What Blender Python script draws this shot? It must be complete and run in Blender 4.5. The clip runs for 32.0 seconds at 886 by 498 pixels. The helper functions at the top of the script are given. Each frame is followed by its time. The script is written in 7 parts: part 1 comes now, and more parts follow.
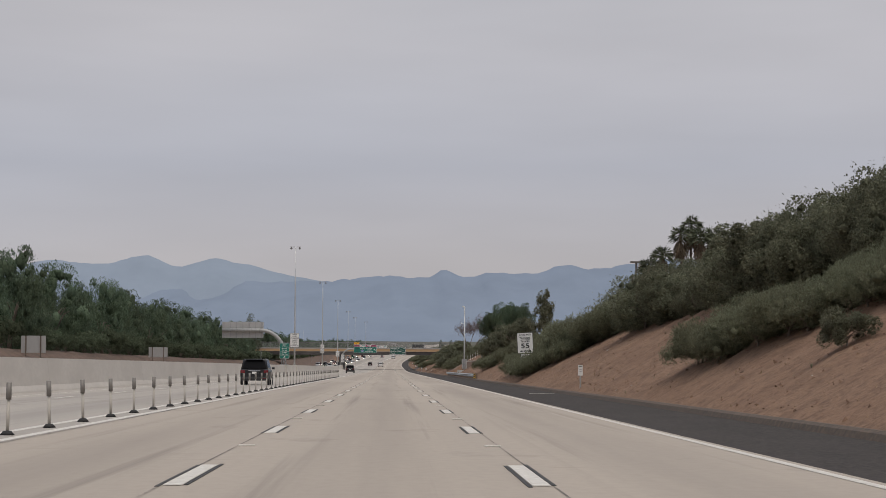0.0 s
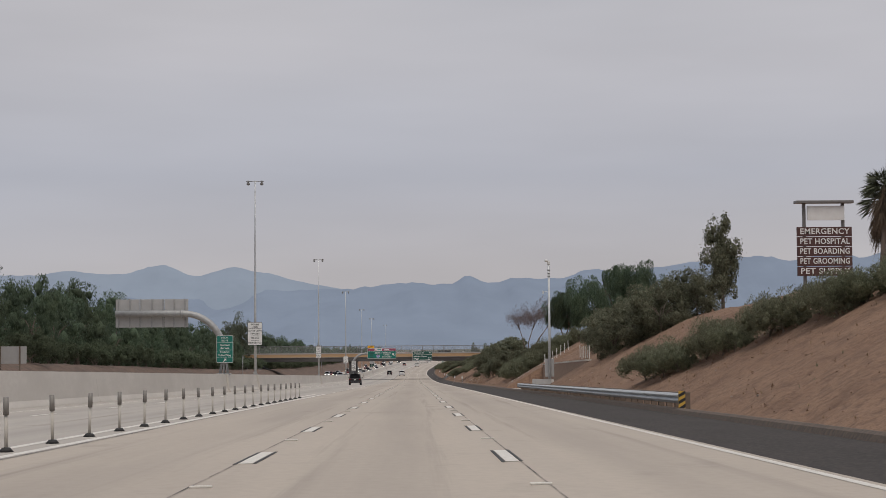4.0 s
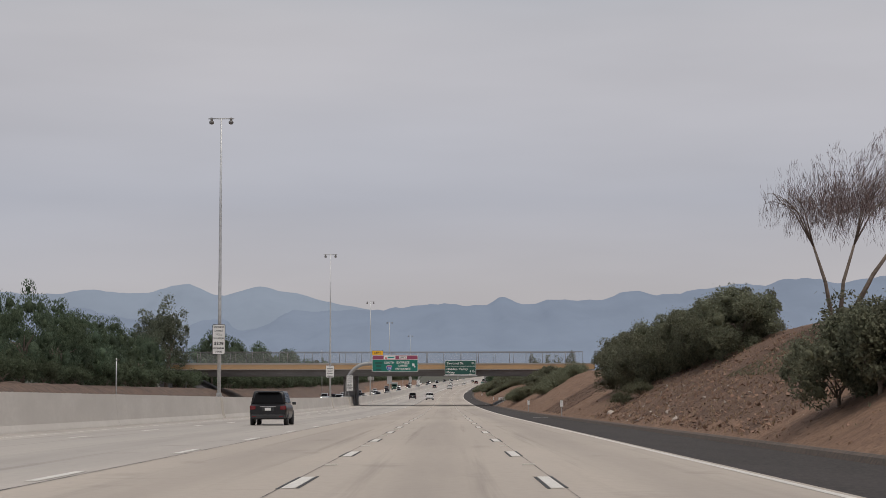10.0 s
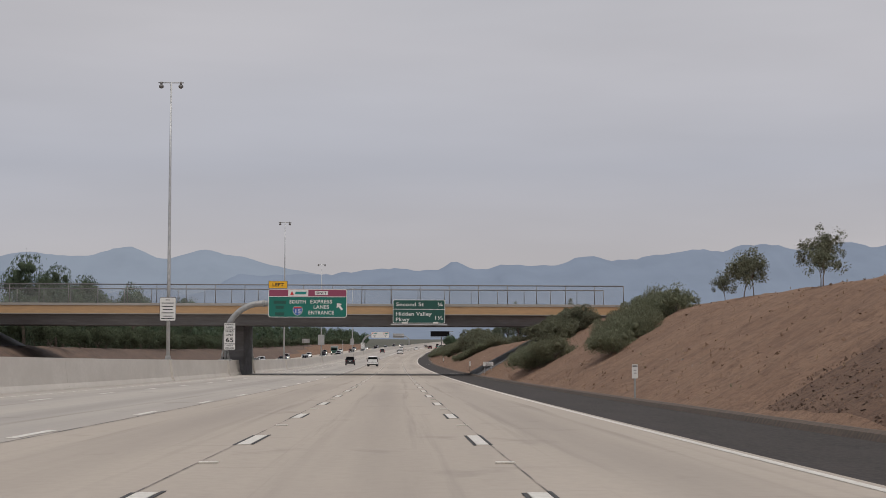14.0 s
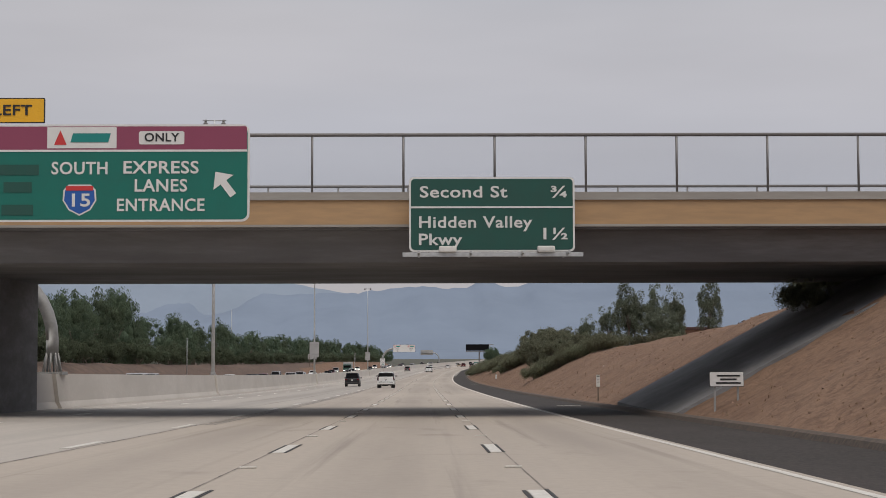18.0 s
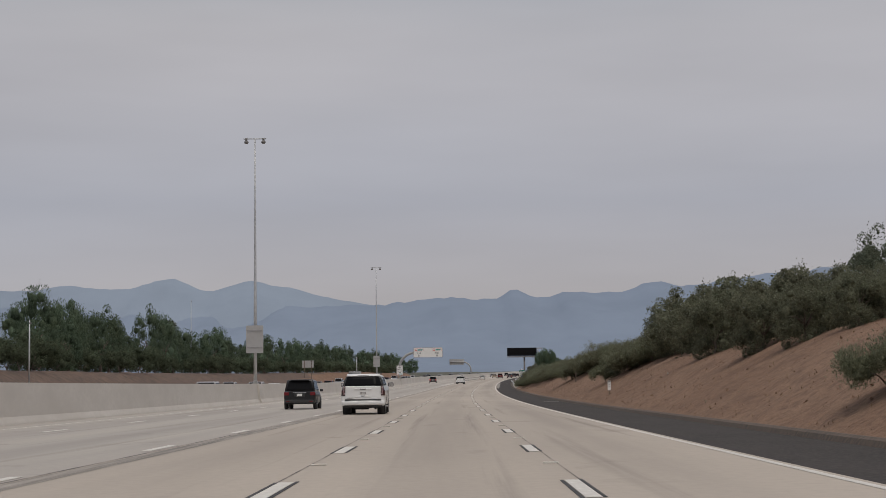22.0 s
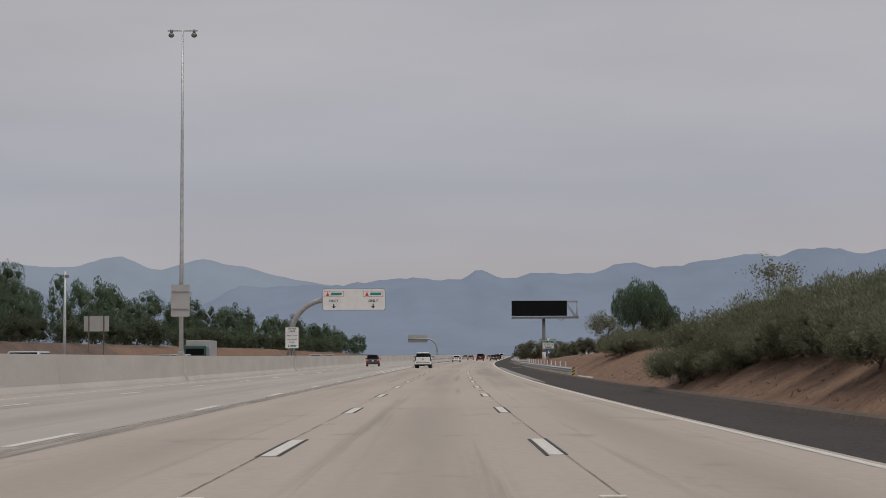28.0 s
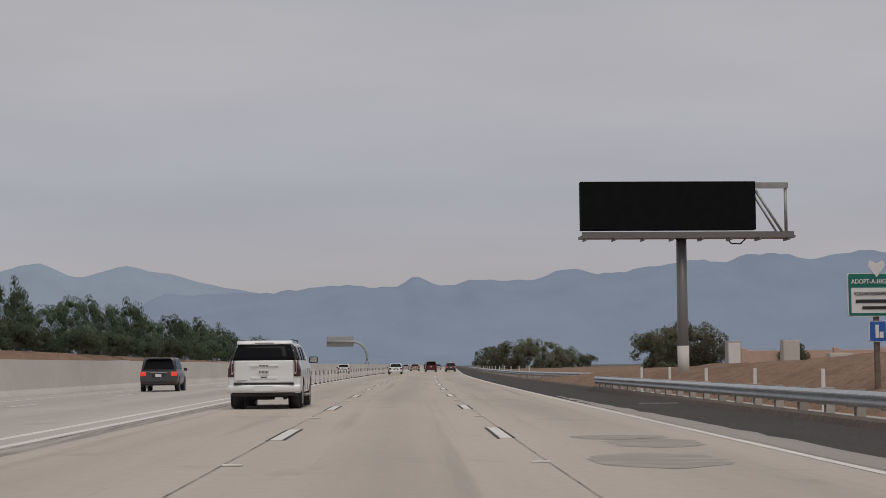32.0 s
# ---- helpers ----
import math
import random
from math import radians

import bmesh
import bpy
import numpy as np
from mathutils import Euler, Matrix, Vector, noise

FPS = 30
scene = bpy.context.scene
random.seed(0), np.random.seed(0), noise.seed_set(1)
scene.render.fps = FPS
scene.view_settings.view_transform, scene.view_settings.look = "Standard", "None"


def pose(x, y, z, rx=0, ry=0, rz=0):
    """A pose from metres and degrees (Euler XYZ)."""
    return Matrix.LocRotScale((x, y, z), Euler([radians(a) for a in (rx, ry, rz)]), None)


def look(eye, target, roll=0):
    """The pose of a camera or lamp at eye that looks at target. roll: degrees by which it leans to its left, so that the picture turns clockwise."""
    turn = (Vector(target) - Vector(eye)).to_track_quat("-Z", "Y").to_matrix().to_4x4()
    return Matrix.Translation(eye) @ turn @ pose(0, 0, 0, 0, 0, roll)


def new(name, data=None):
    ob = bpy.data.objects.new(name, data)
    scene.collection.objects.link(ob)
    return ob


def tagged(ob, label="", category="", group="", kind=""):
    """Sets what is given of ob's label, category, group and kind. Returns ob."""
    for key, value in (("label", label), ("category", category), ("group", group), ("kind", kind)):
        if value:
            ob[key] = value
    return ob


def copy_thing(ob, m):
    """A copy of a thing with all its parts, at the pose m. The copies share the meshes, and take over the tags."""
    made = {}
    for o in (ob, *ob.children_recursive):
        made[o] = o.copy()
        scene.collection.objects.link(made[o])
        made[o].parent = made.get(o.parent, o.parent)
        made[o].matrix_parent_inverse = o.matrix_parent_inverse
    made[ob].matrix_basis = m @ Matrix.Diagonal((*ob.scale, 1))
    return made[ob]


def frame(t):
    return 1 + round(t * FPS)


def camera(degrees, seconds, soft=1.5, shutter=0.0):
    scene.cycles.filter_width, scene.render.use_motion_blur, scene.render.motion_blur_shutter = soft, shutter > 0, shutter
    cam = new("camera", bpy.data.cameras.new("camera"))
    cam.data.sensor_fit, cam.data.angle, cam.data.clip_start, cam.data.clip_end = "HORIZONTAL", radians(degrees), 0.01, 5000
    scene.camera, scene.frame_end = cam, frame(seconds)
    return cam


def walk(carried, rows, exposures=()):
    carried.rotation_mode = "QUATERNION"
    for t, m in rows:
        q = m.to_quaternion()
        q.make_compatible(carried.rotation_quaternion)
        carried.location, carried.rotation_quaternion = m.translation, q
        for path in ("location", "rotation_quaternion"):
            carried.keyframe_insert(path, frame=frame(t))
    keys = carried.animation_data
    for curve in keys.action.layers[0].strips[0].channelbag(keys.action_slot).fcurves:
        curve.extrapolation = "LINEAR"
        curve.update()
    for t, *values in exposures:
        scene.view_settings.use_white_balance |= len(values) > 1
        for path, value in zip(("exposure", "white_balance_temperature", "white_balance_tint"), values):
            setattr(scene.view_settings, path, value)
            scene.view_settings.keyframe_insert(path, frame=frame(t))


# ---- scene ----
cam = camera(29.77, 32.0, soft=0.75)
walk(cam, [
    (0, pose(0.316, -0.15, 1.173, 92.944, -0.3, -1.799)),
    (1, pose(0.346, 27.25, 0.625, 93.224, 0.177, -1.291)),
    (2, pose(0.386, 55.95, 0.051, 93.150, 0.296, -1.135)),
    (3, pose(0.427, 84.41, -0.518, 93.302, 0.526, -1.024)),
    (6, pose(0.579, 170.45, -2.239, 93.048, 0.245, -0.921)),
    (7, pose(0.501, 198.93, -2.809, 93.286, 0.431, -0.553)),
    (8, pose(0.385, 227.78, -3.386, 93.496, 0.177, 0.280)),
    (9, pose(0.273, 256.75, -3.965, 94.166, -0.040, 0.499)),
    (10, pose(0.315, 285.88, -4.548, 94.096, 0.053, 0.098)),
    (11, pose(0.355, 315.28, -5.136, 93.425, 0.333, -0.642)),
    (12, pose(0.215, 344.14, -5.713, 93.152, 0.065, -1.115)),
    (13, pose(0.306, 373.27, -6.295, 93.097, -0.058, -1.610)),
    (14, pose(0.493, 402.52, -6.880, 92.979, -0.187, -1.609)),
    (17, pose(0.627, 490.49, -8.509, 93.475, 0.467, -1.022)),
    (18, pose(0.627, 519.63, -8.990, 93.687, 0.161, -0.638)),
    (19, pose(0.527, 548.88, -9.444, 93.472, 0.254, -0.021)),
    (20, pose(0.423, 577.94, -9.867, 93.562, 0.368, 0.320)),
    (21, pose(0.277, 606.77, -10.257, 93.887, 0.312, 0.409)),
    (22, pose(0.330, 635.81, -10.622, 94.163, 0.576, 0.355)),
    (23, pose(0.262, 665.60, -10.967, 94.288, 0.235, 0.244)),
    (24, pose(0.159, 693.74, -11.264, 93.727, 0.333, 0.233)),
    (25, pose(0.159, 722.30, -11.539, 93.067, 0.404, 0.134)),
    (26.5, pose(0.46, 777.6, -11.982, 93.33, 0.33, -0.33)),
    (28, pose(1.053, 835.22, -12.352, 93.637, 0.268, -0.944)),
    (29, pose(1.614, 873.96, -12.532, 93.543, 0.541, -1.658)),
    (30, pose(2.377, 912.94, -12.660, 93.723, 0.768, -2.171)),
    (31, pose(3.256, 951.65, -12.737, 93.760, 0.258, -2.678)),
    (32, pose(4.348, 990.36, -12.763, 93.988, 0.494, -3.164)),
], exposures=[(0, 0.09), (16, 0.09), (18, 0.12), (18.5, 0.36), (19, 0.78), (19.5, 0.74), (19.85, 0.16), (20.4, 0.08), (21, -0.08), (24, -0.08), (25, -0.04), (28, -0.11), (32, -0.10)])

# ---- world and sun: a bright, hazy overcast ----
SUN_EL, SUN_AZ = radians(66), radians(160)
world = bpy.data.worlds.new("overcast")
scene.world = world
world.use_nodes = True
wt = world.node_tree
wt.nodes.clear()


def wn(kind, **kw):
    n = wt.nodes.new(kind)
    for k, v in kw.items():
        n.inputs[k].default_value = v
    return n


w_out = wn("ShaderNodeOutputWorld")
w_bg = wn("ShaderNodeBackground", Strength=1.0)
w_sky = wn("ShaderNodeTexSky")
w_sky.sky_type, w_sky.sun_disc = "NISHITA", False
w_sky.sun_elevation, w_sky.sun_rotation = SUN_EL, SUN_AZ
w_sky.air_density, w_sky.dust_density = 1.4, 3.0
w_dim = wn("ShaderNodeVectorMath")
w_dim.operation = "SCALE"
w_dim.inputs["Scale"].default_value = 0.085
w_tc = wn("ShaderNodeTexCoord")
w_sep = wn("ShaderNodeSeparateXYZ")
w_map = wn("ShaderNodeMapping")
w_map.inputs["Scale"].default_value = (1.0, 1.0, 5.5)
w_noise = wn("ShaderNodeTexNoise", Scale=2.2, Detail=4.0, Roughness=0.5)
w_ramp = wn("ShaderNodeValToRGB")      # cloud colour by elevation
cr_ = w_ramp.color_ramp
cr_.elements[0].position, cr_.elements[0].color = 0.0, (0.44, 0.42, 0.43, 1)
cr_.elements[1].position, cr_.elements[1].color = 1.0, (0.78, 0.77, 0.76, 1)
for pos_, col_ in ((0.045, (0.455, 0.435, 0.447, 1)), (0.10, (0.405, 0.41, 0.455, 1)), (0.17, (0.472, 0.46, 0.485, 1)), (0.22, (0.482, 0.47, 0.49, 1)), (0.5, (0.60, 0.59, 0.60, 1))):
    e_ = cr_.elements.new(pos_)
    e_.color = col_
w_tone = wn("ShaderNodeMapRange")
w_tone.inputs["From Min"].default_value, w_tone.inputs["From Max"].default_value = 0.3, 0.7
w_tone.inputs["To Min"].default_value, w_tone.inputs["To Max"].default_value = 0.88, 1.1
w_mul = wn("ShaderNodeVectorMath")
w_mul.operation = "SCALE"
w_mix = wn("ShaderNodeMix")
w_mix.data_type = "RGBA"
w_blue = wn("ShaderNodeMapRange")      # blue blended in higher up: a windscreen's tint band put into the sky
w_blue.interpolation_type = "SMOOTHSTEP"
w_blue.inputs["From Min"].default_value, w_blue.inputs["From Max"].default_value = 0.195, 0.26
w_blue.inputs["To Min"].default_value, w_blue.inputs["To Max"].default_value = 0.0, 0.45
L = wt.links.new
L(w_tc.outputs["Generated"], w_sep.inputs[0])
L(w_sep.outputs["Z"], w_ramp.inputs["Fac"])
L(w_tc.outputs["Generated"], w_map.inputs["Vector"])
L(w_map.outputs["Vector"], w_noise.inputs["Vector"])
L(w_noise.outputs["Fac"], w_tone.inputs["Value"])
L(w_ramp.outputs["Color"], w_mul.inputs[0])
L(w_tone.outputs["Result"], w_mul.inputs["Scale"])
L(w_sky.outputs["Color"], w_dim.inputs[0])
L(w_sep.outputs["Z"], w_blue.inputs["Value"])
L(w_blue.outputs["Result"], w_mix.inputs["Factor"])
L(w_mul.outputs["Vector"], w_mix.inputs["A"])
L(w_dim.outputs["Vector"], w_mix.inputs["B"])
w_n2 = wn("ShaderNodeTexNoise", Scale=1.3, Detail=2.0, Roughness=0.5)
w_f2 = wn("ShaderNodeMapRange")
w_f2.inputs["From Min"].default_value, w_f2.inputs["From Max"].default_value = 0.4, 0.65
w_f2.inputs["To Max"].default_value = 0.35
w_tint = wn("ShaderNodeMix")
w_tint.data_type = "RGBA"
w_tint.inputs["B"].default_value = (0.385, 0.42, 0.495, 1)
w_m2 = wn("ShaderNodeMapping")
w_m2.inputs["Scale"].default_value, w_m2.inputs["Location"].default_value = (1.0, 1.0, 3.0), (3.4, 0.7, 0.2)
L(w_tc.outputs["Generated"], w_m2.inputs["Vector"])
L(w_m2.outputs["Vector"], w_n2.inputs["Vector"])
L(w_n2.outputs["Fac"], w_f2.inputs["Value"])
L(w_f2.outputs["Result"], w_tint.inputs["Factor"])
L(w_mix.outputs["Result"], w_tint.inputs["A"])
L(w_tint.outputs["Result"], w_bg.inputs["Color"])
L(w_bg.outputs["Background"], w_out.inputs["Surface"])

sun_data = bpy.data.lights.new("sun", "SUN")
sun_data.energy, sun_data.angle, sun_data.color = 1.5, radians(40), (1.0, 0.93, 0.84)
sun = new("sun", sun_data)
sun.matrix_world = look((0, 0, 100), (-100 * math.sin(SUN_AZ) / math.tan(SUN_EL), -100 * math.cos(SUN_AZ) / math.tan(SUN_EL), 0))

# ---- the road's line: a long grade that levels out, then a slight bend to the right ----
Y_A, Y_B = 402.8, 990.5          # the sag
Y_C, BEND = 725.0, 1.1698e-4     # the bend


def rz(y):
    y = np.asarray(y, float)
    d = np.clip(y - Y_A, 0, Y_B - Y_A)
    return -0.02 * np.minimum(y, Y_B) + 0.02 * d * d / (2 * (Y_B - Y_A))


def rx(y):
    d = np.clip(np.asarray(y, float) - Y_C, 0, None)
    e = np.minimum(d, 520)
    return BEND * e * e / 2 + BEND * 520 * (d - e)


def P(x, y, z=0.0):
    """A place by its offset from the middle of the lane, its station and its height over the road."""
    return Vector((float(rx(y)) + x, y, float(rz(y)) + z))


# stations of the lane dashes
_u = np.arange(-200, 2600, 1.0)
_f = np.interp(_u, [763.4, 795.2, 827.1, 859.2], [3250, 3000, 2640, 2420])
_f = np.convolve(np.pad(_f, 20, "edge"), np.ones(41) / 41, "valid")
_k = 2950.0 / _f
_y = np.concatenate([[0], np.cumsum((_k[1:] + _k[:-1]) / 2)])
_y -= np.interp(0, _u, _y)


def station(u):
    return float(np.interp(u, _u, _y))


# ---- materials ----
def material(name, base, rough=0.7, metal=0.0, grain=None, stain=None, bump=0.0, island=0.0, rand=0.0, coords="Object", spec=0.5, coat=0.0, stretch=(1, 1, 1), depth=0.03, leaf=0.0):
    """grain, stain: (scale, other colour, amount) of a fine and a coarse variation."""
    m = bpy.data.materials.new(name)
    m.use_nodes = True
    nt = m.node_tree
    b = nt.nodes["Principled BSDF"]
    b.inputs["Roughness"].default_value = rough
    b.inputs["Metallic"].default_value = metal
    b.inputs["Specular IOR Level"].default_value = spec
    b.inputs["Coat Weight"].default_value = coat
    tc = nt.nodes.new("ShaderNodeTexCoord")
    mp = nt.nodes.new("ShaderNodeMapping")
    mp.inputs["Scale"].default_value = stretch
    nt.links.new(tc.outputs[coords], mp.inputs["Vector"])
    rgb = nt.nodes.new("ShaderNodeRGB")
    rgb.outputs[0].default_value = (*base, 1)
    col = rgb.outputs[0]
    first = None
    for i, layer in enumerate((stain, grain)):
        if not layer:
            continue
        sc, other, amount = layer
        nz = nt.nodes.new("ShaderNodeTexNoise")
        nz.inputs["Scale"].default_value, nz.inputs["Detail"].default_value, nz.inputs["Roughness"].default_value = sc, 5.0, 0.6
        nt.links.new(mp.outputs["Vector"], nz.inputs["Vector"])
        mr = nt.nodes.new("ShaderNodeMapRange")
        mr.inputs["From Min"].default_value, mr.inputs["From Max"].default_value = 0.38, 0.64
        mr.inputs["To Max"].default_value = amount
        nt.links.new(nz.outputs["Fac"], mr.inputs["Value"])
        mx = nt.nodes.new("ShaderNodeMix")
        mx.data_type = "RGBA"
        nt.links.new(mr.outputs["Result"], mx.inputs["Factor"])
        nt.links.new(col, mx.inputs["A"])
        mx.inputs["B"].default_value = (*other, 1)
        col = mx.outputs["Result"]
        first = nz
    for k, by_island in ((island, True), (rand, False)):
        if not k:
            continue
        if by_island:
            src = nt.nodes.new("ShaderNodeNewGeometry").outputs["Random Per Island"]
        else:
            src = nt.nodes.new("ShaderNodeObjectInfo").outputs["Random"]
        hs = nt.nodes.new("ShaderNodeHueSaturation")
        mr = nt.nodes.new("ShaderNodeMapRange")
        mr.inputs["To Min"].default_value, mr.inputs["To Max"].default_value = 1 - k, 1 + k
        nt.links.new(src, mr.inputs["Value"])
        nt.links.new(mr.outputs["Result"], hs.inputs["Value"])
        if not by_island and leaf:      # some plants yellower or browner than others
            hue = nt.nodes.new("ShaderNodeMapRange")
            hue.inputs["To Min"].default_value, hue.inputs["To Max"].default_value = 0.482, 0.512
            nt.links.new(src, hue.inputs["Value"])
            nt.links.new(hue.outputs["Result"], hs.inputs["Hue"])
        nt.links.new(col, hs.inputs["Color"])
        col = hs.outputs["Color"]
    nt.links.new(col, b.inputs["Base Color"])
    if bump and first:
        bp = nt.nodes.new("ShaderNodeBump")
        bp.inputs["Strength"].default_value, bp.inputs["Distance"].default_value = bump, depth
        nt.links.new(first.outputs["Fac"], bp.inputs["Height"])
        nt.links.new(bp.outputs["Normal"], b.inputs["Normal"])
    if leaf:                       # light that comes through the leaves
        tl = nt.nodes.new("ShaderNodeBsdfTranslucent")
        ms = nt.nodes.new("ShaderNodeMixShader")
        ms.inputs["Fac"].default_value = leaf
        nt.links.new(col, tl.inputs["Color"])
        nt.links.new(b.outputs[0], ms.inputs[1])
        nt.links.new(tl.outputs[0], ms.inputs[2])
        nt.links.new(ms.outputs[0], nt.nodes["Material Output"].inputs["Surface"])
    return m


def earth(name, base, dark, pale):
    """Loose soil: pale and dark patches, clods of a hand's width and fine grit, in relief at two sizes."""
    m = bpy.data.materials.new(name)
    m.use_nodes = True
    nt = m.node_tree
    b = nt.nodes["Principled BSDF"]
    b.inputs["Roughness"].default_value, b.inputs["Specular IOR Level"].default_value = 0.95, 0.2
    tc = nt.nodes.new("ShaderNodeTexCoord")
    col = nt.nodes.new("ShaderNodeRGB").outputs[0]
    col.default_value = (*base, 1)
    normal = None
    for sc, other, lo, hi, amount, relief, strength in ((0.22, pale, 0.42, 0.62, 0.75, 0, 0), (0.9, dark, 0.50, 0.68, 0.5, 0.0, 0), (3.2, dark, 0.50, 0.66, 0.7, 0.22, 0.55), (13.0, dark, 0.48, 0.66, 0.55, 0.05, 0.6)):
        nz = nt.nodes.new("ShaderNodeTexNoise")
        nz.inputs["Scale"].default_value, nz.inputs["Detail"].default_value, nz.inputs["Roughness"].default_value = sc, 5.0, 0.62
        nt.links.new(tc.outputs["Object"], nz.inputs["Vector"])
        mr = nt.nodes.new("ShaderNodeMapRange")
        mr.inputs["From Min"].default_value, mr.inputs["From Max"].default_value, mr.inputs["To Max"].default_value = lo, hi, amount
        nt.links.new(nz.outputs["Fac"], mr.inputs["Value"])
        mx = nt.nodes.new("ShaderNodeMix")
        mx.data_type = "RGBA"
        nt.links.new(mr.outputs["Result"], mx.inputs["Factor"])
        nt.links.new(col, mx.inputs["A"])
        mx.inputs["B"].default_value = (*other, 1)
        col = mx.outputs["Result"]
        if relief:
            bp = nt.nodes.new("ShaderNodeBump")
            bp.inputs["Strength"].default_value, bp.inputs["Distance"].default_value = strength, relief
            bp.invert = True
            nt.links.new(nz.outputs["Fac"], bp.inputs["Height"])
            if normal:
                nt.links.new(normal, bp.inputs["Normal"])
            normal = bp.outputs["Normal"]
    nt.links.new(col, b.inputs["Base Color"])
    nt.links.new(normal, b.inputs["Normal"])
    return m


def glow(name, colour, strength):
    m = bpy.data.materials.new(name)
    m.use_nodes = True
    b = m.node_tree.nodes["Principled BSDF"]
    b.inputs["Base Color"].default_value = (*colour, 1)
    b.inputs["Emission Color"].default_value = (*colour, 1)
    b.inputs["Emission Strength"].default_value = strength
    return m


def pavement(name, base, dark, streak, blotch, lane=3.66, shift=0.0):
    """Worn concrete: long streaks along the lanes, an oil-darkened middle of each lane, blotches and grain."""
    m = bpy.data.materials.new(name)
    m.use_nodes = True
    nt = m.node_tree
    b = nt.nodes["Principled BSDF"]
    b.inputs["Roughness"].default_value = 0.85
    b.inputs["Specular IOR Level"].default_value = 0.3
    tc = nt.nodes.new("ShaderNodeTexCoord")
    col = nt.nodes.new("ShaderNodeRGB").outputs[0]
    col.default_value = (*base, 1)

    def layer(col, scale, sc, other, amount, lo=0.40, hi=0.66, detail=5.0, factor=None):
        mp = nt.nodes.new("ShaderNodeMapping")
        mp.inputs["Scale"].default_value = scale
        nt.links.new(tc.outputs["UV"], mp.inputs["Vector"])
        nz = nt.nodes.new("ShaderNodeTexNoise")
        nz.inputs["Scale"].default_value, nz.inputs["Detail"].default_value, nz.inputs["Roughness"].default_value = sc, detail, 0.6
        nt.links.new(mp.outputs["Vector"], nz.inputs["Vector"])
        mr = nt.nodes.new("ShaderNodeMapRange")
        mr.inputs["From Min"].default_value, mr.inputs["From Max"].default_value, mr.inputs["To Max"].default_value = lo, hi, amount
        nt.links.new(nz.outputs["Fac"], mr.inputs["Value"])
        fac = mr.outputs["Result"]
        if factor:
            mu = nt.nodes.new("ShaderNodeMath")
            mu.operation = "MULTIPLY"
            nt.links.new(fac, mu.inputs[0])
            nt.links.new(factor, mu.inputs[1])
            fac = mu.outputs[0]
        mx = nt.nodes.new("ShaderNodeMix")
        mx.data_type = "RGBA"
        nt.links.new(fac, mx.inputs["Factor"])
        nt.links.new(col, mx.inputs["A"])
        mx.inputs["B"].default_value = (*other, 1)
        return mx.outputs["Result"], nz

    sep = nt.nodes.new("ShaderNodeSeparateXYZ")
    nt.links.new(tc.outputs["UV"], sep.inputs[0])
    ph = nt.nodes.new("ShaderNodeMath")
    ph.operation = "MULTIPLY_ADD"
    ph.inputs[1].default_value, ph.inputs[2].default_value = 2 * math.pi / lane, shift
    nt.links.new(sep.outputs["X"], ph.inputs[0])
    cs = nt.nodes.new("ShaderNodeMath")
    cs.operation = "COSINE"
    nt.links.new(ph.outputs[0], cs.inputs[0])
    mid = nt.nodes.new("ShaderNodeMapRange")
    mid.inputs["From Min"].default_value, mid.inputs["From Max"].default_value = -0.2, 1.0
    nt.links.new(cs.outputs[0], mid.inputs["Value"])
    ph2 = nt.nodes.new("ShaderNodeMath")
    ph2.operation = "ABSOLUTE"
    nt.links.new(cs.outputs[0], ph2.inputs[0])
    wheel = nt.nodes.new("ShaderNodeMapRange")
    wheel.inputs["From Min"].default_value, wheel.inputs["From Max"].default_value, wheel.inputs["To Min"].default_value, wheel.inputs["To Max"].default_value = 0.0, 0.6, 1.0, 0.0
    nt.links.new(ph2.outputs[0], wheel.inputs["Value"])
    col, _ = layer(col, (0.25, 0.03, 1), 1.0, blotch, 0.7)
    col, _ = layer(col, (1.0, 0.010, 1), 1.0, streak, 0.55)
    col, _ = layer(col, (0.6, 0.02, 1), 1.0, dark, 0.5, 0.25, 0.6, factor=mid.outputs["Result"])
    col, _ = layer(col, (2.2, 0.028, 1), 1.0, tuple(c * 0.5 for c in dark), 0.5, 0.50, 0.66, factor=wheel.outputs["Result"])
    col, _ = layer(col, (0.5, 0.25, 1), 1.0, tuple(c * 0.7 for c in dark), 0.4, 0.60, 0.72)
    col, _ = layer(col, (0.3, 2.2, 1), 1.0, tuple(c * 0.8 for c in dark), 0.4, 0.66, 0.76, detail=3.0)
    col, _ = layer(col, (0.05, 0.012, 1), 1.0, tuple(c * 1.25 for c in base), 0.45, 0.5, 0.7)
    col, nz = layer(col, (6, 4.0, 1), 1.0, dark, 0.16)
    nt.links.new(col, b.inputs["Base Color"])
    bp = nt.nodes.new("ShaderNodeBump")
    bp.inputs["Strength"].default_value, bp.inputs["Distance"].default_value = 0.05, 0.008
    nt.links.new(nz.outputs["Fac"], bp.inputs["Height"])
    nt.links.new(bp.outputs["Normal"], b.inputs["Normal"])
    return m


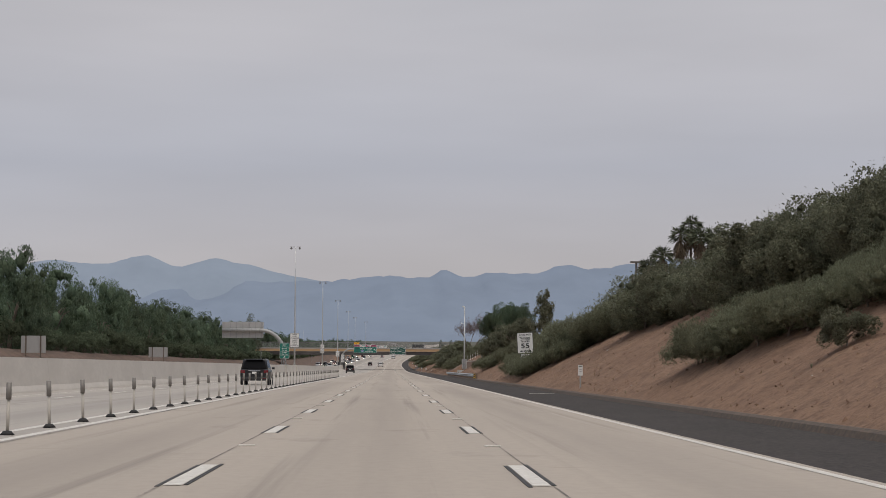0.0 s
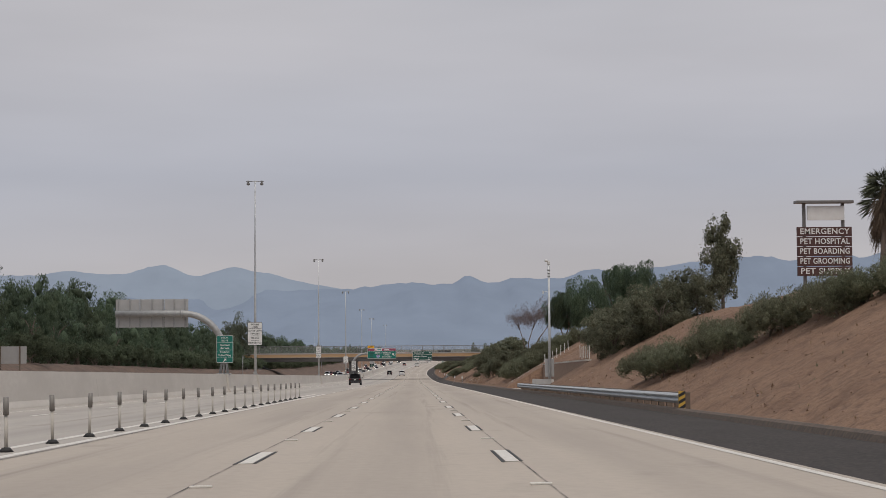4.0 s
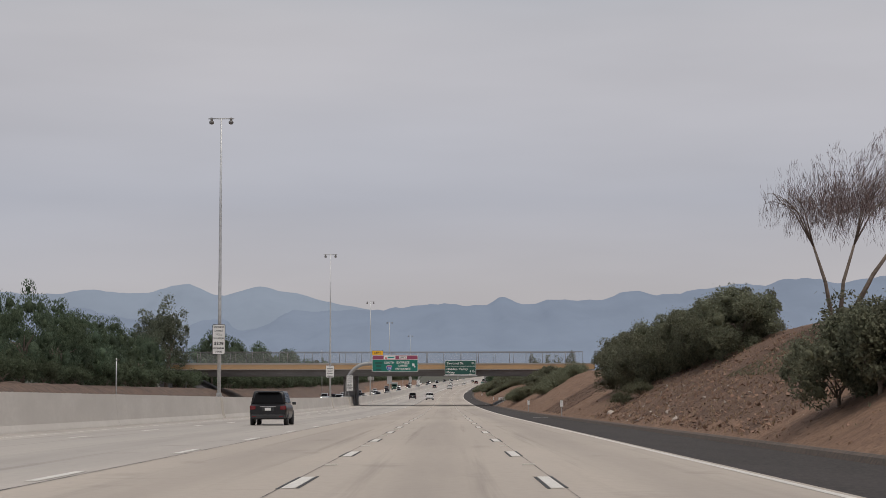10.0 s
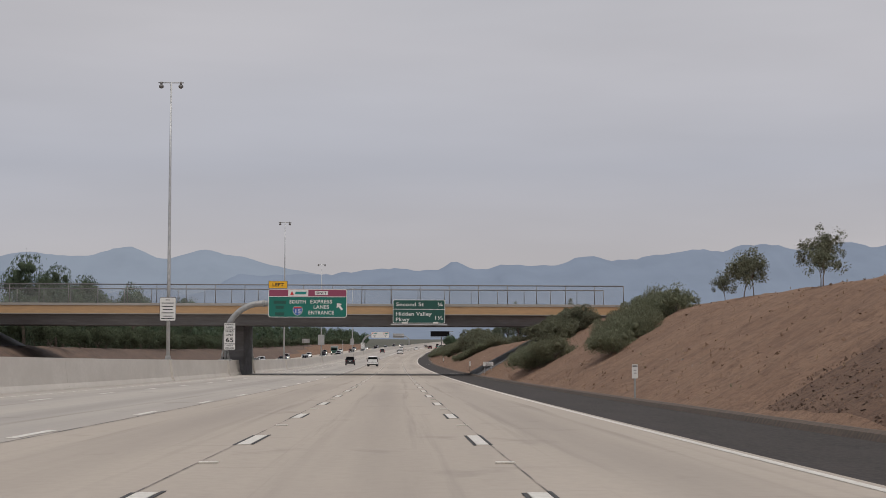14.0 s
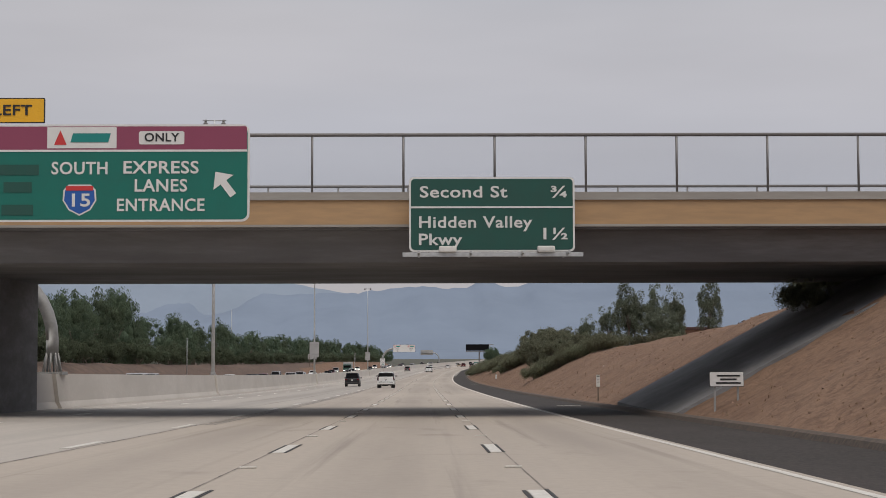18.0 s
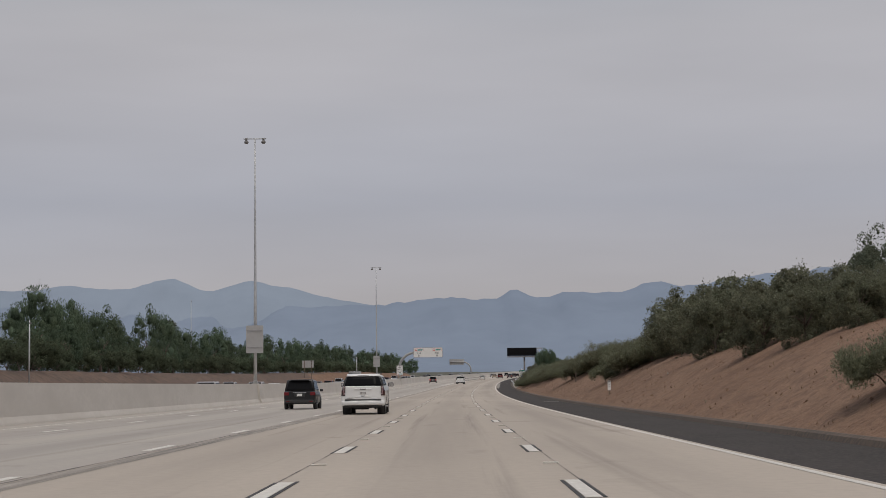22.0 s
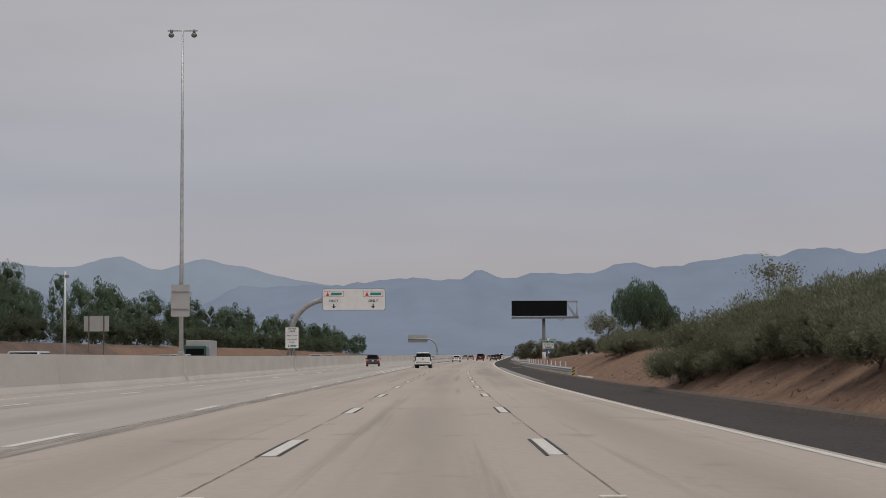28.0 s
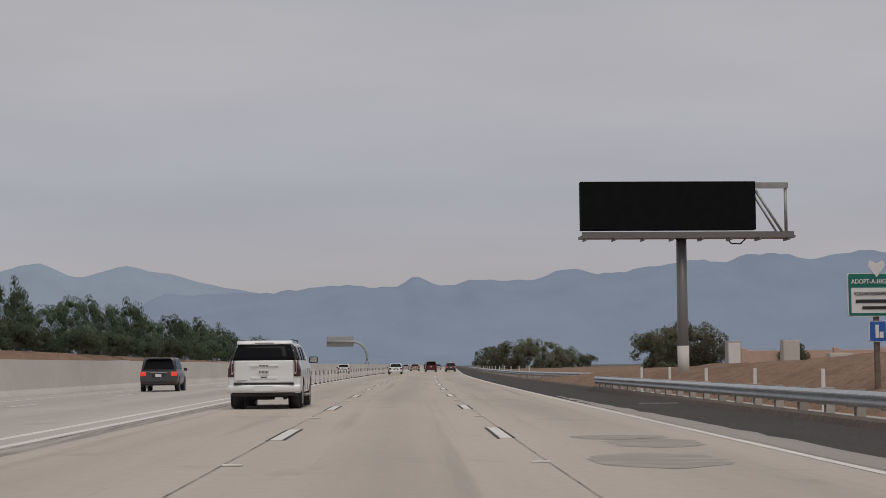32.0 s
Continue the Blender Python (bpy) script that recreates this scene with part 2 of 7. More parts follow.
M_CONC = pavement("road_concrete", (0.422, 0.366, 0.311), (0.261, 0.227, 0.198), (0.381, 0.333, 0.287), (0.372, 0.323, 0.277))
M_CONC_EXP = pavement("express_concrete", (0.418, 0.379, 0.338), (0.250, 0.230, 0.211), (0.336, 0.309, 0.282), (0.360, 0.324, 0.293), 3.9, 1.0)
M_ASPHALT = material("shoulder_asphalt", (0.049, 0.042, 0.041), 0.9, grain=(14.0, (0.076, 0.067, 0.060), 0.7), stain=(0.9, (0.032, 0.029, 0.028), 0.75), bump=0.5, stretch=(1, 0.3, 1), spec=0.2)
M_DIKE = material("dusty_asphalt_dike", (0.090, 0.070, 0.058), 0.95, grain=(6.0, (0.144, 0.104, 0.077), 0.7), stain=(0.4, (0.063, 0.052, 0.045), 0.6), bump=0.5)
M_WHITE = material("road_paint", (0.66, 0.63, 0.58), 0.6, grain=(8.0, (0.46, 0.42, 0.37), 0.6))
M_BLACK = material("black_paint", (0.028, 0.026, 0.026), 0.7, grain=(9.0, (0.07, 0.064, 0.058), 0.5))
M_JOINT = material("joint_sealant", (0.10, 0.09, 0.082), 0.8, grain=(0.8, (0.36, 0.31, 0.27), 1.0))
M_BARRIER = material("barrier_concrete", (0.56, 0.52, 0.475), 0.85, grain=(5.0, (0.49, 0.45, 0.41), 0.5), stain=(0.45, (0.42, 0.385, 0.345), 0.55), bump=0.1, stretch=(1, 0.4, 1))
M_DIRT = earth("slope_dirt", (0.228, 0.142, 0.097), (0.115, 0.072, 0.052), (0.271, 0.175, 0.121))
M_MULCHDIRT = earth("mulched_dirt", (0.150, 0.095, 0.068), (0.080, 0.052, 0.040), (0.185, 0.118, 0.084))
M_PLAIN = material("scrub_plain", (0.115, 0.112, 0.09), 0.95, grain=(0.05, (0.085, 0.09, 0.078), 0.8), stain=(0.008, (0.15, 0.138, 0.112), 0.6), spec=0.1)
M_DARKDIRT = material("dark_brown_soil", (0.135, 0.088, 0.066), 0.95, grain=(1.1, (0.06, 0.045, 0.036), 0.8), stain=(0.08, (0.19, 0.12, 0.085), 0.6), bump=0.6)
M_BRIDGE = material("bridge_concrete", (0.225, 0.222, 0.228), 0.85, grain=(3.0, (0.155, 0.15, 0.15), 0.6), stain=(0.45, (0.105, 0.10, 0.102), 0.75), bump=0.12, stretch=(0.35, 1, 2.5))
M_COPING = material("bridge_coping_concrete", (0.37, 0.345, 0.315), 0.85, grain=(3.0, (0.30, 0.275, 0.25), 0.6), stain=(0.4, (0.25, 0.232, 0.212), 0.6), stretch=(0.5, 1, 3))
M_TAN = material("bridge_tan_band", (0.47, 0.30, 0.16), 0.8, grain=(2.2, (0.36, 0.235, 0.135), 0.6), stain=(0.35, (0.40, 0.25, 0.135), 0.5), stretch=(0.4, 1, 3))
M_STEEL = material("galvanised_steel", (0.55, 0.555, 0.56), 0.5, 0.45, grain=(5.0, (0.38, 0.39, 0.40), 0.6))
M_DULLSTEEL = material("weathered_steel", (0.36, 0.36, 0.355), 0.6, 0.4, grain=(3.0, (0.26, 0.255, 0.25), 0.6))
M_WOOD = material("post_timber", (0.165, 0.125, 0.098), 0.9, grain=(6.0, (0.09, 0.068, 0.054), 0.6), rand=0.25)
M_GREYWOOD = material("grey_timber", (0.34, 0.315, 0.285), 0.9, grain=(6.0, (0.22, 0.20, 0.18), 0.6), rand=0.2)
M_EARTHWALL = material("earth_wall", (0.275, 0.185, 0.135), 0.95, grain=(1.6, (0.235, 0.155, 0.112), 0.6), stain=(0.25, (0.30, 0.205, 0.15), 0.5), bump=0.3, stretch=(1, 0.3, 2))
M_PLASTIC = material("white_plastic", (0.70, 0.68, 0.65), 0.5, grain=(4.0, (0.55, 0.53, 0.5), 0.5))
M_GREY_BAND = material("reflector_grey", (0.16, 0.15, 0.145), 0.4)
M_POSTTUBE = material("channel_post_plastic", (0.45, 0.415, 0.37), 0.6)
M_POSTBAND = material("channel_post_band", (0.19, 0.175, 0.158), 0.5)
M_RUBBER = material("black_rubber", (0.022, 0.021, 0.021), 0.75)
M_SIGNW = material("white_sign_sheet", (0.72, 0.71, 0.69), 0.45, grain=(1.5, (0.62, 0.60, 0.58), 0.5))
M_SIGNG = material("green_sign_sheet", (0.004, 0.150, 0.115), 0.45, grain=(1.2, (0.01, 0.128, 0.10), 0.5))
M_SIGNG2 = material("dark_green_sign_sheet", (0.012, 0.080, 0.062), 0.5, grain=(1.2, (0.02, 0.07, 0.056), 0.5))
M_SIGNBACK = material("sign_aluminium", (0.42, 0.41, 0.405), 0.55, 0.3, grain=(1.5, (0.36, 0.35, 0.34), 0.6))
M_SIGNK = material("black_legend", (0.02, 0.02, 0.022), 0.5)
M_SCREEN = material("matt_black_screen", (0.009, 0.009, 0.010), 0.9, spec=0.05, grain=(3.0, (0.013, 0.013, 0.014), 0.5))
M_SIGNY = material("yellow_sign_sheet", (0.80, 0.42, 0.02), 0.45)
M_SIGNP = material("purple_sign_sheet", (0.26, 0.055, 0.105), 0.45)
M_SIGNR = material("red_sign_sheet", (0.55, 0.04, 0.04), 0.45)
M_SIGNB = material("blue_sign_sheet", (0.02, 0.10, 0.38), 0.45)
M_TEAL = material("teal_mark", (0.01, 0.22, 0.20), 0.45)
M_BARK = material("bark", (0.20, 0.16, 0.13), 0.95, grain=(5.0, (0.11, 0.085, 0.07), 0.7), bump=0.5)
M_PEPPER = material("pepper_leaves", (0.140, 0.190, 0.132), 0.9, grain=(6.0, (0.075, 0.100, 0.065), 0.8), stain=(0.25, (0.181, 0.215, 0.120), 0.5), bump=0.8, island=0.3, spec=0.08, depth=0.12, leaf=0.5, rand=0.20)
M_POPLAR = material("poplar_leaves", (0.226, 0.248, 0.182), 0.9, grain=(7.0, (0.110, 0.127, 0.091), 0.9), bump=0.8, island=0.3, spec=0.08, depth=0.12, leaf=0.5, rand=0.15)
M_OAK = material("evergreen_leaves", (0.223, 0.233, 0.159), 0.9, grain=(7.0, (0.121, 0.128, 0.091), 0.85), stain=(0.3, (0.237, 0.223, 0.147), 0.5), bump=0.8, island=0.35, spec=0.08, depth=0.12, leaf=0.5, rand=0.20)
M_SAGE = material("sage_shrub_leaves", (0.248, 0.258, 0.172), 0.9, grain=(8.0, (0.140, 0.147, 0.099), 0.85), stain=(0.5, (0.261, 0.262, 0.166), 0.5), bump=0.8, island=0.25, spec=0.08, depth=0.1, leaf=0.5, rand=0.15)
M_DRY = material("dry_leaves", (0.155, 0.115, 0.108), 0.9, island=0.35, spec=0.1)
M_UNDER = material("undergrowth_leaves", (0.126, 0.154, 0.098), 0.9, grain=(6.0, (0.079, 0.094, 0.062), 0.8), bump=0.8, island=0.35, spec=0.08, depth=0.12, leaf=0.5, rand=0.20)
M_PALM = material("palm_fronds", (0.085, 0.098, 0.055), 0.6, island=0.4)
M_PALMDRY = material("dry_palm_skirt", (0.15, 0.115, 0.08), 0.9, island=0.4)
M_GRASS = material("dry_grass", (0.30, 0.21, 0.13), 0.9, island=0.35)


# ---- helpers for meshes ----
def mesh_from(name, verts, faces, mats, smooth=False):
    me = bpy.data.meshes.new(name)
    me.from_pydata([tuple(v) for v in verts], [], faces)
    for m in mats if isinstance(mats, (list, tuple)) else [mats]:
        me.materials.append(m)
    if smooth:
        me.polygons.foreach_set("use_smooth", [True] * len(me.polygons))
    me.update()
    return me


def part(name, bm, mat, parent=None, label="", smooth=False):
    """Links a bmesh or a mesh as one object under a thing or a part."""
    if isinstance(bm, bmesh.types.BMesh):
        me = bpy.data.meshes.new(name)
        if smooth:
            for f in bm.faces:
                f.smooth = True
        bm.to_mesh(me)
        bm.free()
        for m in mat if isinstance(mat, (list, tuple)) else [mat]:
            me.materials.append(m)
    else:
        me = bm
    ob = new(name, me)
    if parent:
        ob.parent = parent
    if label:
        ob["label"] = label
    return ob


def thing(name, place, label, category, group="", kind="", rz_=0.0):
    ob = new(name)
    ob.empty_display_size = 0.2
    ob.matrix_world = Matrix.Translation(place) @ pose(0, 0, 0, 0, 0, rz_)
    return tagged(ob, label, category, group, kind)


def box(bm, x, y, z, sx, sy, sz, bevel=0.0, mat=0):
    """A box centred at x, y with its foot at z."""
    r = bmesh.ops.create_cube(bm, size=1.0)
    vs = r["verts"]
    for v in vs:
        v.co = Vector((x + v.co.x * sx, y + v.co.y * sy, z + (v.co.z + 0.5) * sz))
    fs = {f for v in vs for f in v.link_faces}
    for f in fs:
        f.material_index = mat
    if bevel:
        es = list({e for f in fs for e in f.edges})
        bmesh.ops.bevel(bm, geom=es, offset=bevel, segments=2, affect="EDGES", profile=0.6)
    return bm


def rod(bm, a, b, r0, r1=None, seg=8, mat=0, caps=True):
    a, b = Vector(a), Vector(b)
    r1 = r0 if r1 is None else r1
    d = (b - a).normalized()
    q = Vector((0, 0, 1)).rotation_difference(d)
    rings = []
    for c, r in ((a, r0), (b, r1)):
        rings.append([bm.verts.new(c + q @ Vector((r * math.cos(2 * math.pi * i / seg), r * math.sin(2 * math.pi * i / seg), 0))) for i in range(seg)])
    for i in range(seg):
        f = bm.faces.new((rings[0][i], rings[0][(i + 1) % seg], rings[1][(i + 1) % seg], rings[1][i]))
        f.material_index, f.smooth = mat, True
    if caps:
        bm.faces.new(list(reversed(rings[0]))).material_index = mat
        bm.faces.new(rings[1]).material_index = mat
    return bm


def tube(bm, pts, r, seg=10, mat=0):
    pts = [Vector(p) for p in pts]
    rs = r if isinstance(r, (list, tuple)) else [r] * len(pts)
    rings = []
    for i, p in enumerate(pts):
        d = (pts[min(i + 1, len(pts) - 1)] - pts[max(i - 1, 0)]).normalized()
        q = Vector((0, 0, 1)).rotation_difference(d)
        rings.append([bm.verts.new(p + q @ Vector((rs[i] * math.cos(2 * math.pi * k / seg), rs[i] * math.sin(2 * math.pi * k / seg), 0))) for k in range(seg)])
    for a, b in zip(rings, rings[1:]):
        for k in range(seg):
            f = bm.faces.new((a[k], a[(k + 1) % seg], b[(k + 1) % seg], b[k]))
            f.material_index, f.smooth = mat, True
    bm.faces.new(list(reversed(rings[0]))).material_index = mat
    bm.faces.new(rings[-1]).material_index = mat
    return bm


def sweep(name, profile, y0, y1, mats, step=8.0, z_of=None, caps=True):
    """A mesh with this closed (x, z) profile along the road from station y0 to y1."""
    ys = np.linspace(y0, y1, max(2, int(abs(y1 - y0) / step) + 1))
    n = len(profile)
    verts, faces = [], []
    for y in ys:
        for x, z in profile:
            verts.append((float(rx(y)) + x, y, float(rz(y)) + z))
    for i in range(len(ys) - 1):
        for k in range(n):
            a, b = i * n + k, i * n + (k + 1) % n
            faces.append((a, b, b + n, a + n))
    if caps:
        faces.append(tuple(reversed(range(n))))
        faces.append(tuple(range((len(ys) - 1) * n, len(ys) * n)))
    me = mesh_from(name, verts, faces, mats)
    bm = bmesh.new()
    bm.from_mesh(me)
    bmesh.ops.recalc_face_normals(bm, faces=bm.faces)
    bm.to_mesh(me)
    bm.free()
    return me


def strip(name, x0, x1, y0, y1, z, mats, step=10.0, thick=0.0):
    """A flat ribbon on the road."""
    ys = np.linspace(y0, y1, max(2, int(abs(y1 - y0) / step) + 1))
    verts, faces = [], []
    for y in ys:
        for x in (x0, x1):
            verts.append((float(rx(y)) + x, y, float(rz(y)) + z))
    for i in range(len(ys) - 1):
        faces.append((2 * i, 2 * i + 1, 2 * i + 3, 2 * i + 2))
    me = mesh_from(name, verts, faces, mats)
    flat = [(x, y) for y in ys for x in (x0, x1)]
    uv = me.uv_layers.new(name="lane")
    for lp in me.loops:
        uv.data[lp.index].uv = flat[lp.vertex_index]
    return me


def text_mesh(text, size, mat, width=None):
    """Lettering as a flat mesh, centred at the origin, facing -y."""
    cu = bpy.data.curves.new("lettering", "FONT")
    cu.body, cu.size, cu.align_x, cu.align_y, cu.extrude = text, size, "CENTER", "CENTER", 0.004
    cu.resolution_u, cu.offset, cu.space_character = 3, size * 0.018, 1.06
    ob = bpy.data.objects.new("lettering", cu)
    scene.collection.objects.link(ob)
    bpy.context.view_layer.update()
    me = bpy.data.meshes.new_from_object(ob.evaluated_get(bpy.context.evaluated_depsgraph_get()))
    bpy.data.objects.remove(ob)
    bpy.data.curves.remove(cu)
    xs = [v.co.x for v in me.vertices]
    k = width / (max(xs) - min(xs)) if width and xs else 1.0
    me.transform(Matrix(((k, 0, 0, 0), (0, 0, -1, 0), (0, 1, 0, 0), (0, 0, 0, 1))))
    me.materials.clear()
    me.materials.append(mat)
    return me


def words(parent, text, x, z, size, mat, y=-0.03, width=None):
    ob = part("lettering", text_mesh(text, size, mat, width), None, parent)
    ob.location = (x, y, z)
    return ob

# ---- ground ----
CREST = ([-200, 100, 160, 230, 270, 330, 360, 430, 460, 500, 560, 592, 606, 640, 700, 760, 800, 860, 920, 970, 1000, 1040, 1080, 1115],
         [6.0, 5.6, 5.0, 5.2, 5.4, 5.2, 5.4, 4.3, 4.5, 5.0, 5.6, 5.4, 4.2, 3.9, 3.6, 3.4, 3.4, 2.8, 2.0, 1.75, 1.6, 1.3, 0.8, 0.3])


def terrain(x, y):
    """Height of the ground over the road's level at the same station."""
    far = min(1.0, max(0.0, (y - 1150) / 700))
    if x >= 8.7:
        c = float(np.interp(y, *CREST))
        if 230 <= y <= 270:
            h = 0.0 if x < 12.9 else min(c, 2.15 + 0.5 * (x - 12.9))
        else:
            s = 0.56 * max(0.0, x - (10.0 if 937 < y < 1066 else 9.0))
            h = c - math.log1p(math.exp(min(30, (c - s) * 2.5))) / 2.5
            h = max(h, 0.0) if x > 9.3 else 0.0
        h += min(1.5, 0.015 * max(0.0, x - 9 - c / 0.56)) * (1 - far)
    elif x > -33.5:
        return -0.25
    else:
        s = min(1.0, (-33.5 - x) / 7.0)
        h = 3.0 * s * s * (3 - 2 * s) * (1 - far)
    if 9.3 < x < 60 or -60 < x < -34.5:
        if not (230 <= y <= 270 and x < 13.5) and not (937 < y < 1066 and x < 10.1):
            h += 0.16 * noise.noise((x * 0.45, y * 0.35, 0)) + 0.09 * noise.noise((x * 0.9, y * 0.6, 3)) + 0.05 * noise.noise((x * 1.4, y * 0.75, 7))
    return h


def ground_z(x, y):
    return float(rz(y)) + terrain(x, y)


gx = [-2600, -1500, -800, -400, -200, -120, -80, -60] + list(np.arange(-54, -33, 1.5)) + [-33.5, -33.4, -25, -17.5, -16, -8, 0, 8.6, 8.7, 9.0, 9.4]
gx += list(np.arange(10.0, 12.9, 0.6)) + [12.88, 12.92] + list(np.arange(13.5, 28, 0.75)) + [29, 31, 34, 38, 44, 52, 62, 80, 120, 200, 400, 800, 1500, 2600]
gy = [-2600, -1500, -800, -400, -200] + list(np.arange(-120, -20, 2.5)) + list(np.arange(-20, 228, 1.25)) + [229.9, 230.1] + list(np.arange(232, 269.5, 1.25)) + [269.9, 270.1] + list(np.arange(271.5, 1110, 1.25)) + [1130, 1160, 1200, 1250, 1320, 1400, 1550, 1750, 2000, 2400, 3000, 3800, 4900]
gv = [(float(rx(y)) + x, y, ground_z(x, y)) for y in gy for x in gx]
n_ = len(gx)
gf = [(j * n_ + i, j * n_ + i + 1, (j + 1) * n_ + i + 1, (j + 1) * n_ + i) for j in range(len(gy) - 1) for i in range(n_ - 1)]
ground_me = mesh_from("ground", gv, gf, [M_DIRT, M_DARKDIRT, M_MULCHDIRT, M_PLAIN], smooth=True)
for p_ in ground_me.polygons:      # darker brown soil under the row of trees
    if p_.center.x < -33 and p_.center.x > -90 and p_.center.y < 1300:
        p_.material_index = 1
    u_, y_ = p_.center.x - float(rx(p_.center.y)), p_.center.y
    if y_ > 1300 or u_ < -90 or (u_ > 120 and y_ > 0):      # dry scrub of the plain
        p_.material_index = 3
    if 9.3 < u_ < 18.0 and 419 + noise.noise((u_ * 0.7, 0, 0)) * 4 < y_ < 443:
        p_.material_index = 2
    if 9.7 + noise.noise((0, y_ * 0.2, 3)) * 0.5 < u_ < 18.0 and 336 + noise.noise((u_ * 0.7, 5, 0)) * 5 < y_ < 391 + noise.noise((u_ * 0.6, 9, 0)) * 6:
        p_.material_index = 2
ground = new("ground", ground_me)
tagged(ground, "bare reddish-brown dirt banks beside the freeway and plain beyond", "ground", kind="structure")

# ---- road surfaces ----
Y0, Y1 = -160.0, 2400.0
road = new("road", strip("road", -5.65, 5.45, Y0, Y1, 0.0, M_CONC, 6))
tagged(road, "pale tan concrete freeway lanes with faint tyre marks", "road", kind="structure")
express = new("road_express", strip("road_express", -15.9, -5.65, Y0, Y1, 0.0, M_CONC_EXP, 6))
tagged(express, "grey concrete express lanes with dark stains", "road", kind="structure")
opposite = new("road_opposite", strip("road_opposite", -33.3, -16.9, Y0, Y1, 0.0, M_CONC, 6))
tagged(opposite, "concrete carriageway of the oncoming traffic", "road", kind="structure")
shoulder = new("road_shoulder", sweep("road_shoulder", [(5.45, 0.0), (8.30, 0.0), (8.30, -0.2), (5.45, -0.2)], Y0, Y1, M_ASPHALT, 6))
tagged(shoulder, "dark asphalt shoulder with a low rounded asphalt dike", "road shoulder", kind="structure")

part("dike", sweep("dike", [(8.30, 0.0), (8.37, 0.12), (8.47, 0.17), (8.62, 0.16), (8.76, 0.04), (8.95, -0.02), (8.95, -0.2), (8.30, -0.2)], Y0, Y1, M_DIKE, 6), None, shoulder, "low rounded asphalt dike dusted with dirt")
edge = part("edge_line", strip("edge_line", 5.18, 5.32, Y0, Y1, 0.005, M_WHITE, 6), None, road, "solid white edge line")
U0, PER = 20.0585, 14.63
for x_, w_ in ((-1.95, 0.014), (1.95, 0.011), (-5.62, 0.03)):
    part("lane_joint", strip("lane_joint", x_ - w_, x_ + w_, Y0, 1500, 0.004, M_JOINT, 8), None, road, "dark sealed lane joint")


M_STAINBAND = material("stained_joint_band", (0.23, 0.205, 0.18), 0.85, grain=(1.2, (0.37, 0.33, 0.29), 0.9), stain=(0.15, (0.15, 0.135, 0.122), 0.7), stretch=(5, 0.25, 1))
for a_, b_, z_ in ((-5.54, -5.30, 0.0035), (-5.28, -5.16, 0.0035)):
    part("stained_band", strip("stained_band", a_, b_, 566, 1060, z_, M_STAINBAND, 8), None, road, "dark stained band along the express lane joint")


def dash_mesh(length, wide=0.095, border=True):
    bm = bmesh.new()
    box(bm, 0, 0, 0, 2 * wide, length, 0.006, mat=0)
    if border:
        for s in (-1, 1):
            box(bm, s * (wide + 0.034), 0.12 * s, 0, 0.044, length * 1.04, 0.005, mat=1)
    me = bpy.data.meshes.new("lane_dash")
    bm.to_mesh(me)
    bm.free()
    me.materials.append(M_WHITE)
    me.materials.append(M_BLACK)
    return me


def along(ob, x, y, z=0.0):
    """Lays a flat piece on the road at its grade and heading."""
    d = (P(x, y + 1) - P(x, y - 1)).normalized()
    up = Vector((1, 0, 0)).cross(d)
    right = d.cross(up)
    m = Matrix((right, d, up)).transposed().to_4x4()
    m.translation = P(x, y, z)
    ob.matrix_world = m
    return ob


dash_a, dash_b = dash_mesh(3.45), dash_mesh(4.4)
plain_a, plain_b = dash_mesh(3.4, 0.09, False), dash_mesh(4.5, 0.09, False)
bm = bmesh.new()
box(bm, 0, 0, 0, 0.24, 0.11, 0.022, 0.008)
dot_me = bpy.data.meshes.new("road_marker")
bm.to_mesh(dot_me)
bm.free()
dot_me.materials.append(M_WHITE)
for k in range(-4, 110):
    y = station(U0 + PER * k)
    late = y > 780
    for x in (-1.83, 1.83):
        if y < 1500:
            ob = part("lane_dash", dash_b if late else dash_a, None, road)
            along(ob, x, y, 0.004)
        if y < 1100:
            ob = part("road_marker", dot_me, None, road)
            along(ob, x + 0.02, station(U0 + PER * (k + 0.5)), 0.002)
    if 232 < y < 985:
        ob = part("lane_dash", plain_b if late else plain_a, None, express)
        along(ob, -5.85, station(U0 + PER * (k + 0.16)), 0.004)
    if y < 1300:
        ob = part("lane_dash", plain_b if late else plain_a, None, express)
        along(ob, -12.0, station(U0 + PER * (k + 0.4)), 0.004)
for a_, b_ in ((Y0, 232.0), (985.0, 1500.0)):
    part("buffer_line", strip("buffer_line", -5.92, -5.72, a_, b_, 0.004, M_WHITE, 8), None, express, "solid white buffer line")
    part("buffer_line", strip("buffer_line", -6.62, -6.42, a_, b_, 0.004, M_WHITE, 8), None, express, "solid white buffer line")
part("edge_line", strip("edge_line", -14.3, -14.2, Y0, 1500, 0.004, M_WHITE, 8), None, express, "faded edge line")

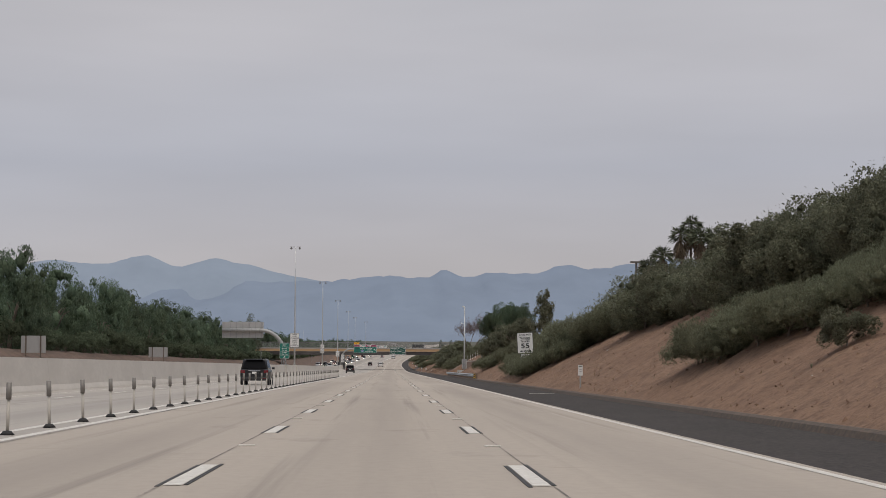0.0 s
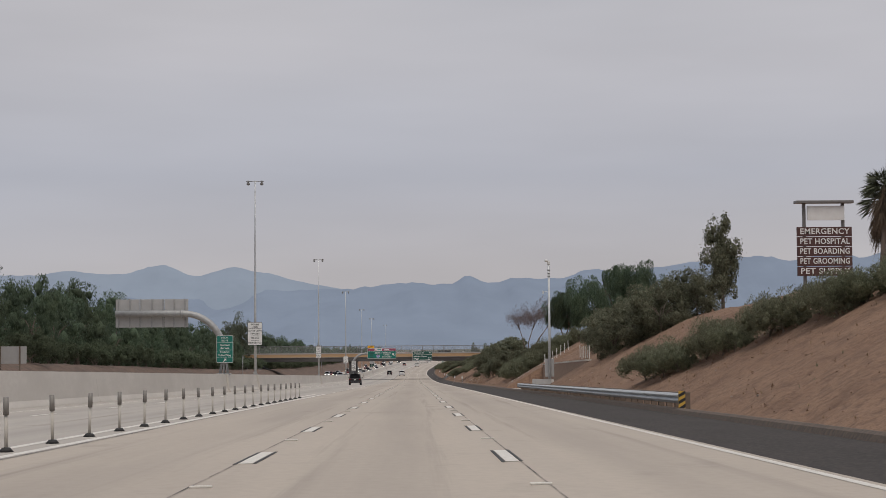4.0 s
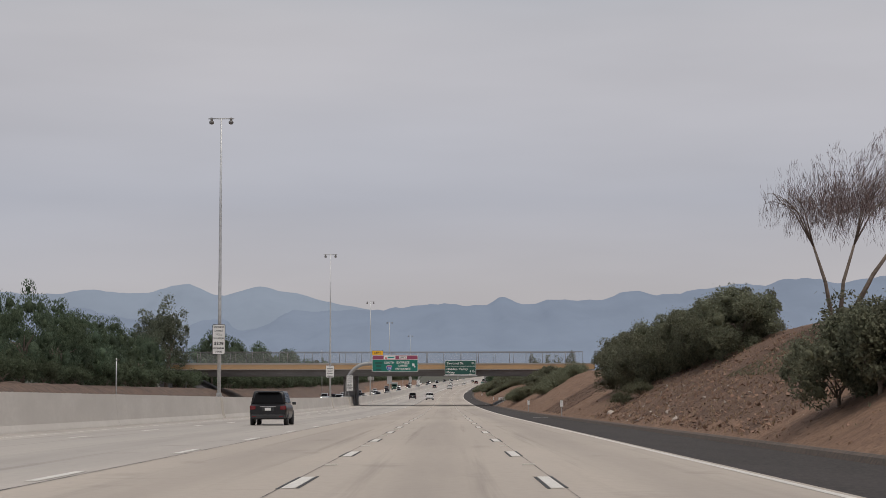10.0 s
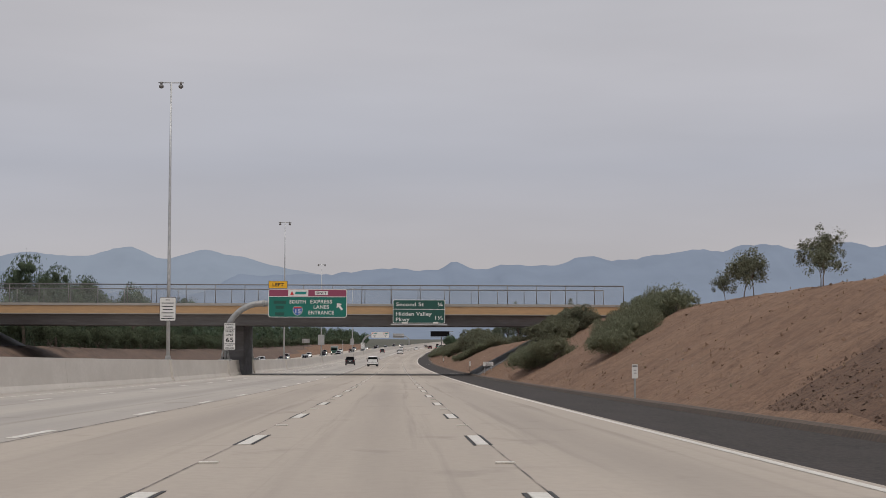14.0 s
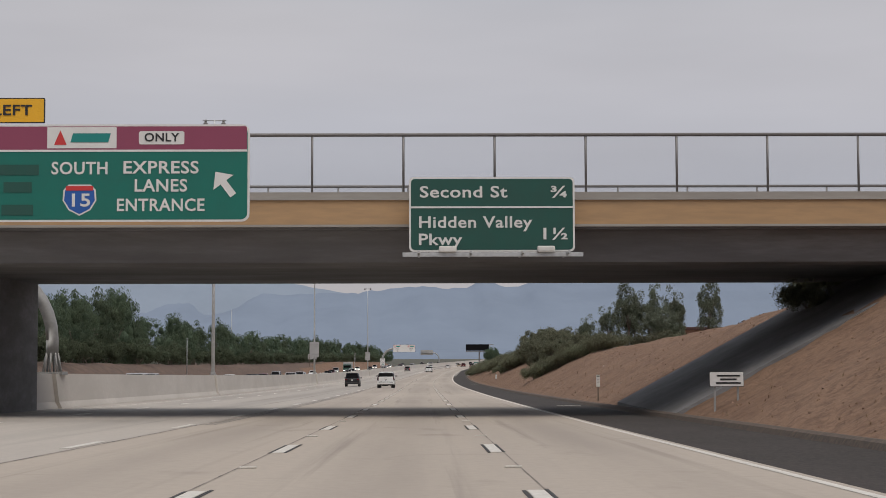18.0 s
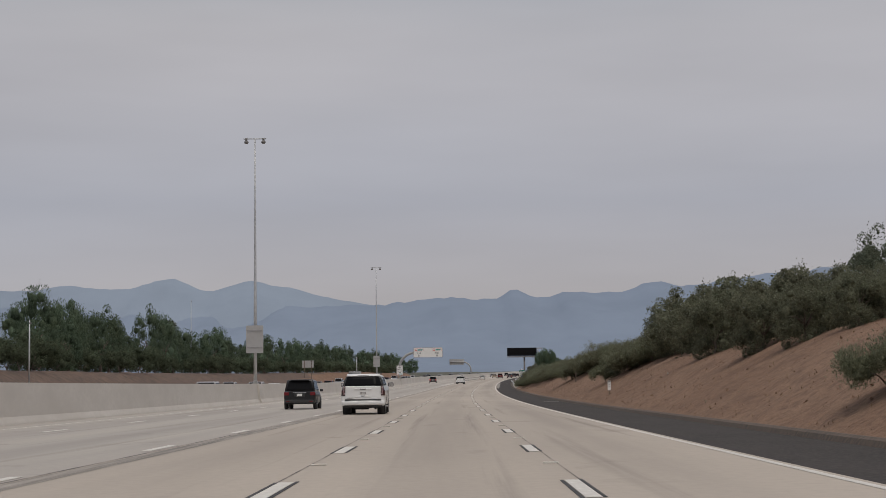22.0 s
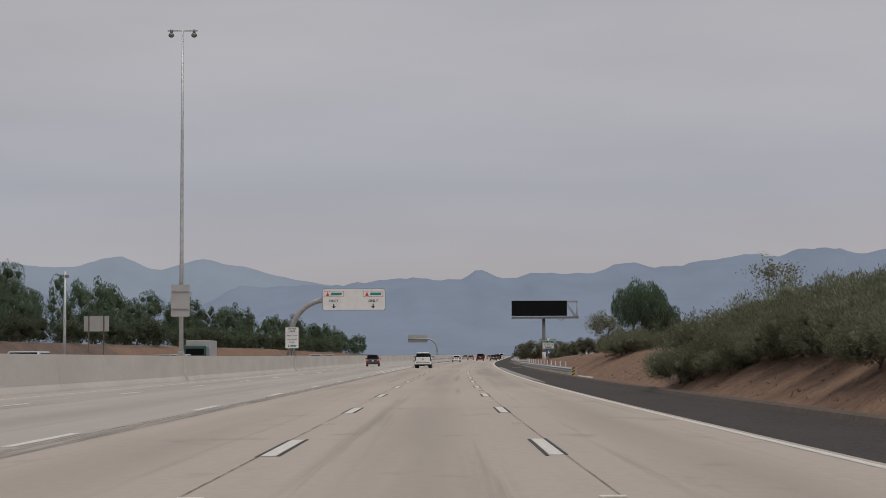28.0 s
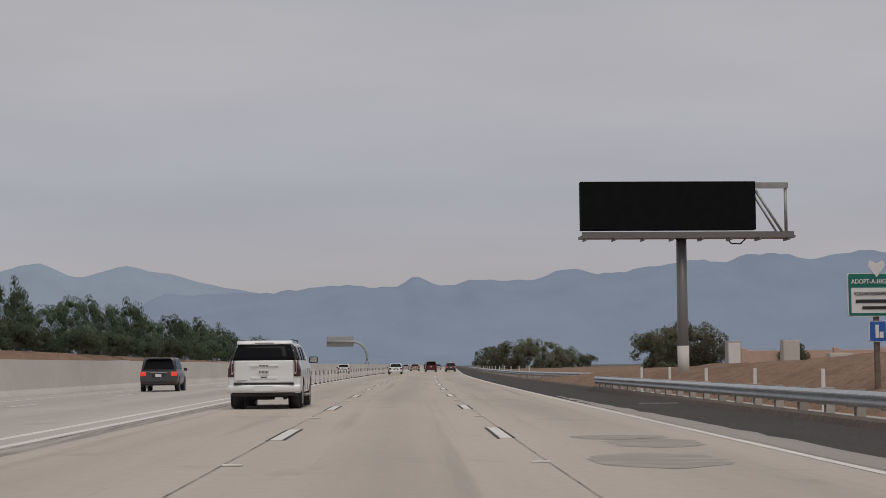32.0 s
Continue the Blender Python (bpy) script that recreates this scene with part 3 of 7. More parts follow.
# ---- median barrier, cast in lengths with thicker blocks under the masts ----
BARRIER = [(-15.76, 0.0), (-15.78, 0.07), (-15.90, 0.30), (-16.06, 1.56), (-16.58, 1.56), (-16.74, 0.30), (-16.86, 0.07), (-16.88, 0.0)]
MASTS = (290.4, 408.5, 526.2, 653.8, 775.0, 940.0)
GANTRIES = (261.5, 567.8, 596.0, 1007.0)
breaks = sorted([Y0] + [m + s for m in MASTS + GANTRIES for s in (-1.3, 1.3)] + [Y1])
for a_, b_ in zip(breaks, breaks[1:]):
    block = b_ - a_ < 3
    n_seg = 1 if block else max(1, int(min(b_, 1300) - a_) // 30)
    cuts = np.linspace(a_, min(b_, 1300), n_seg + 1)
    if b_ > 1300:
        cuts = list(cuts) + [Y1]
    for c_, d_ in zip(cuts, cuts[1:]):
        prof = [(x - 0.17 if x < -16.3 else x + 0.17, z) for x, z in BARRIER] if block else BARRIER
        ob = new("barrier", sweep("barrier", prof, c_ + 0.012, d_ - 0.012, M_BARRIER, 8))
        tagged(ob, "thick concrete barrier block carrying a mast" if block else "pale concrete median barrier with a sloped foot and water stains", "barrier", "median barrier", "structure")

# ---- distant mountains ----
def ridge(x, peaks, base):
    return base + sum(h * math.exp(-((x - c) / w) ** 2) for c, h, w in peaks)


def range_mesh(name, y_top, depth, peaks, base, rough, mat, x0=-3300, x1=3300, step=16.0, foot=-30.0):
    xs = np.arange(x0, x1 + 1, step)
    rows = np.linspace(0, 1, 15)
    verts, faces = [], []
    for r in rows:
        for x in xs:
            top = ridge(x, peaks, base) + rough * 1.15 * noise.fractal((x * 0.009, 7.0, 0), 0.85, 2.1, 6)
            fall = (1 - r) ** 0.8
            gully = rough * 2.4 * noise.fractal((x * 0.007, r * 2.2, 3), 0.9, 2.1, 5) * r ** 0.7 * (1 - r) * 2
            y = y_top - depth * r
            verts.append((x, y, foot + (top - foot) * fall + gully))
    n = len(xs)
    for j in range(len(rows) - 1):
        for i in range(n - 1):
            faces.append((j * n + i, (j + 1) * n + i, (j + 1) * n + i + 1, j * n + i + 1))
    return mesh_from(name, verts, faces, mat, smooth=True)


# Aerial haze put into a bluish base colour and an even glow.
def haze_glow_material(name, base, glow_, amount):
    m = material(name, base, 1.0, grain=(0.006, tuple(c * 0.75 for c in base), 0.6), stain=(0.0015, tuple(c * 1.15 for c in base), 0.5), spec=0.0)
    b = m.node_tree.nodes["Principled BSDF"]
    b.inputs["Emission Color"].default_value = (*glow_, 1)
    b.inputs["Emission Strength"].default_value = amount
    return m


# The blue-grey emission paints haze over the slopes; nothing there shines.
M_FAR = haze_glow_material("far_mountain_haze", (0.12, 0.14, 0.165), (0.172, 0.200, 0.250), 0.75)
M_NEAR = haze_glow_material("near_mountain_haze", (0.105, 0.125, 0.155), (0.146, 0.173, 0.226), 0.75)
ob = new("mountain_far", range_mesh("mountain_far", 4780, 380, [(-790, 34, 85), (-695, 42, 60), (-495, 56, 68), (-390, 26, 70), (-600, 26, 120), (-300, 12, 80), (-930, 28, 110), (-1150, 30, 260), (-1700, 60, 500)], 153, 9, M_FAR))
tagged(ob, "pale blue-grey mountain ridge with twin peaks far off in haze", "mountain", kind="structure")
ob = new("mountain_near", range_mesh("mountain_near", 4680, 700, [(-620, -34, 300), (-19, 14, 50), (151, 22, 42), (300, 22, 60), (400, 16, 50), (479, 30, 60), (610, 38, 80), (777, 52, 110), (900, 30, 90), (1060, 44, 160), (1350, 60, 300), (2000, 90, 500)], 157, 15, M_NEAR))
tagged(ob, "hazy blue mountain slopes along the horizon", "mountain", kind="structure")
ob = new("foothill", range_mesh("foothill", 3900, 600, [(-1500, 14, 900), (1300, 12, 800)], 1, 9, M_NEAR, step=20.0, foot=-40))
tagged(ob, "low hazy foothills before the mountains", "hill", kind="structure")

# ---- the overpass ----
zb = float(rz(574.0))


def xprism(name, profile, x0, x1, mats):
    """A mesh with this closed (y, z) profile between x0 and x1, heights over the road at the bridge."""
    n = len(profile)
    verts = [(x, y, zb + z) for x in (x0, x1) for y, z in profile]
    faces = [(k, (k + 1) % n, n + (k + 1) % n, n + k) for k in range(n)] + [tuple(reversed(range(n))), tuple(range(n, 2 * n))]
    me = mesh_from(name, verts, faces, mats)
    bm = bmesh.new()
    bm.from_mesh(me)
    bmesh.ops.recalc_face_normals(bm, faces=bm.faces)
    bm.to_mesh(me)
    bm.free()
    return me


bridge = thing("overpass", (0, 0, 0), "grey concrete road overpass with a tan painted band", "bridge", kind="structure")
part("girder", xprism("girder", [(574.75, 6.15), (575.1, 5.12), (575.5, 5.05), (589.5, 5.05), (589.9, 5.12), (590.25, 6.15)], -47, 25.5, M_BRIDGE), None, bridge, "dark-stained concrete box girder")
part("deck", xprism("deck", [(574.1, 6.16), (590.9, 6.16), (590.9, 6.45), (574.1, 6.45)], -47.2, 26, M_BRIDGE), None, bridge)
for y_, s in ((574.0, 1), (591.0, -1)):
    part("parapet", xprism("parapet", [(y_, 6.24), (y_ + 0.3 * s, 6.24), (y_ + 0.3 * s, 7.1), (y_, 7.1)], -47.2, 26, M_TAN), None, bridge, "tan painted concrete parapet band")
    part("drip_edge", xprism("drip_edge", [(y_ - 0.05 * s, 6.22), (y_ + 0.35 * s, 6.22), (y_ + 0.35 * s, 6.30), (y_ - 0.05 * s, 6.30)], -47.2, 26, M_COPING), None, bridge)
    part("coping", xprism("coping", [(y_ - 0.06 * s, 7.1), (y_ + 0.36 * s, 7.1), (y_ + 0.36 * s, 7.36), (y_ - 0.06 * s, 7.36)], -47.2, 26, M_COPING), None, bridge, "pale concrete coping")
bm = bmesh.new()
box(bm, -16.6, 584.5, zb - 0.3, 2.1, 10.5, 5.6, 0.12)
part("pier", bm, M_BRIDGE, bridge, "concrete pier wall in the median")
bm = bmesh.new()
box(bm, -48.0, 582.5, zb - 0.3, 2.0, 17.0, 6.7, 0.1)
part("abutment", bm, M_BRIDGE, bridge)
bm = bmesh.new()
box(bm, 23.0, 582.5, zb + 3.0, 5.0, 16.0, 3.2, 0.1)
part("abutment", bm, M_BRIDGE, bridge)
for slope in (((8.8, 0.05), (19.4, 5.75), (19.4, 5.0), (8.8, -0.5)), ((-35.0, -0.1), (-46.5, 5.75), (-46.5, 5.0), (-35.0, -0.6))):
    bm = bmesh.new()
    vs = [bm.verts.new((x, y, zb + z)) for x, z in slope for y in (574.6, 590.4)]
    for a_ in ((0, 1, 3, 2), (2, 3, 5, 4), (4, 5, 7, 6), (6, 7, 1, 0), (0, 2, 4, 6), (1, 7, 5, 3)):
        bm.faces.new([vs[i] for i in a_])
    bmesh.ops.recalc_face_normals(bm, faces=bm.faces)
    part("slope_paving", bm, M_BRIDGE, bridge, "concrete slope paving under the deck")

M_LINK = bpy.data.materials.new("chain_link")
M_LINK.use_nodes = True
nt_ = M_LINK.node_tree
tr_ = nt_.nodes.new("ShaderNodeBsdfTransparent")
ms_ = nt_.nodes.new("ShaderNodeMixShader")
ms_.inputs["Fac"].default_value = 0.13
pb_ = nt_.nodes["Principled BSDF"]
pb_.inputs["Base Color"].default_value, pb_.inputs["Roughness"].default_value = (0.35, 0.35, 0.35, 1), 0.6
nt_.links.new(tr_.outputs[0], ms_.inputs[1])
nt_.links.new(pb_.outputs[0], ms_.inputs[2])
nt_.links.new(ms_.outputs[0], nt_.nodes["Material Output"].inputs["Surface"])

bm = bmesh.new()
rod(bm, (0, 0, 7.36), (0, 0, 9.27), 0.04, seg=6)
post_me = bpy.data.meshes.new("fence_post")
bm.to_mesh(post_me)
bm.free()
post_me.materials.append(M_GREY_BAND)
bm = bmesh.new()
vs = [bm.verts.new(v) for v in ((0, 0, 7.38), (3.0, 0, 7.38), (3.0, 0, 9.24), (0, 0, 9.24))]
bm.faces.new(vs)
mesh_me = bpy.data.meshes.new("fence_mesh")
bm.to_mesh(mesh_me)
bm.free()
mesh_me.materials.append(M_LINK)
for y_, lab in ((574.15, "tall chain-link fence on the overpass edge"), (590.85, "chain-link fence on the far overpass edge")):
    fence = thing("fence", (0, y_, zb), lab, "fence")
    bm = bmesh.new()
    rod(bm, (-45.1, 0, 9.27), (23.95, 0, 9.27), 0.06, seg=6)
    part("top_rail", bm, M_GREY_BAND, fence)
    for k in range(24):
        x = -45.05 + 3.0 * k
        ob = part("post", post_me, None, fence)
        ob.location.x = x
        if k < 23:
            ob = part("mesh_panel", mesh_me, None, fence)
            ob.location.x = x

# paved pads and shoulder stripes
ob = new("pavement_pad", strip("pavement_pad", 8.76, 12.6, 226, 269.5, 0.035, M_CONC_EXP, 6))
tagged(ob, "pale paved strip below the retaining wall", "pavement", kind="structure")
ob = new("pavement_pad", strip("pavement_pad", 8.76, 11.0, 939, 951, 0.04, M_CONC_EXP, 6))
tagged(ob, "pale concrete apron before the guard rail", "pavement", kind="structure")
ob = new("pavement_pad", strip("pavement_pad", 8.76, 10.0, 951.1, 1062, 0.03, M_CONC_EXP, 6))
tagged(ob, "pale concrete strip under the guard rail", "pavement", kind="structure")
bm = box(bmesh.new(), 0, 0, 0, 1.15, 0.16, 0.006)
stripe_me = bpy.data.meshes.new("shoulder_stripe")
bm.to_mesh(stripe_me)
bm.free()
stripe_me.materials.append(M_WHITE)
for x, y in ((7.4, 77.8), (7.35, 410.5), (7.4, 598.0), (7.5, 760.0), (7.6, 1039.0)):
    along(part("shoulder_stripe", stripe_me, None, shoulder, "short white shoulder stripe"), x, y, 0.003)

# worn concrete beyond the edge line and dark smears in the outer lane, near the guard rail
M_APRON = pavement("worn_apron_concrete", (0.29, 0.262, 0.232), (0.19, 0.172, 0.155), (0.24, 0.216, 0.192), (0.24, 0.217, 0.195))
M_SMEAR = material("smeared_concrete", (0.245, 0.222, 0.195), 0.9, grain=(1.6, (0.33, 0.292, 0.252), 0.9), stain=(0.5, (0.22, 0.20, 0.18), 0.6), stretch=(0.5, 2.2, 1))


def ragged(name, x0, x1, y0, y1, z, mat, seed, rag, steps=24):
    """A thin flat patch on the road with uneven sides."""
    verts, uvs = [], []
    for k in range(steps + 1):
        y = y0 + (y1 - y0) * k / steps
        end = min(1.0, 4.0 * min(k, steps - k) / steps + 0.12)
        mid, hw = (x0 + x1) / 2, (x1 - x0) / 2 * end
        for sgn in (-1, 1):
            x = mid + sgn * hw + rag * noise.noise((k * 0.9, sgn * 3.0, seed))
            verts.append(P(x, y, z))
            uvs.append((x, y))
    me = mesh_from(name, verts, [(2 * k, 2 * k + 1, 2 * k + 3, 2 * k + 2) for k in range(steps)], mat)
    uv = me.uv_layers.new(name="lane")
    for lp in me.loops:
        uv.data[lp.index].uv = uvs[lp.vertex_index]
    return me


part("worn_apron", ragged("worn_apron", 5.36, 6.05, 925, 1052, 0.004, M_APRON, 3.0, 0.2, 90), None, shoulder, "pale worn concrete beyond the edge line")
Rp = random.Random(21)
for k in range(13):
    y = 962 + 4.6 * k + Rp.uniform(-1.5, 1.5)
    x = Rp.uniform(2.2, 3.6)
    part("smear", ragged("smear", x, x + Rp.uniform(0.9, 1.6), y, y + Rp.uniform(1.2, 3.6), 0.0035, M_SMEAR, k * 2.3, 0.18, 10), None, road, "dark smear on worn concrete")

# ---- plants ----


def leaf_quads(centres, dirs, normals, length, width):
    """Pointed quads at the centres, long along dirs and facing along normals."""
    n = len(centres)
    side = np.cross(dirs, normals)
    side /= np.linalg.norm(side, axis=1, keepdims=True) + 1e-9
    a = dirs * length[:, None] * 0.5
    b = side * width[:, None] * 0.5
    v = np.stack([centres - a - b * 0.3, centres - a * 0.1 - b, centres + a, centres - a * 0.1 + b], axis=1).reshape(-1, 3)
    f = np.arange(4 * n).reshape(-1, 4)
    return v, f


def unit(r, n, flat=1.0):
    d = r.normal(size=(n, 3))
    d[:, 2] *= flat
    return d / np.linalg.norm(d, axis=1, keepdims=True)


_ico = bmesh.new()
bmesh.ops.create_icosphere(_ico, subdivisions=2, radius=1.0)
ICO_V = np.array([v.co[:] for v in _ico.verts])
ICO_F = np.array([[v.index for v in f.verts] for f in _ico.faces])
_ico.free()
_ico = bmesh.new()
bmesh.ops.create_icosphere(_ico, subdivisions=1, radius=1.0)
ICO1_V = np.array([v.co[:] for v in _ico.verts])
ICO1_F = np.array([[v.index for v in f.verts] for f in _ico.faces])
_ico.free()


def crown_mesh(name, seed, mat, radius, height, clumps, per, leaf, droop=0.0, hollow=0.5, lumps=0.35, low=-0.5, clump_r=0.32, core=0.84, aspect=0.45, curtain=0.0, loose=0.06, tall=1.0, up=0.0, fine=False, spray=0.0):
    """A crown of leafy boughs about the origin: radius across, height up and down.
    core: size of the dense inside of a bough; tall: how far boughs are drawn out upright; curtain hangs below them; spray: share of twigs that stick out."""
    r = np.random.default_rng(seed)
    d = unit(r, clumps)
    d[:, 2] = np.where(d[:, 2] < low, -d[:, 2] * 0.6, d[:, 2])
    k = hollow + (1 - hollow) * r.random(clumps) ** 0.6
    k *= 1 + lumps * (r.random(clumps) - 0.5)
    c = d * k[:, None] * np.array([radius, radius, height])
    rc = radius * clump_r * (0.6 + 0.8 * r.random(clumps))
    sh = np.array([1.0, 1.0, tall])
    inner = core * np.clip(1.22 - 0.62 * k, 0.35, 1.0)
    n = clumps * per
    which = r.integers(0, clumps, n)
    loc = unit(r, n)
    out = d[which] * 0.6 + loc
    out /= np.linalg.norm(out, axis=1, keepdims=True) + 1e-9
    far = 0.80 + 0.30 * r.random(n)
    far = np.where(r.random(n) < loose, far * (1.1 + 0.5 * r.random(n)), far)
    p = c[which] + out * (rc[which] * far)[:, None] * sh
    nrm = out + r.normal(size=(n, 3)) * 0.35
    dirs = np.cross(nrm, r.normal(size=(n, 3)))
    dirs /= np.linalg.norm(dirs, axis=1, keepdims=True) + 1e-9
    if spray:
        sp = r.random(n) < spray
        dirs[sp] = (out + r.normal(size=(n, 3)) * 0.3)[sp]
    if up:
        dirs = dirs * (1 - up) + (out * 0.6 + np.array([0, 0, 0.8])) * up
    if curtain:
        hang = r.random(n) < curtain
        az = r.random(n) * 2 * math.pi
        flat = np.stack([np.cos(az), np.sin(az), np.zeros(n)], axis=1) + d[which] * np.array([0.6, 0.6, 0])
        flat /= np.linalg.norm(flat, axis=1, keepdims=True)
        q = c[which] + flat * (rc[which] * (0.75 + 0.3 * r.random(n)))[:, None]
        q[:, 2] -= rc[which] * tall * 1.3 * r.random(n) ** 1.3
        p[hang] = q[hang]
        nrm[hang] = (flat + r.normal(size=(n, 3)) * 0.3)[hang]
    if droop:
        dirs = dirs * (1 - droop) + np.array([0, 0, -1]) * droop
    dirs /= np.linalg.norm(dirs, axis=1, keepdims=True) + 1e-9
    # leaves buried in another bough are dropped
    keep = np.ones(n, bool)
    if core:
        for i in range(clumps):
            e = (p - c[i]) / (rc[i] * inner[i] * 0.9 * sh)
            keep &= ((e * e).sum(1) > 1.0) | (which == i)
    p, dirs, nrm = p[keep], dirs[keep], nrm[keep]
    ln = leaf * (0.6 + 0.9 * r.random(len(p)))
    v, f = leaf_quads(p, dirs, nrm, ln, ln * aspect)
    faces = [tuple(x) for x in f]
    vs = [v]
    if core:                       # the dense inside: ragged masses, without what lies buried in the next bough
        bv, bf = (ICO_V, ICO_F) if fine else (ICO1_V, ICO1_F)
        at = len(v)
        for i in range(clumps):
            jag = 1 + 0.42 * (r.random((len(bv), 1)) - 0.5)
            w = (bv + 0.16 * r.normal(size=bv.shape)) * (rc[i] * inner[i]) * jag * sh + c[i]
            mid_ = w[bf].mean(axis=1)
            seen = np.ones(len(bf), bool)
            for j in range(clumps):
                if j != i:
                    e = (mid_ - c[j]) / (rc[j] * inner[j] * 0.8 * sh)
                    seen &= (e * e).sum(1) > 1.0
            vs.append(w)
            faces += [tuple(x) for x in bf[seen] + at]
            at += len(bv)
    me = mesh_from(name, np.vstack(vs), faces, mat)
    me.polygons.foreach_set("use_smooth", [len(q) == 3 for q in faces])
    return me


def trunk_mesh(name, seed, height, r0, limbs=5, spread=1.6, lean=0.15, fork=0.35, reach=1.0):
    """A tapered trunk with limbs that reach up to height."""
    r = random.Random(seed)
    bm = bmesh.new()
    top = Vector((r.uniform(-lean, lean) * height, r.uniform(-lean, lean) * height, height * 0.8))
    f = Vector((top.x * fork * 0.6, top.y * fork * 0.6, height * fork))
    tube(bm, [(0, 0, -0.3), f * 0.5, f, (f + top) / 2 + Vector((r.uniform(-0.2, 0.2), 0.1, 0)), top], [r0 * 1.3, r0, r0 * 0.85, r0 * 0.5, r0 * 0.15], 7)
    for i in range(limbs):
        a = 2 * math.pi * (i + r.random() * 0.6) / limbs
        e = Vector((math.cos(a) * spread, math.sin(a) * spread, height * r.uniform(0.7, 1.0) * reach))
        s = f + (top - f) * r.uniform(0.0, 0.5)
        tube(bm, [s, s.lerp(e, 0.5) + Vector((0, 0, 0.12 * height)), e], [r0 * 0.55, r0 * 0.35, r0 * 0.1], 6)
    me = bpy.data.meshes.new(name)
    bm.to_mesh(me)
    bm.free()
    me.materials.append(M_BARK)
    return me


KINDS = {}


def kind(name, crowns, trunks, crown_z, category):
    KINDS[name] = (crowns, trunks, crown_z, category)


def many_stems(name, seed, height, r0, stems=4, spread=2.0, forks=3):
    """Pale stems that part near the ground and fork again on their way up."""
    r = random.Random(seed)
    bm = bmesh.new()
    for i in range(stems):
        a = 2 * math.pi * (i + r.uniform(-0.2, 0.2)) / stems
        d = Vector((math.cos(a), math.sin(a), 0))
        k = r.uniform(0.4, 1.0)
        mid = d * spread * 0.22 * k + Vector((0, 0, height * 0.3))
        knee = d * spread * 0.45 * k + Vector((r.uniform(-0.2, 0.2), r.uniform(-0.2, 0.2), height * 0.55))
        tube(bm, [d * 0.1 + Vector((0, 0, -0.3)), mid, knee], [r0 * 1.2, r0 * 0.8, r0 * 0.55], 7)
        for j in range(forks):
            b = a + r.uniform(-1.0, 1.0)
            e = knee + Vector((math.cos(b), math.sin(b), 0)) * spread * r.uniform(0.25, 0.6) + Vector((0, 0, height * r.uniform(0.25, 0.45)))
            m = knee.lerp(e, 0.5) + Vector((0, 0, height * 0.06))
            tube(bm, [knee, m, e], [r0 * 0.45, r0 * 0.26, r0 * 0.1], 5)
            for q in range(3):
                g = b + r.uniform(-1.2, 1.2)
                h = m.lerp(e, r.uniform(0.2, 0.9))
                tip = h + Vector((math.cos(g), math.sin(g), r.uniform(-0.1, 0.7))) * spread * 0.32
                tube(bm, [h, h.lerp(tip, 0.5) + Vector((0, 0, 0.15)), tip], [r0 * 0.2, r0 * 0.12, r0 * 0.05], 4)
    me = bpy.data.meshes.new(name)
    bm.to_mesh(me)
    bm.free()
    me.materials.append(M_BARK)
    return me


# crowns are made for a plant of about its real size and scaled a little when planted
kind("pepper_tree", [crown_mesh("crown", 11 + i, M_PEPPER, 3.8, 4.4, 38, 160, 0.30, droop=0.55, hollow=0.60, lumps=0.15, low=-0.95, clump_r=0.30, core=0.68, aspect=0.34, curtain=0.3, loose=0.01, tall=1.0) for i in range(3)],
     [trunk_mesh("trunk", i, 5.0, 0.24, 5, 1.6) for i in range(2)], 4.8, "tree")
kind("evergreen_tree", [crown_mesh("crown", 21 + i, M_OAK, 2.5, 2.2, 48, 290, 0.14, hollow=0.42, lumps=0.35, low=-0.95, clump_r=0.25, core=0.60, aspect=0.5, loose=0.10, spray=0.3) for i in range(3)],
     [trunk_mesh("trunk", 10 + i, 2.4, 0.12, 5, 1.3, fork=0.15) for i in range(2)], 1.7, "tree")
kind("shrub", [crown_mesh("crown", 31 + i, M_SAGE, 1.7, 0.95, 44, 190, 0.14, hollow=0.35, lumps=0.35, low=-0.25, clump_r=0.30, core=0.55, aspect=0.22, loose=0.08, up=0.55) for i in range(3)],
     [trunk_mesh("stem", 20, 0.9, 0.06, 6, 0.8, fork=0.15)], 0.65, "shrub")
kind("dark_shrub", [crown_mesh("crown", 41 + i, M_OAK, 1.7, 1.3, 38, 270, 0.12, hollow=0.42, lumps=0.35, low=-0.6, clump_r=0.27, core=0.62, aspect=0.5, loose=0.10, spray=0.3) for i in range(3)],
     [trunk_mesh("stem", 22, 1.1, 0.07, 6, 0.8, fork=0.15)], 1.05, "shrub")
kind("conifer", [crown_mesh("crown", 66, M_OAK, 0.95, 2.2, 60, 150, 0.12, hollow=0.15, lumps=0.3, low=-0.9, clump_r=0.34, core=0.62, loose=0.08, tall=1.5, up=0.4)],
     [trunk_mesh("trunk", 29, 3.6, 0.1, 4, 0.3)], 2.3, "tree")
kind("sapling", [crown_mesh("crown", 51 + i, M_OAK, 0.85, 1.15, 44, 80, 0.09, hollow=0.2, lumps=0.4, clump_r=0.27, core=0.4, loose=0.4, spray=0.4) for i in range(2)],
     [trunk_mesh("trunk", 24 + i, 2.0, 0.03, 5, 0.5, fork=0.2) for i in range(2)], 1.35, "tree")
kind("sparse_tree", [crown_mesh("crown", 56, M_OAK, 1.0, 0.95, 60, 70, 0.085, hollow=0.3, lumps=0.4, clump_r=0.24, core=0.3, loose=0.4, spray=0.5)],
     [many_stems("trunk", 5, 2.4, 0.028, 2, 0.8)], 1.75, "tree")
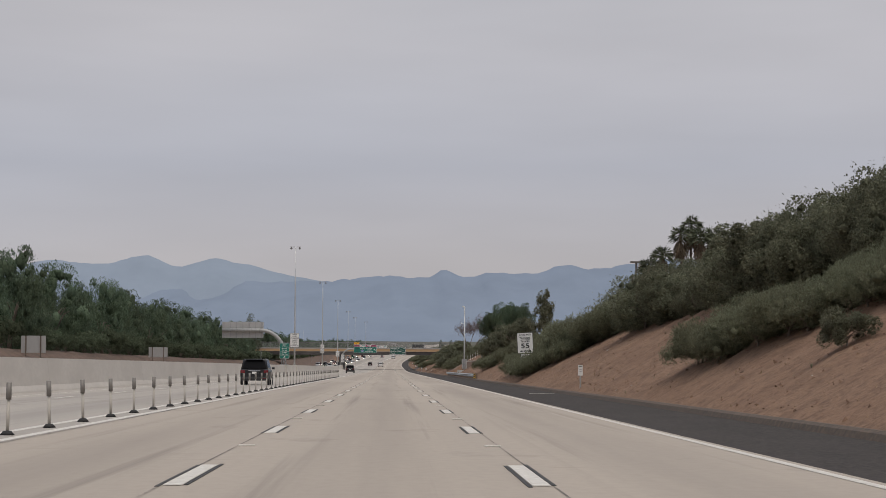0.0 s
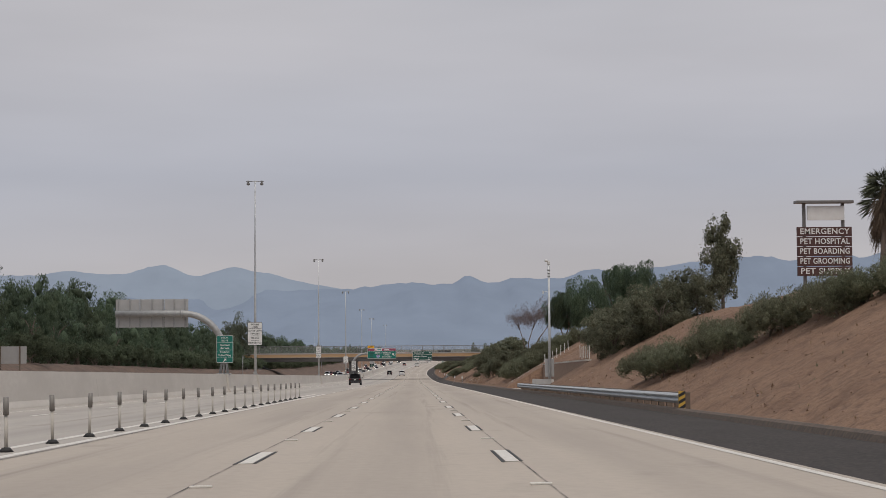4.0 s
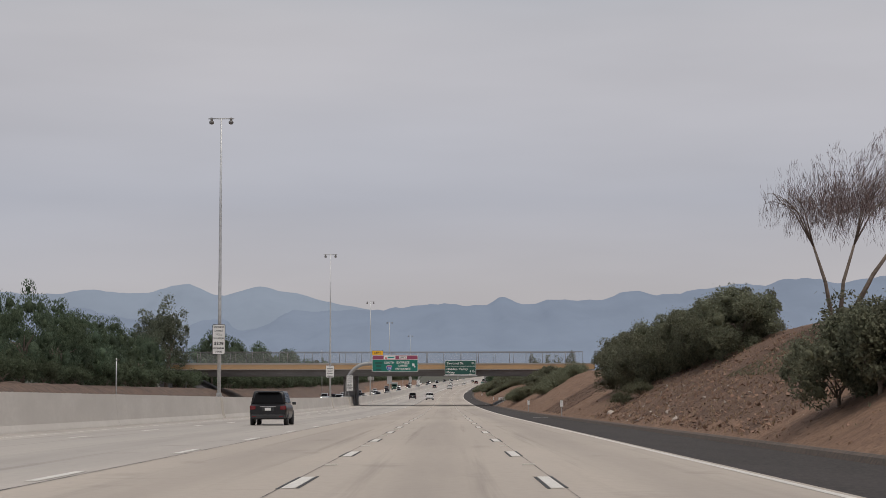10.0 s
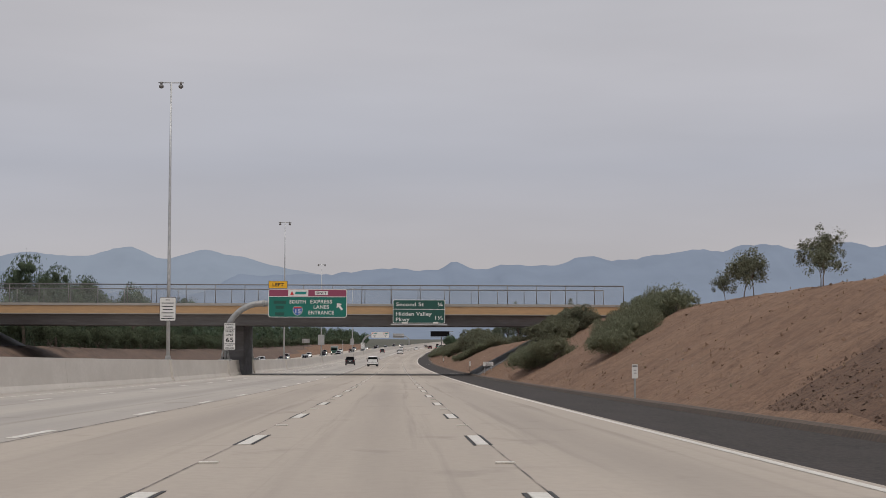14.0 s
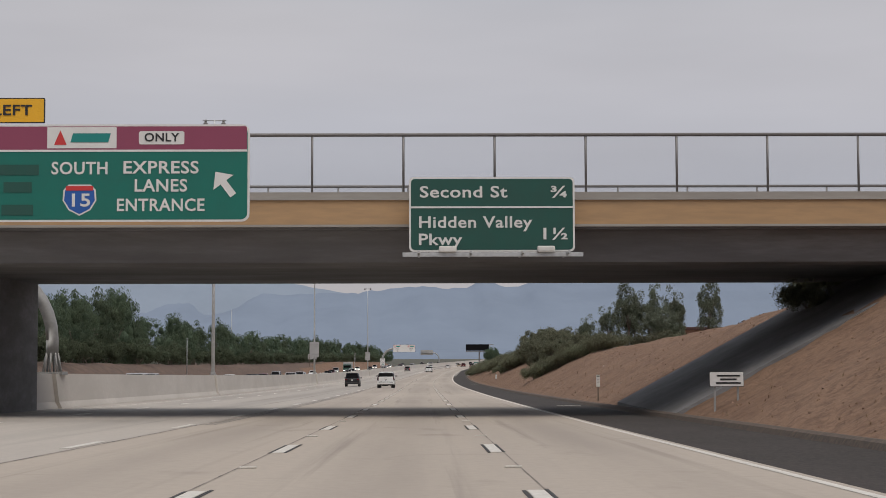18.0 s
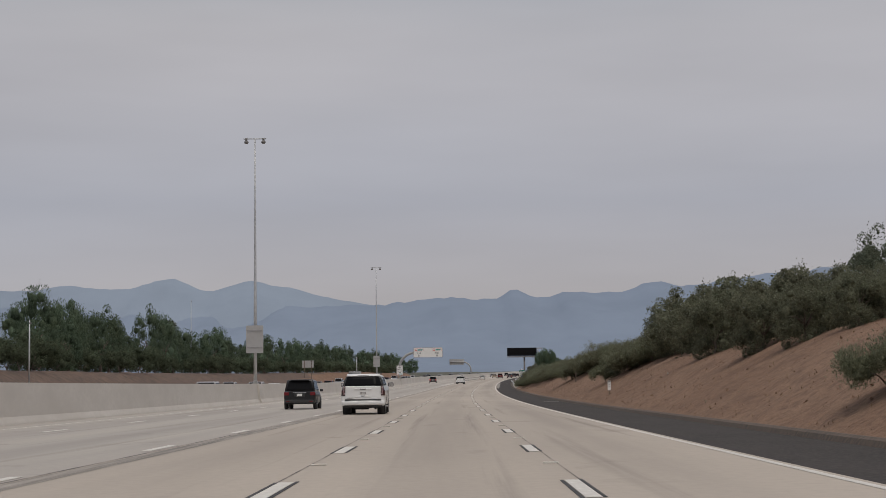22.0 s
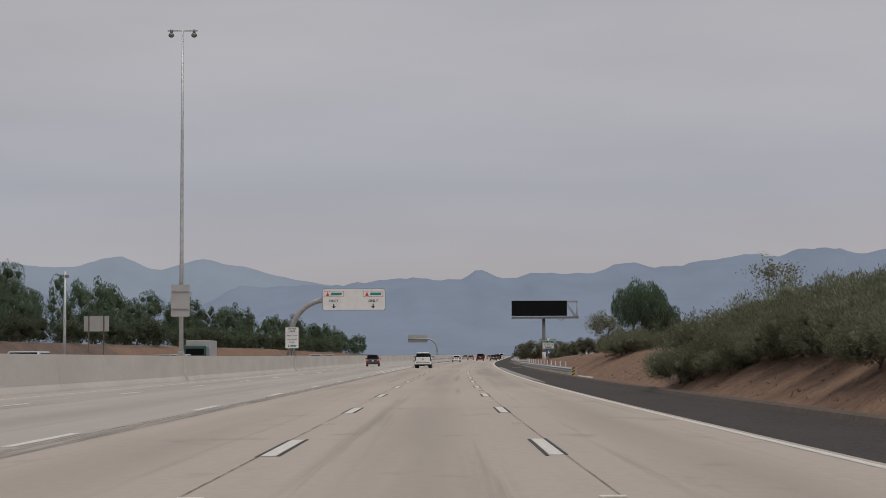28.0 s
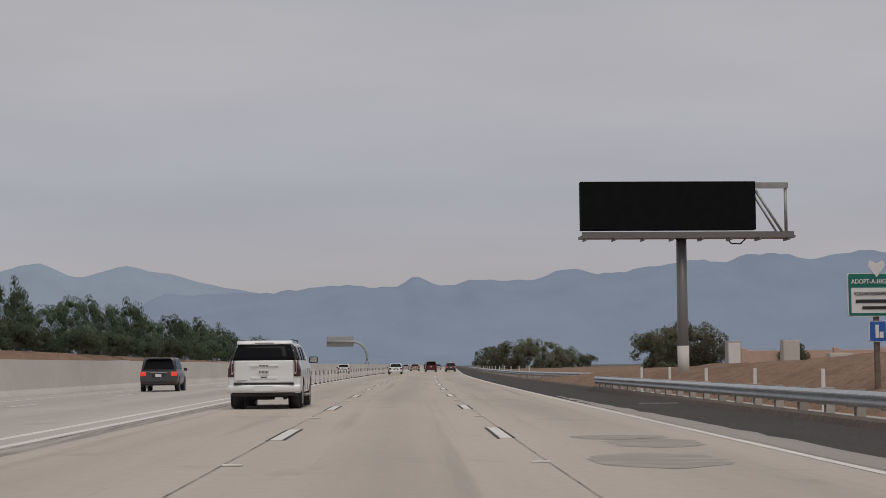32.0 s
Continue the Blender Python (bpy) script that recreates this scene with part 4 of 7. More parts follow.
kind("lone_tree", [crown_mesh("crown", 57, M_OAK, 2.1, 1.8, 60, 16, 0.22, hollow=0.25, lumps=0.5, clump_r=0.22, core=0, loose=0.3)],
     [many_stems("trunk", 8, 7.6, 0.09, 2, 1.6)], 6.3, "tree")
kind("poplar", [crown_mesh("crown", 61 + i, M_POPLAR, 1.5, 3.4, 74, 110, 0.17, hollow=0.2, lumps=0.45, clump_r=0.24, core=0.32, loose=0.2, tall=1.4, up=0.5, aspect=0.42, fine=True) for i in range(2)],
     [trunk_mesh("trunk", 28, 5.0, 0.14, 6, 0.7)], 3.7, "tree")
kind("willow", [crown_mesh("crown", 71, M_PEPPER, 2.6, 2.2, 60, 380, 0.28, droop=0.8, hollow=0.3, lumps=0.2, low=-0.4, clump_r=0.26, core=0, aspect=0.17, curtain=0.5, loose=0.03, tall=1.2)],
     [many_stems("trunk", 6, 4.4, 0.17, 3, 1.8)], 3.9, "tree")
kind("tall_pepper", [crown_mesh("crown", 101 + i, M_PEPPER, 3.3, 3.4, 80, 420, 0.30, droop=0.75, hollow=0.25, lumps=0.15, low=-0.9, clump_r=0.24, core=0, aspect=0.18, curtain=0.45, loose=0.02, tall=1.15) for i in range(2)],
     [many_stems("trunk", 36 + i, 6.0, 0.17, 2, 2.6) for i in range(2)], 5.9, "tree")
kind("bare_tree", [crown_mesh("crown", 81 + i, M_DRY, 2.5, 2.2, 120, 60, 0.34, droop=0.68, hollow=0.3, lumps=0.7, low=-0.25, clump_r=0.2, core=0, aspect=0.045, curtain=0.5, loose=0.25, tall=1.3) for i in range(2)],
     [many_stems("trunk", 33, 6.4, 0.11, 2, 3.2, 4), many_stems("trunk", 35, 6.6, 0.13, 1, 2.0, 5)], 4.9, "tree")

kind("undergrowth", [crown_mesh("crown", 91 + i, M_UNDER, 1.9, 1.4, 22, 110, 0.24, hollow=0.5, lumps=0.5, low=-0.3, clump_r=0.34, core=0.6, aspect=0.35, droop=0.3) for i in range(2)],
     [trunk_mesh("stem", 23, 1.0, 0.07, 3, 0.8, fork=0.15)], 1.0, "shrub")

LABELS = {
    "tall_pepper": "tall drooping pepper tree on top of the bank",
    "undergrowth": "dark undergrowth below the row of trees",
    "pepper_tree": "drooping green pepper tree in a dense roadside row",
    "evergreen_tree": "dark round evergreen tree on the dirt bank",
    "shrub": "low grey-green sage shrub on the dirt slope",
    "dark_shrub": "dense dark green shrub on the dirt slope",
    "sapling": "thin young tree with sparse leaves on the bank",
    "conifer": "dark narrow conifer on the bank",
    "poplar": "slender upright green tree on the bank",
    "sparse_tree": "thin tree with few leaves on bare forking stems",
    "lone_tree": "lone thin tree with few leaves standing above the shrubs",
    "willow": "weeping willow with hanging green branches",
    "bare_tree": "half-dead tree with thin reddish-brown twigs",
}
count = 0


def plant(name, x, y, h=1.0, w=None, z=None, label="", turn=None, lean=0.0, pick=None):
    """One plant of the kind; h, w scale its height and width; pick: which of its shapes."""
    global count
    crowns, trunks, cz, cat = KINDS[name]
    count += 1
    w = h if w is None else w
    place = Vector((float(rx(y)) + x, y, ground_z(x, y) if z is None else float(rz(y)) + z))
    t = thing(name, place, label or LABELS[name], cat, "plants beside the freeway")
    pick = count if pick is None else pick
    t.rotation_euler = (0, lean, turn if turn is not None else (count * 2.399) % 6.283)
    ob = part("stem" if cat == "shrub" else "trunk", trunks[pick % len(trunks)], None, t)
    ob.scale = (w, w, h)
    ob = part("crown", crowns[pick % len(crowns)], None, t)
    ob.location, ob.scale = (0, 0, cz * h), (w, w, h)
    return t


R = random.Random(5)
# the long row beyond the oncoming carriageway
y = 120.0
while y < 1420:
    if not 558 < y < 600:
        top = float(np.interp(y, [120, 200, 260, 330, 450, 500, 540, 610, 700, 800, 900, 1000, 1100, 1400], [15.0, 14.6, 14.3, 14.0, 14.8, 13.0, 11.5, 14.0, 13.8, 13.9, 12.0, 10.8, 12.0, 10.5]))
        h = (top - 3.0) / 9.6 * R.uniform(0.74, 1.08)
        plant("pepper_tree", -45 - R.uniform(-2.0, 3.5), y, h, max(0.62, h * R.uniform(0.62, 0.86)))
        if R.random() < 0.3:
            plant("pepper_tree", -52 - R.uniform(0, 3), y + 3, h * R.uniform(0.85, 1.05), h * 0.95)
    y += R.uniform(5.6, 8.8) * (1.0 if y < 780 else 1.5)
plant("poplar", -47.5, 571, 2.1, 2.3, label="tall airy eucalyptus standing over the row")
plant("poplar", -49.5, 565, 1.7, 2.0, label="tall airy eucalyptus standing over the row")
# crest of the near bank
def belt(a_, b_, step, x0, x1, name, h0, h1, slant=False):
    """Plants between stations a_ and b_; slant: in a line from x0 to x1, else scattered between them."""
    y = a_
    while y < b_:
        f = (y - a_) / (b_ - a_)
        x = x0 + (x1 - x0) * (f if slant else R.random()) + R.uniform(-0.5, 0.5)
        h = R.uniform(h0, h1)
        plant(name, x, y, h, h * R.uniform(0.9, 1.15))
        y += step * R.uniform(0.7, 1.3)


belt(46, 72, 3.2, 17.6, 21.0, "evergreen_tree", 0.77, 0.9)
belt(60, 80, 2.2, 17.0, 18.6, "evergreen_tree", 0.7, 0.85)
belt(83, 92, 1.9, 17.0, 16.2, "evergreen_tree", 0.42, 0.55, True)
belt(92, 101, 1.6, 16.2, 15.4, "evergreen_tree", 0.66, 0.78, True)
belt(94, 102, 2.4, 17.6, 18.8, "evergreen_tree", 0.55, 0.65)
belt(30, 74, 5.0, 22.5, 27.0, "evergreen_tree", 0.85, 1.0)
belt(43, 60, 0.95, 16.2, 10.8, "shrub", 0.6, 0.8, True)
belt(50, 61, 1.5, 16.0, 12.5, "shrub", 0.5, 0.7, True)
belt(123.0, 137, 1.1, 12.6, 10.4, "shrub", 0.66, 0.84, True)
belt(123.5, 131, 1.8, 11.0, 12.4, "shrub", 0.62, 0.8)
belt(117.5, 133, 1.5, 10.2, 11.3, "shrub", 0.55, 0.7)
belt(106, 117, 0.7, 16.8, 13.0, "shrub", 1.0, 1.2, True)
belt(109, 117, 0.9, 15.6, 12.4, "shrub", 0.85, 1.0, True)
belt(113, 121, 0.8, 12.2, 10.0, "shrub", 0.55, 0.7, True)
for x, y, h in ((19.0, 112, 0.5), (20.5, 110, 0.6), (21.5, 116, 0.5)):
    plant("evergreen_tree", x, y, h)
plant("shrub", 11.8, 120.6, 0.74)
plant("shrub", 12.9, 122.4, 0.74)
plant("dark_shrub", 12.1, 42.6, 0.4)
belt(160, 186, 1.3, 17.2, 10.6, "shrub", 0.55, 0.75, True)
belt(136, 158, 8.0, 21.0, 24.0, "dark_shrub", 0.5, 0.7)
for x, y, h in ((13.6, 222, 0.66), (14.5, 218.5, 0.7), (15.3, 224, 0.7), (13.9, 226, 0.5), (16.0, 217, 0.78), (17.0, 221, 0.76), (18.4, 218, 0.7), (14.7, 238, 0.58), (15.5, 243, 0.66), (16.3, 248, 0.66), (17.0, 253, 0.66), (17.7, 258, 0.6), (16.9, 240, 0.64), (18.3, 246, 0.68), (18.9, 253, 0.62)):
    plant("evergreen_tree", x, y, h)
belt(281, 296, 0.8, 10.2, 18.0, "shrub", 0.6, 0.82)
belt(281, 284, 0.35, 10.2, 17.6, "shrub", 0.58, 0.74, True)
belt(288, 297, 1.1, 10.2, 14.0, "shrub", 0.6, 0.8)
for x, y, h in ((10.8, 330.5, 0.8), (11.4, 328.6, 0.95), (12.1, 329.4, 0.95), (12.9, 328.2, 0.85), (13.8, 328.2, 0.74), (14.8, 327.6, 0.6), (15.8, 327.2, 0.48), (16.6, 327, 0.42)):
    plant("dark_shrub", x, y, h)
belt(338, 352, 5.0, 13.0, 16.0, "shrub", 0.4, 0.6)
belt(374.5, 384, 1.6, 16.0, 15.0, "evergreen_tree", 0.70, 0.82, True)
belt(378, 385, 2.4, 16.8, 16.2, "evergreen_tree", 0.72, 0.82, True)
belt(384, 396, 1.6, 14.9, 13.4, "evergreen_tree", 0.76, 0.88, True)
belt(396, 406, 1.6, 13.8, 13.0, "evergreen_tree", 0.66, 0.78, True)
plant("shrub", 10.7, 385.0, 0.42)
plant("shrub", 11.6, 383.5, 0.45)
for x, y, h in ((15.8, 434, 0.76), (16.7, 437, 0.8), (16.9, 431.5, 0.82), (15.5, 428, 0.72), (16.4, 425, 0.78), (17.6, 427, 0.8), (15.9, 421, 0.7)):
    plant("evergreen_tree", x, y, h)
belt(494, 506, 1.3, 12.2, 16.8, "shrub", 0.7, 0.9, True)
belt(497, 514, 2.2, 14.0, 18.0, "shrub", 0.6, 0.85)
belt(522, 534, 1.1, 10.3, 11.8, "shrub", 0.7, 0.9)
belt(545, 562, 1.5, 14.0, 17.2, "dark_shrub", 0.72, 0.92)
belt(586, 600, 5.0, 16.0, 19.0, "shrub", 0.6, 0.8)
belt(663, 677, 0.9, 17.2, 11.0, "shrub", 0.62, 0.8, True)
for x, y, h in ((15.1, 747, 0.86), (17.2, 749, 1.0), (16.2, 740, 1.0), (17.8, 735, 1.0), (14.5, 726, 0.78), (16.4, 728, 0.94), (17.9, 722, 0.94), (14.1, 710, 0.64), (15.9, 712, 0.76), (17.6, 714, 0.82),
                (14.5, 703, 0.56), (16.3, 705, 0.64), (18.0, 707, 0.7), (15.6, 698.5, 0.48), (17.2, 699.5, 0.54), (18.9, 701, 0.56)):
    plant("evergreen_tree", x, y, h)
belt(749, 760, 0.9, 15.4, 11.9, "shrub", 0.66, 0.86, True)
plant("poplar", 15.8, 758, 0.56, 0.8)
belt(757, 788, 2.6, 15.0, 17.5, "shrub", 0.7, 0.95)
belt(786, 806, 1.2, 15.4, 11.8, "shrub", 0.75, 0.98, True)
belt(804, 850, 2.0, 13.4, 16.8, "shrub", 0.62, 0.85)
belt(836, 876, 2.0, 13.2, 10.4, "shrub", 0.6, 0.8, True)
belt(878, 886, 2.5, 11.2, 12.2, "shrub", 0.8, 0.95)
belt(878, 900, 1.2, 12.2, 9.9, "shrub", 0.62, 0.8, True)
belt(882, 901, 1.1, 15.8, 10.8, "shrub", 0.75, 0.98, True)
belt(888, 903, 2.0, 16.5, 14.0, "shrub", 0.7, 0.95, True)
belt(930, 950, 3.2, 14.0, 17.0, "shrub", 0.5, 0.7)
belt(953, 974, 1.5, 12.8, 16.2, "shrub", 0.72, 0.95)
y = 120.0
while y < 1300:                    # undergrowth below the row
    if not 570 < y < 595:
        plant("undergrowth", -40.0 - R.uniform(0, 3), y, R.uniform(0.8, 1.3))
        plant("undergrowth", -47.5 - R.uniform(0, 3), y + 2, R.uniform(1.1, 1.5))
    y += R.uniform(5, 10) if y < 800 else R.uniform(7, 14)
for x, y, h in ((19.6, 476.6, 1.1), (18.5, 486, 0.9), (20.5, 498, 1.2), (21, 506, 0.8), (17.8, 470, 0.7)):
    plant("sapling", x, y, h)
for x, y, h, w in ((20.9, 338.0, 0.74, 0.74), (23.9, 336.0, 0.95, 0.95)):
    plant("tall_pepper", x, y, h, w)
plant("tall_pepper", 19.2, 265.0, 0.62, 0.5)
plant("tall_pepper", 21.4, 264.0, 0.62, 0.55)
plant("bare_tree", 17.0, 357.1, 0.98, 0.88, turn=0.3, lean=-0.05, pick=0)
plant("bare_tree", 17.8, 358.4, 1.06, 0.9, turn=0.0, lean=0.40, pick=1, label="half-dead tree leaning over with thin reddish-brown twigs")
for x, y, h, w in ((20.0, 694, 0.72, 0.85), (21.4, 690, 0.98, 0.95), (22.6, 692, 0.84, 0.9), (25.6, 700, 0.96, 0.9), (28.6, 706, 1.02, 0.9), (31.0, 697, 1.08, 0.95), (23.9, 688, 0.6, 0.95), (26.5, 694, 0.55, 1.0), (19.3, 711, 0.62, 0.7)):
    plant("poplar", x, y, h, w)
for x, y in ((20.6, 687), (22.4, 685), (24.5, 686), (26.2, 688), (29.4, 690)):
    plant("dark_shrub", x, y, 0.75)
plant("willow", 15.2, 965, 0.86, 0.8, label="drooping pepper tree on several bare stems")
plant("willow", 17.0, 967, 0.62, 0.58, label="drooping pepper tree on several bare stems")
plant("sparse_tree", 15.3, 1000, 1.5, 1.75)
plant("dark_shrub", 13.8, 1001, 0.6, label="small dark bush beside a thin tree")
plant("evergreen_tree", 17.2, 955, 0.58, 0.55)
plant("lone_tree", 24.0, 956, 0.8, 0.95)
plant("conifer", 21.1, 223.6, 1.42, 1.15)

# ---- masts, signs and roadside fittings ----
def plate(bm, x0, x1, z0, z1, y=0.0, depth=0.04, r=0.08, mat=0):
    """A sign panel with rounded corners, facing -y."""
    pts = []
    for cx, cz, a0 in ((x1 - r, z0 + r, -90), (x1 - r, z1 - r, 0), (x0 + r, z1 - r, 90), (x0 + r, z0 + r, 180)):
        for k in range(5):
            a = radians(a0 + 22.5 * k)
            pts.append((cx + r * math.cos(a), cz + r * math.sin(a)))
    f = [bm.verts.new((x, y, z)) for x, z in pts]
    b = [bm.verts.new((x, y + depth, z)) for x, z in pts]
    n = len(pts)
    faces = [bm.faces.new(f), bm.faces.new(list(reversed(b)))]
    for k in range(n):
        faces.append(bm.faces.new((f[k], b[k], b[(k + 1) % n], f[(k + 1) % n])))
    for q in faces:
        q.material_index = mat
    return bm


def panel(parent, name, x0, x1, z0, z1, y, mat, border=None, rim=0.05, r=0.1, label=""):
    bm = plate(bmesh.new(), x0, x1, z0, z1, y, 0.05, r)
    bmesh.ops.recalc_face_normals(bm, faces=bm.faces)
    ob = part(name, bm, border or mat, parent, label)
    if border:
        bm = plate(bmesh.new(), x0 + rim, x1 - rim, z0 + rim, z1 - rim, y - 0.006, 0.01, max(0.02, r - rim * 0.5))
        bmesh.ops.recalc_face_normals(bm, faces=bm.faces)
        part("sheet", bm, mat, parent)
    return ob


def bar(parent, x, z, w, h, mat, y):
    bm = box(bmesh.new(), x, y, z - h / 2, w, 0.008, h)
    return part("legend_bar", bm, mat, parent)


def arrow(parent, x, z, size, mat, y, turn=0.0):
    """A flat arrow that points up, turned by degrees to the left."""
    pts = [(-0.12, -0.5), (0.12, -0.5), (0.12, 0.05), (0.42, 0.05), (0.0, 0.5), (-0.42, 0.05), (-0.12, 0.05)]
    bm = bmesh.new()
    c, s = math.cos(radians(turn)), math.sin(radians(turn))
    f = [bm.verts.new((x + size * (c * a - s * b), y, z + size * (s * a + c * b))) for a, b in pts]
    g = bmesh.ops.extrude_face_region(bm, geom=[bm.faces.new(f)])
    for v in g["geom"]:
        if isinstance(v, bmesh.types.BMVert):
            v.co.y += 0.006
    bmesh.ops.recalc_face_normals(bm, faces=bm.faces)
    return part("arrow", bm, mat, parent)


def logo(parent, x, z, w, y):
    """A toll mark as plain shapes: a red triangle and a slanted teal bar."""
    bm = bmesh.new()
    h = w * 0.16
    bm.faces.new([bm.verts.new(v) for v in ((x - w * 0.44, y, z - h * 0.7), (x - w * 0.24, y, z - h * 0.7), (x - w * 0.34, y, z + h * 0.75))])
    part("logo_mark", bm, M_SIGNR, parent)
    bm = bmesh.new()
    bm.faces.new([bm.verts.new(v) for v in ((x - w * 0.18, y, z - h * 0.45), (x + w * 0.42, y, z - h * 0.45), (x + w * 0.46, y, z + h * 0.45), (x - w * 0.14, y, z + h * 0.45))])
    part("logo_bar", bm, M_TEAL, parent)


mast_bm = bmesh.new()
tube(mast_bm, [(0, 0, 0.25), (0, 0, 7), (0, 0, 14), (0, 0, 20.6)], [0.145, 0.12, 0.092, 0.06], 10)
pole_me = bpy.data.meshes.new("pole")
mast_bm.to_mesh(pole_me)
mast_bm.free()
pole_me.materials.append(M_STEEL)
bm = box(bmesh.new(), 0, 0, 0, 0.55, 0.55, 0.05, 0.01)
box(bm, 0, 0, 0.05, 0.36, 0.36, 0.22, 0.03)
base_me = bpy.data.meshes.new("base_plate")
bm.to_mesh(base_me)
bm.free()
base_me.materials.append(M_DULLSTEEL)
bm = rod(bmesh.new(), (-0.95, 0, 20.55), (0.95, 0, 20.55), 0.04, seg=6)
arm_me = bpy.data.meshes.new("cross_arm")
bm.to_mesh(arm_me)
bm.free()
arm_me.materials.append(M_DULLSTEEL)
bm = bmesh.new()
bmesh.ops.create_uvsphere(bm, u_segments=12, v_segments=8, radius=0.19)
for v in bm.verts:
    v.co.z *= 0.75 if v.co.z > 0 else 0.9
rod(bm, (0, 0, 0.1), (0, 0, 0.34), 0.09, seg=8)
head_me = bpy.data.meshes.new("lamp_head")
bm.to_mesh(head_me)
bm.free()
head_me.materials.append(M_GREY_BAND)


def mast(y):
    t = thing("street_lamp", P(-16.32, y, 1.56), "tall steel lamp mast with twin heads on the median barrier", "street lamp", "median lamp masts")
    part("pole", pole_me, None, t)
    part("base_plate", base_me, None, t)
    part("cross_arm", arm_me, None, t)
    for s in (-0.72, 0.72):
        ob = part("lamp_head", head_me, None, t, "dark round lamp head")
        ob.location = (s, 0, 20.28)
    return t


for y in MASTS:
    mast(y)


def post_sign(name, place, label):
    return thing(name, place, label, "road sign", "road signs")


# regulatory signs on the masts
s = post_sign("road_sign", P(-16.32, 290.2, 0), "white express lane sign prohibiting trucks on a mast")
panel(s, "panel", -0.78, 0.78, 4.65, 7.1, -0.2, M_SIGNW, M_SIGNK, 0.04)
for txt, z, sz in (("EXPRESS", 6.85, 0.22), ("LANES", 6.58, 0.22), ("AUTOS WITH", 6.18, 0.22), ("TRAILERS", 5.88, 0.22), ("TRUCKS", 5.42, 0.22), ("PROHIBITED", 4.92, 0.24)):
    words(s, txt, 0, z, sz, M_SIGNK, -0.216)
for z in (6.42, 5.65, 5.16):
    bar(s, 0, z, 1.4 if z > 6 else 0.8, 0.03, M_SIGNK, -0.212)
s = post_sign("road_sign", P(-16.32, 408.3, 0), "narrow white toll violation fine sign on a mast")
panel(s, "panel", -0.47, 0.47, 4.65, 6.85, -0.2, M_SIGNW, M_SIGNK, 0.03)
for txt, z, sz, w in (("EXPRESS", 6.65, 0.17, 0.75), ("LANES", 6.38, 0.17, 0.6), ("TOLL", 6.1, 0.17, 0.5), ("VIOLATION", 5.82, 0.17, 0.78), ("$238", 5.45, 0.3, 0.7), ("MINIMUM", 5.1, 0.17, 0.75), ("FINE", 4.84, 0.17, 0.45)):
    words(s, txt, 0, z, sz, M_SIGNK, -0.216, w)
s = post_sign("road_sign", P(-16.32, 526.0, 0), "white rectangular express lane sign on a mast")
panel(s, "panel", -0.6, 0.6, 4.4, 6.15, -0.2, M_SIGNW, M_SIGNK, 0.03)
for z, w in ((5.95, 0.3), (5.72, 0.9), (5.48, 0.8), (5.24, 0.7), (5.0, 0.85), (4.76, 0.7), (4.58, 0.95)):
    bar(s, 0, z, w, 0.055, M_SIGNK, -0.212)
for y, w, z0, z1 in ((774.8, 1.42, 4.1, 6.4), (939.8, 1.15, 4.0, 6.0)):
    s = post_sign("road_sign", P(-16.32, y, 0), "plain grey back of a sign facing oncoming traffic")
    panel(s, "panel", -w / 2, w / 2, z0, z1, -0.22, M_SIGNBACK, r=0.06)
    for z in (z0 + 0.45, z1 - 0.45):
        part("bracket", box(bmesh.new(), 0, -0.26, z, w * 0.9, 0.04, 0.07, 0.008), M_DULLSTEEL, s)


def gantry(y, side, reach, arm_z, label, tube_r=0.29):
    """A curved tubular sign mast on the median, leaning out to one side."""
    t = thing("sign_gantry", P(-16.35, y, 1.5), label, "sign gantry", "sign gantries")
    pts = [(0, 0, 0.9), (0, 0, 1.6)]
    zc = arm_z - 1.5
    rad = min(3.6, zc - 1.6)
    for k in range(0, 10):
        a = radians(10 * k)
        pts.append((side * rad * (1 - math.cos(a)), 0, zc - rad + rad * math.sin(a)))
    pts.append((side * reach, 0, zc))
    part("mast", tube(bmesh.new(), pts, tube_r, 14), M_DULLSTEEL, t)
    base = part("base", box(bmesh.new(), 0, 0, 0.0, 1.2, 1.1, 0.14, 0.02), M_DULLSTEEL, t, "base plate on a concrete block")
    for k in range(8):
        a = 2 * math.pi * k / 8
        part("strut", rod(bmesh.new(), (0.42 * math.cos(a), 0.42 * math.sin(a), 0.1), (0.26 * math.cos(a), 0.26 * math.sin(a), 1.0), 0.05, seg=6), M_DULLSTEEL, base)
    bm = rod(bmesh.new(), (side * (rad + 0.05), 0, zc), (side * (rad + 0.25), 0, zc), tube_r + 0.07, seg=14)
    part("flange", bm, M_DULLSTEEL, t)
    return t


# gantry with its sign turned to the oncoming side
for y, lab in ((261.5, "curved grey sign mast seen from behind"), (1390.0, "distant curved sign mast with sign back")):
    g = gantry(y, -1, 9.6, 6.95, lab)
    for k in range(3):
        part("sign_back", box(bmesh.new(), -4.28 - 2.16 * k, 0.42, 4.25, 2.12, 0.06, 2.5, 0.01), M_SIGNBACK, g, "bare aluminium back of a sign panel")
    for k in range(7):
        part("rib", box(bmesh.new(), -3.5 - 0.98 * k, 0.34, 4.2, 0.09, 0.1, 2.6), M_DULLSTEEL, g)
s = post_sign("road_sign", P(-16.2, 260.8, 0), "green local exits sign with white arrow on the gantry foot")
panel(s, "panel", -0.73, 0.73, 2.56, 4.96, 0, M_SIGNG, M_SIGNW, 0.035)
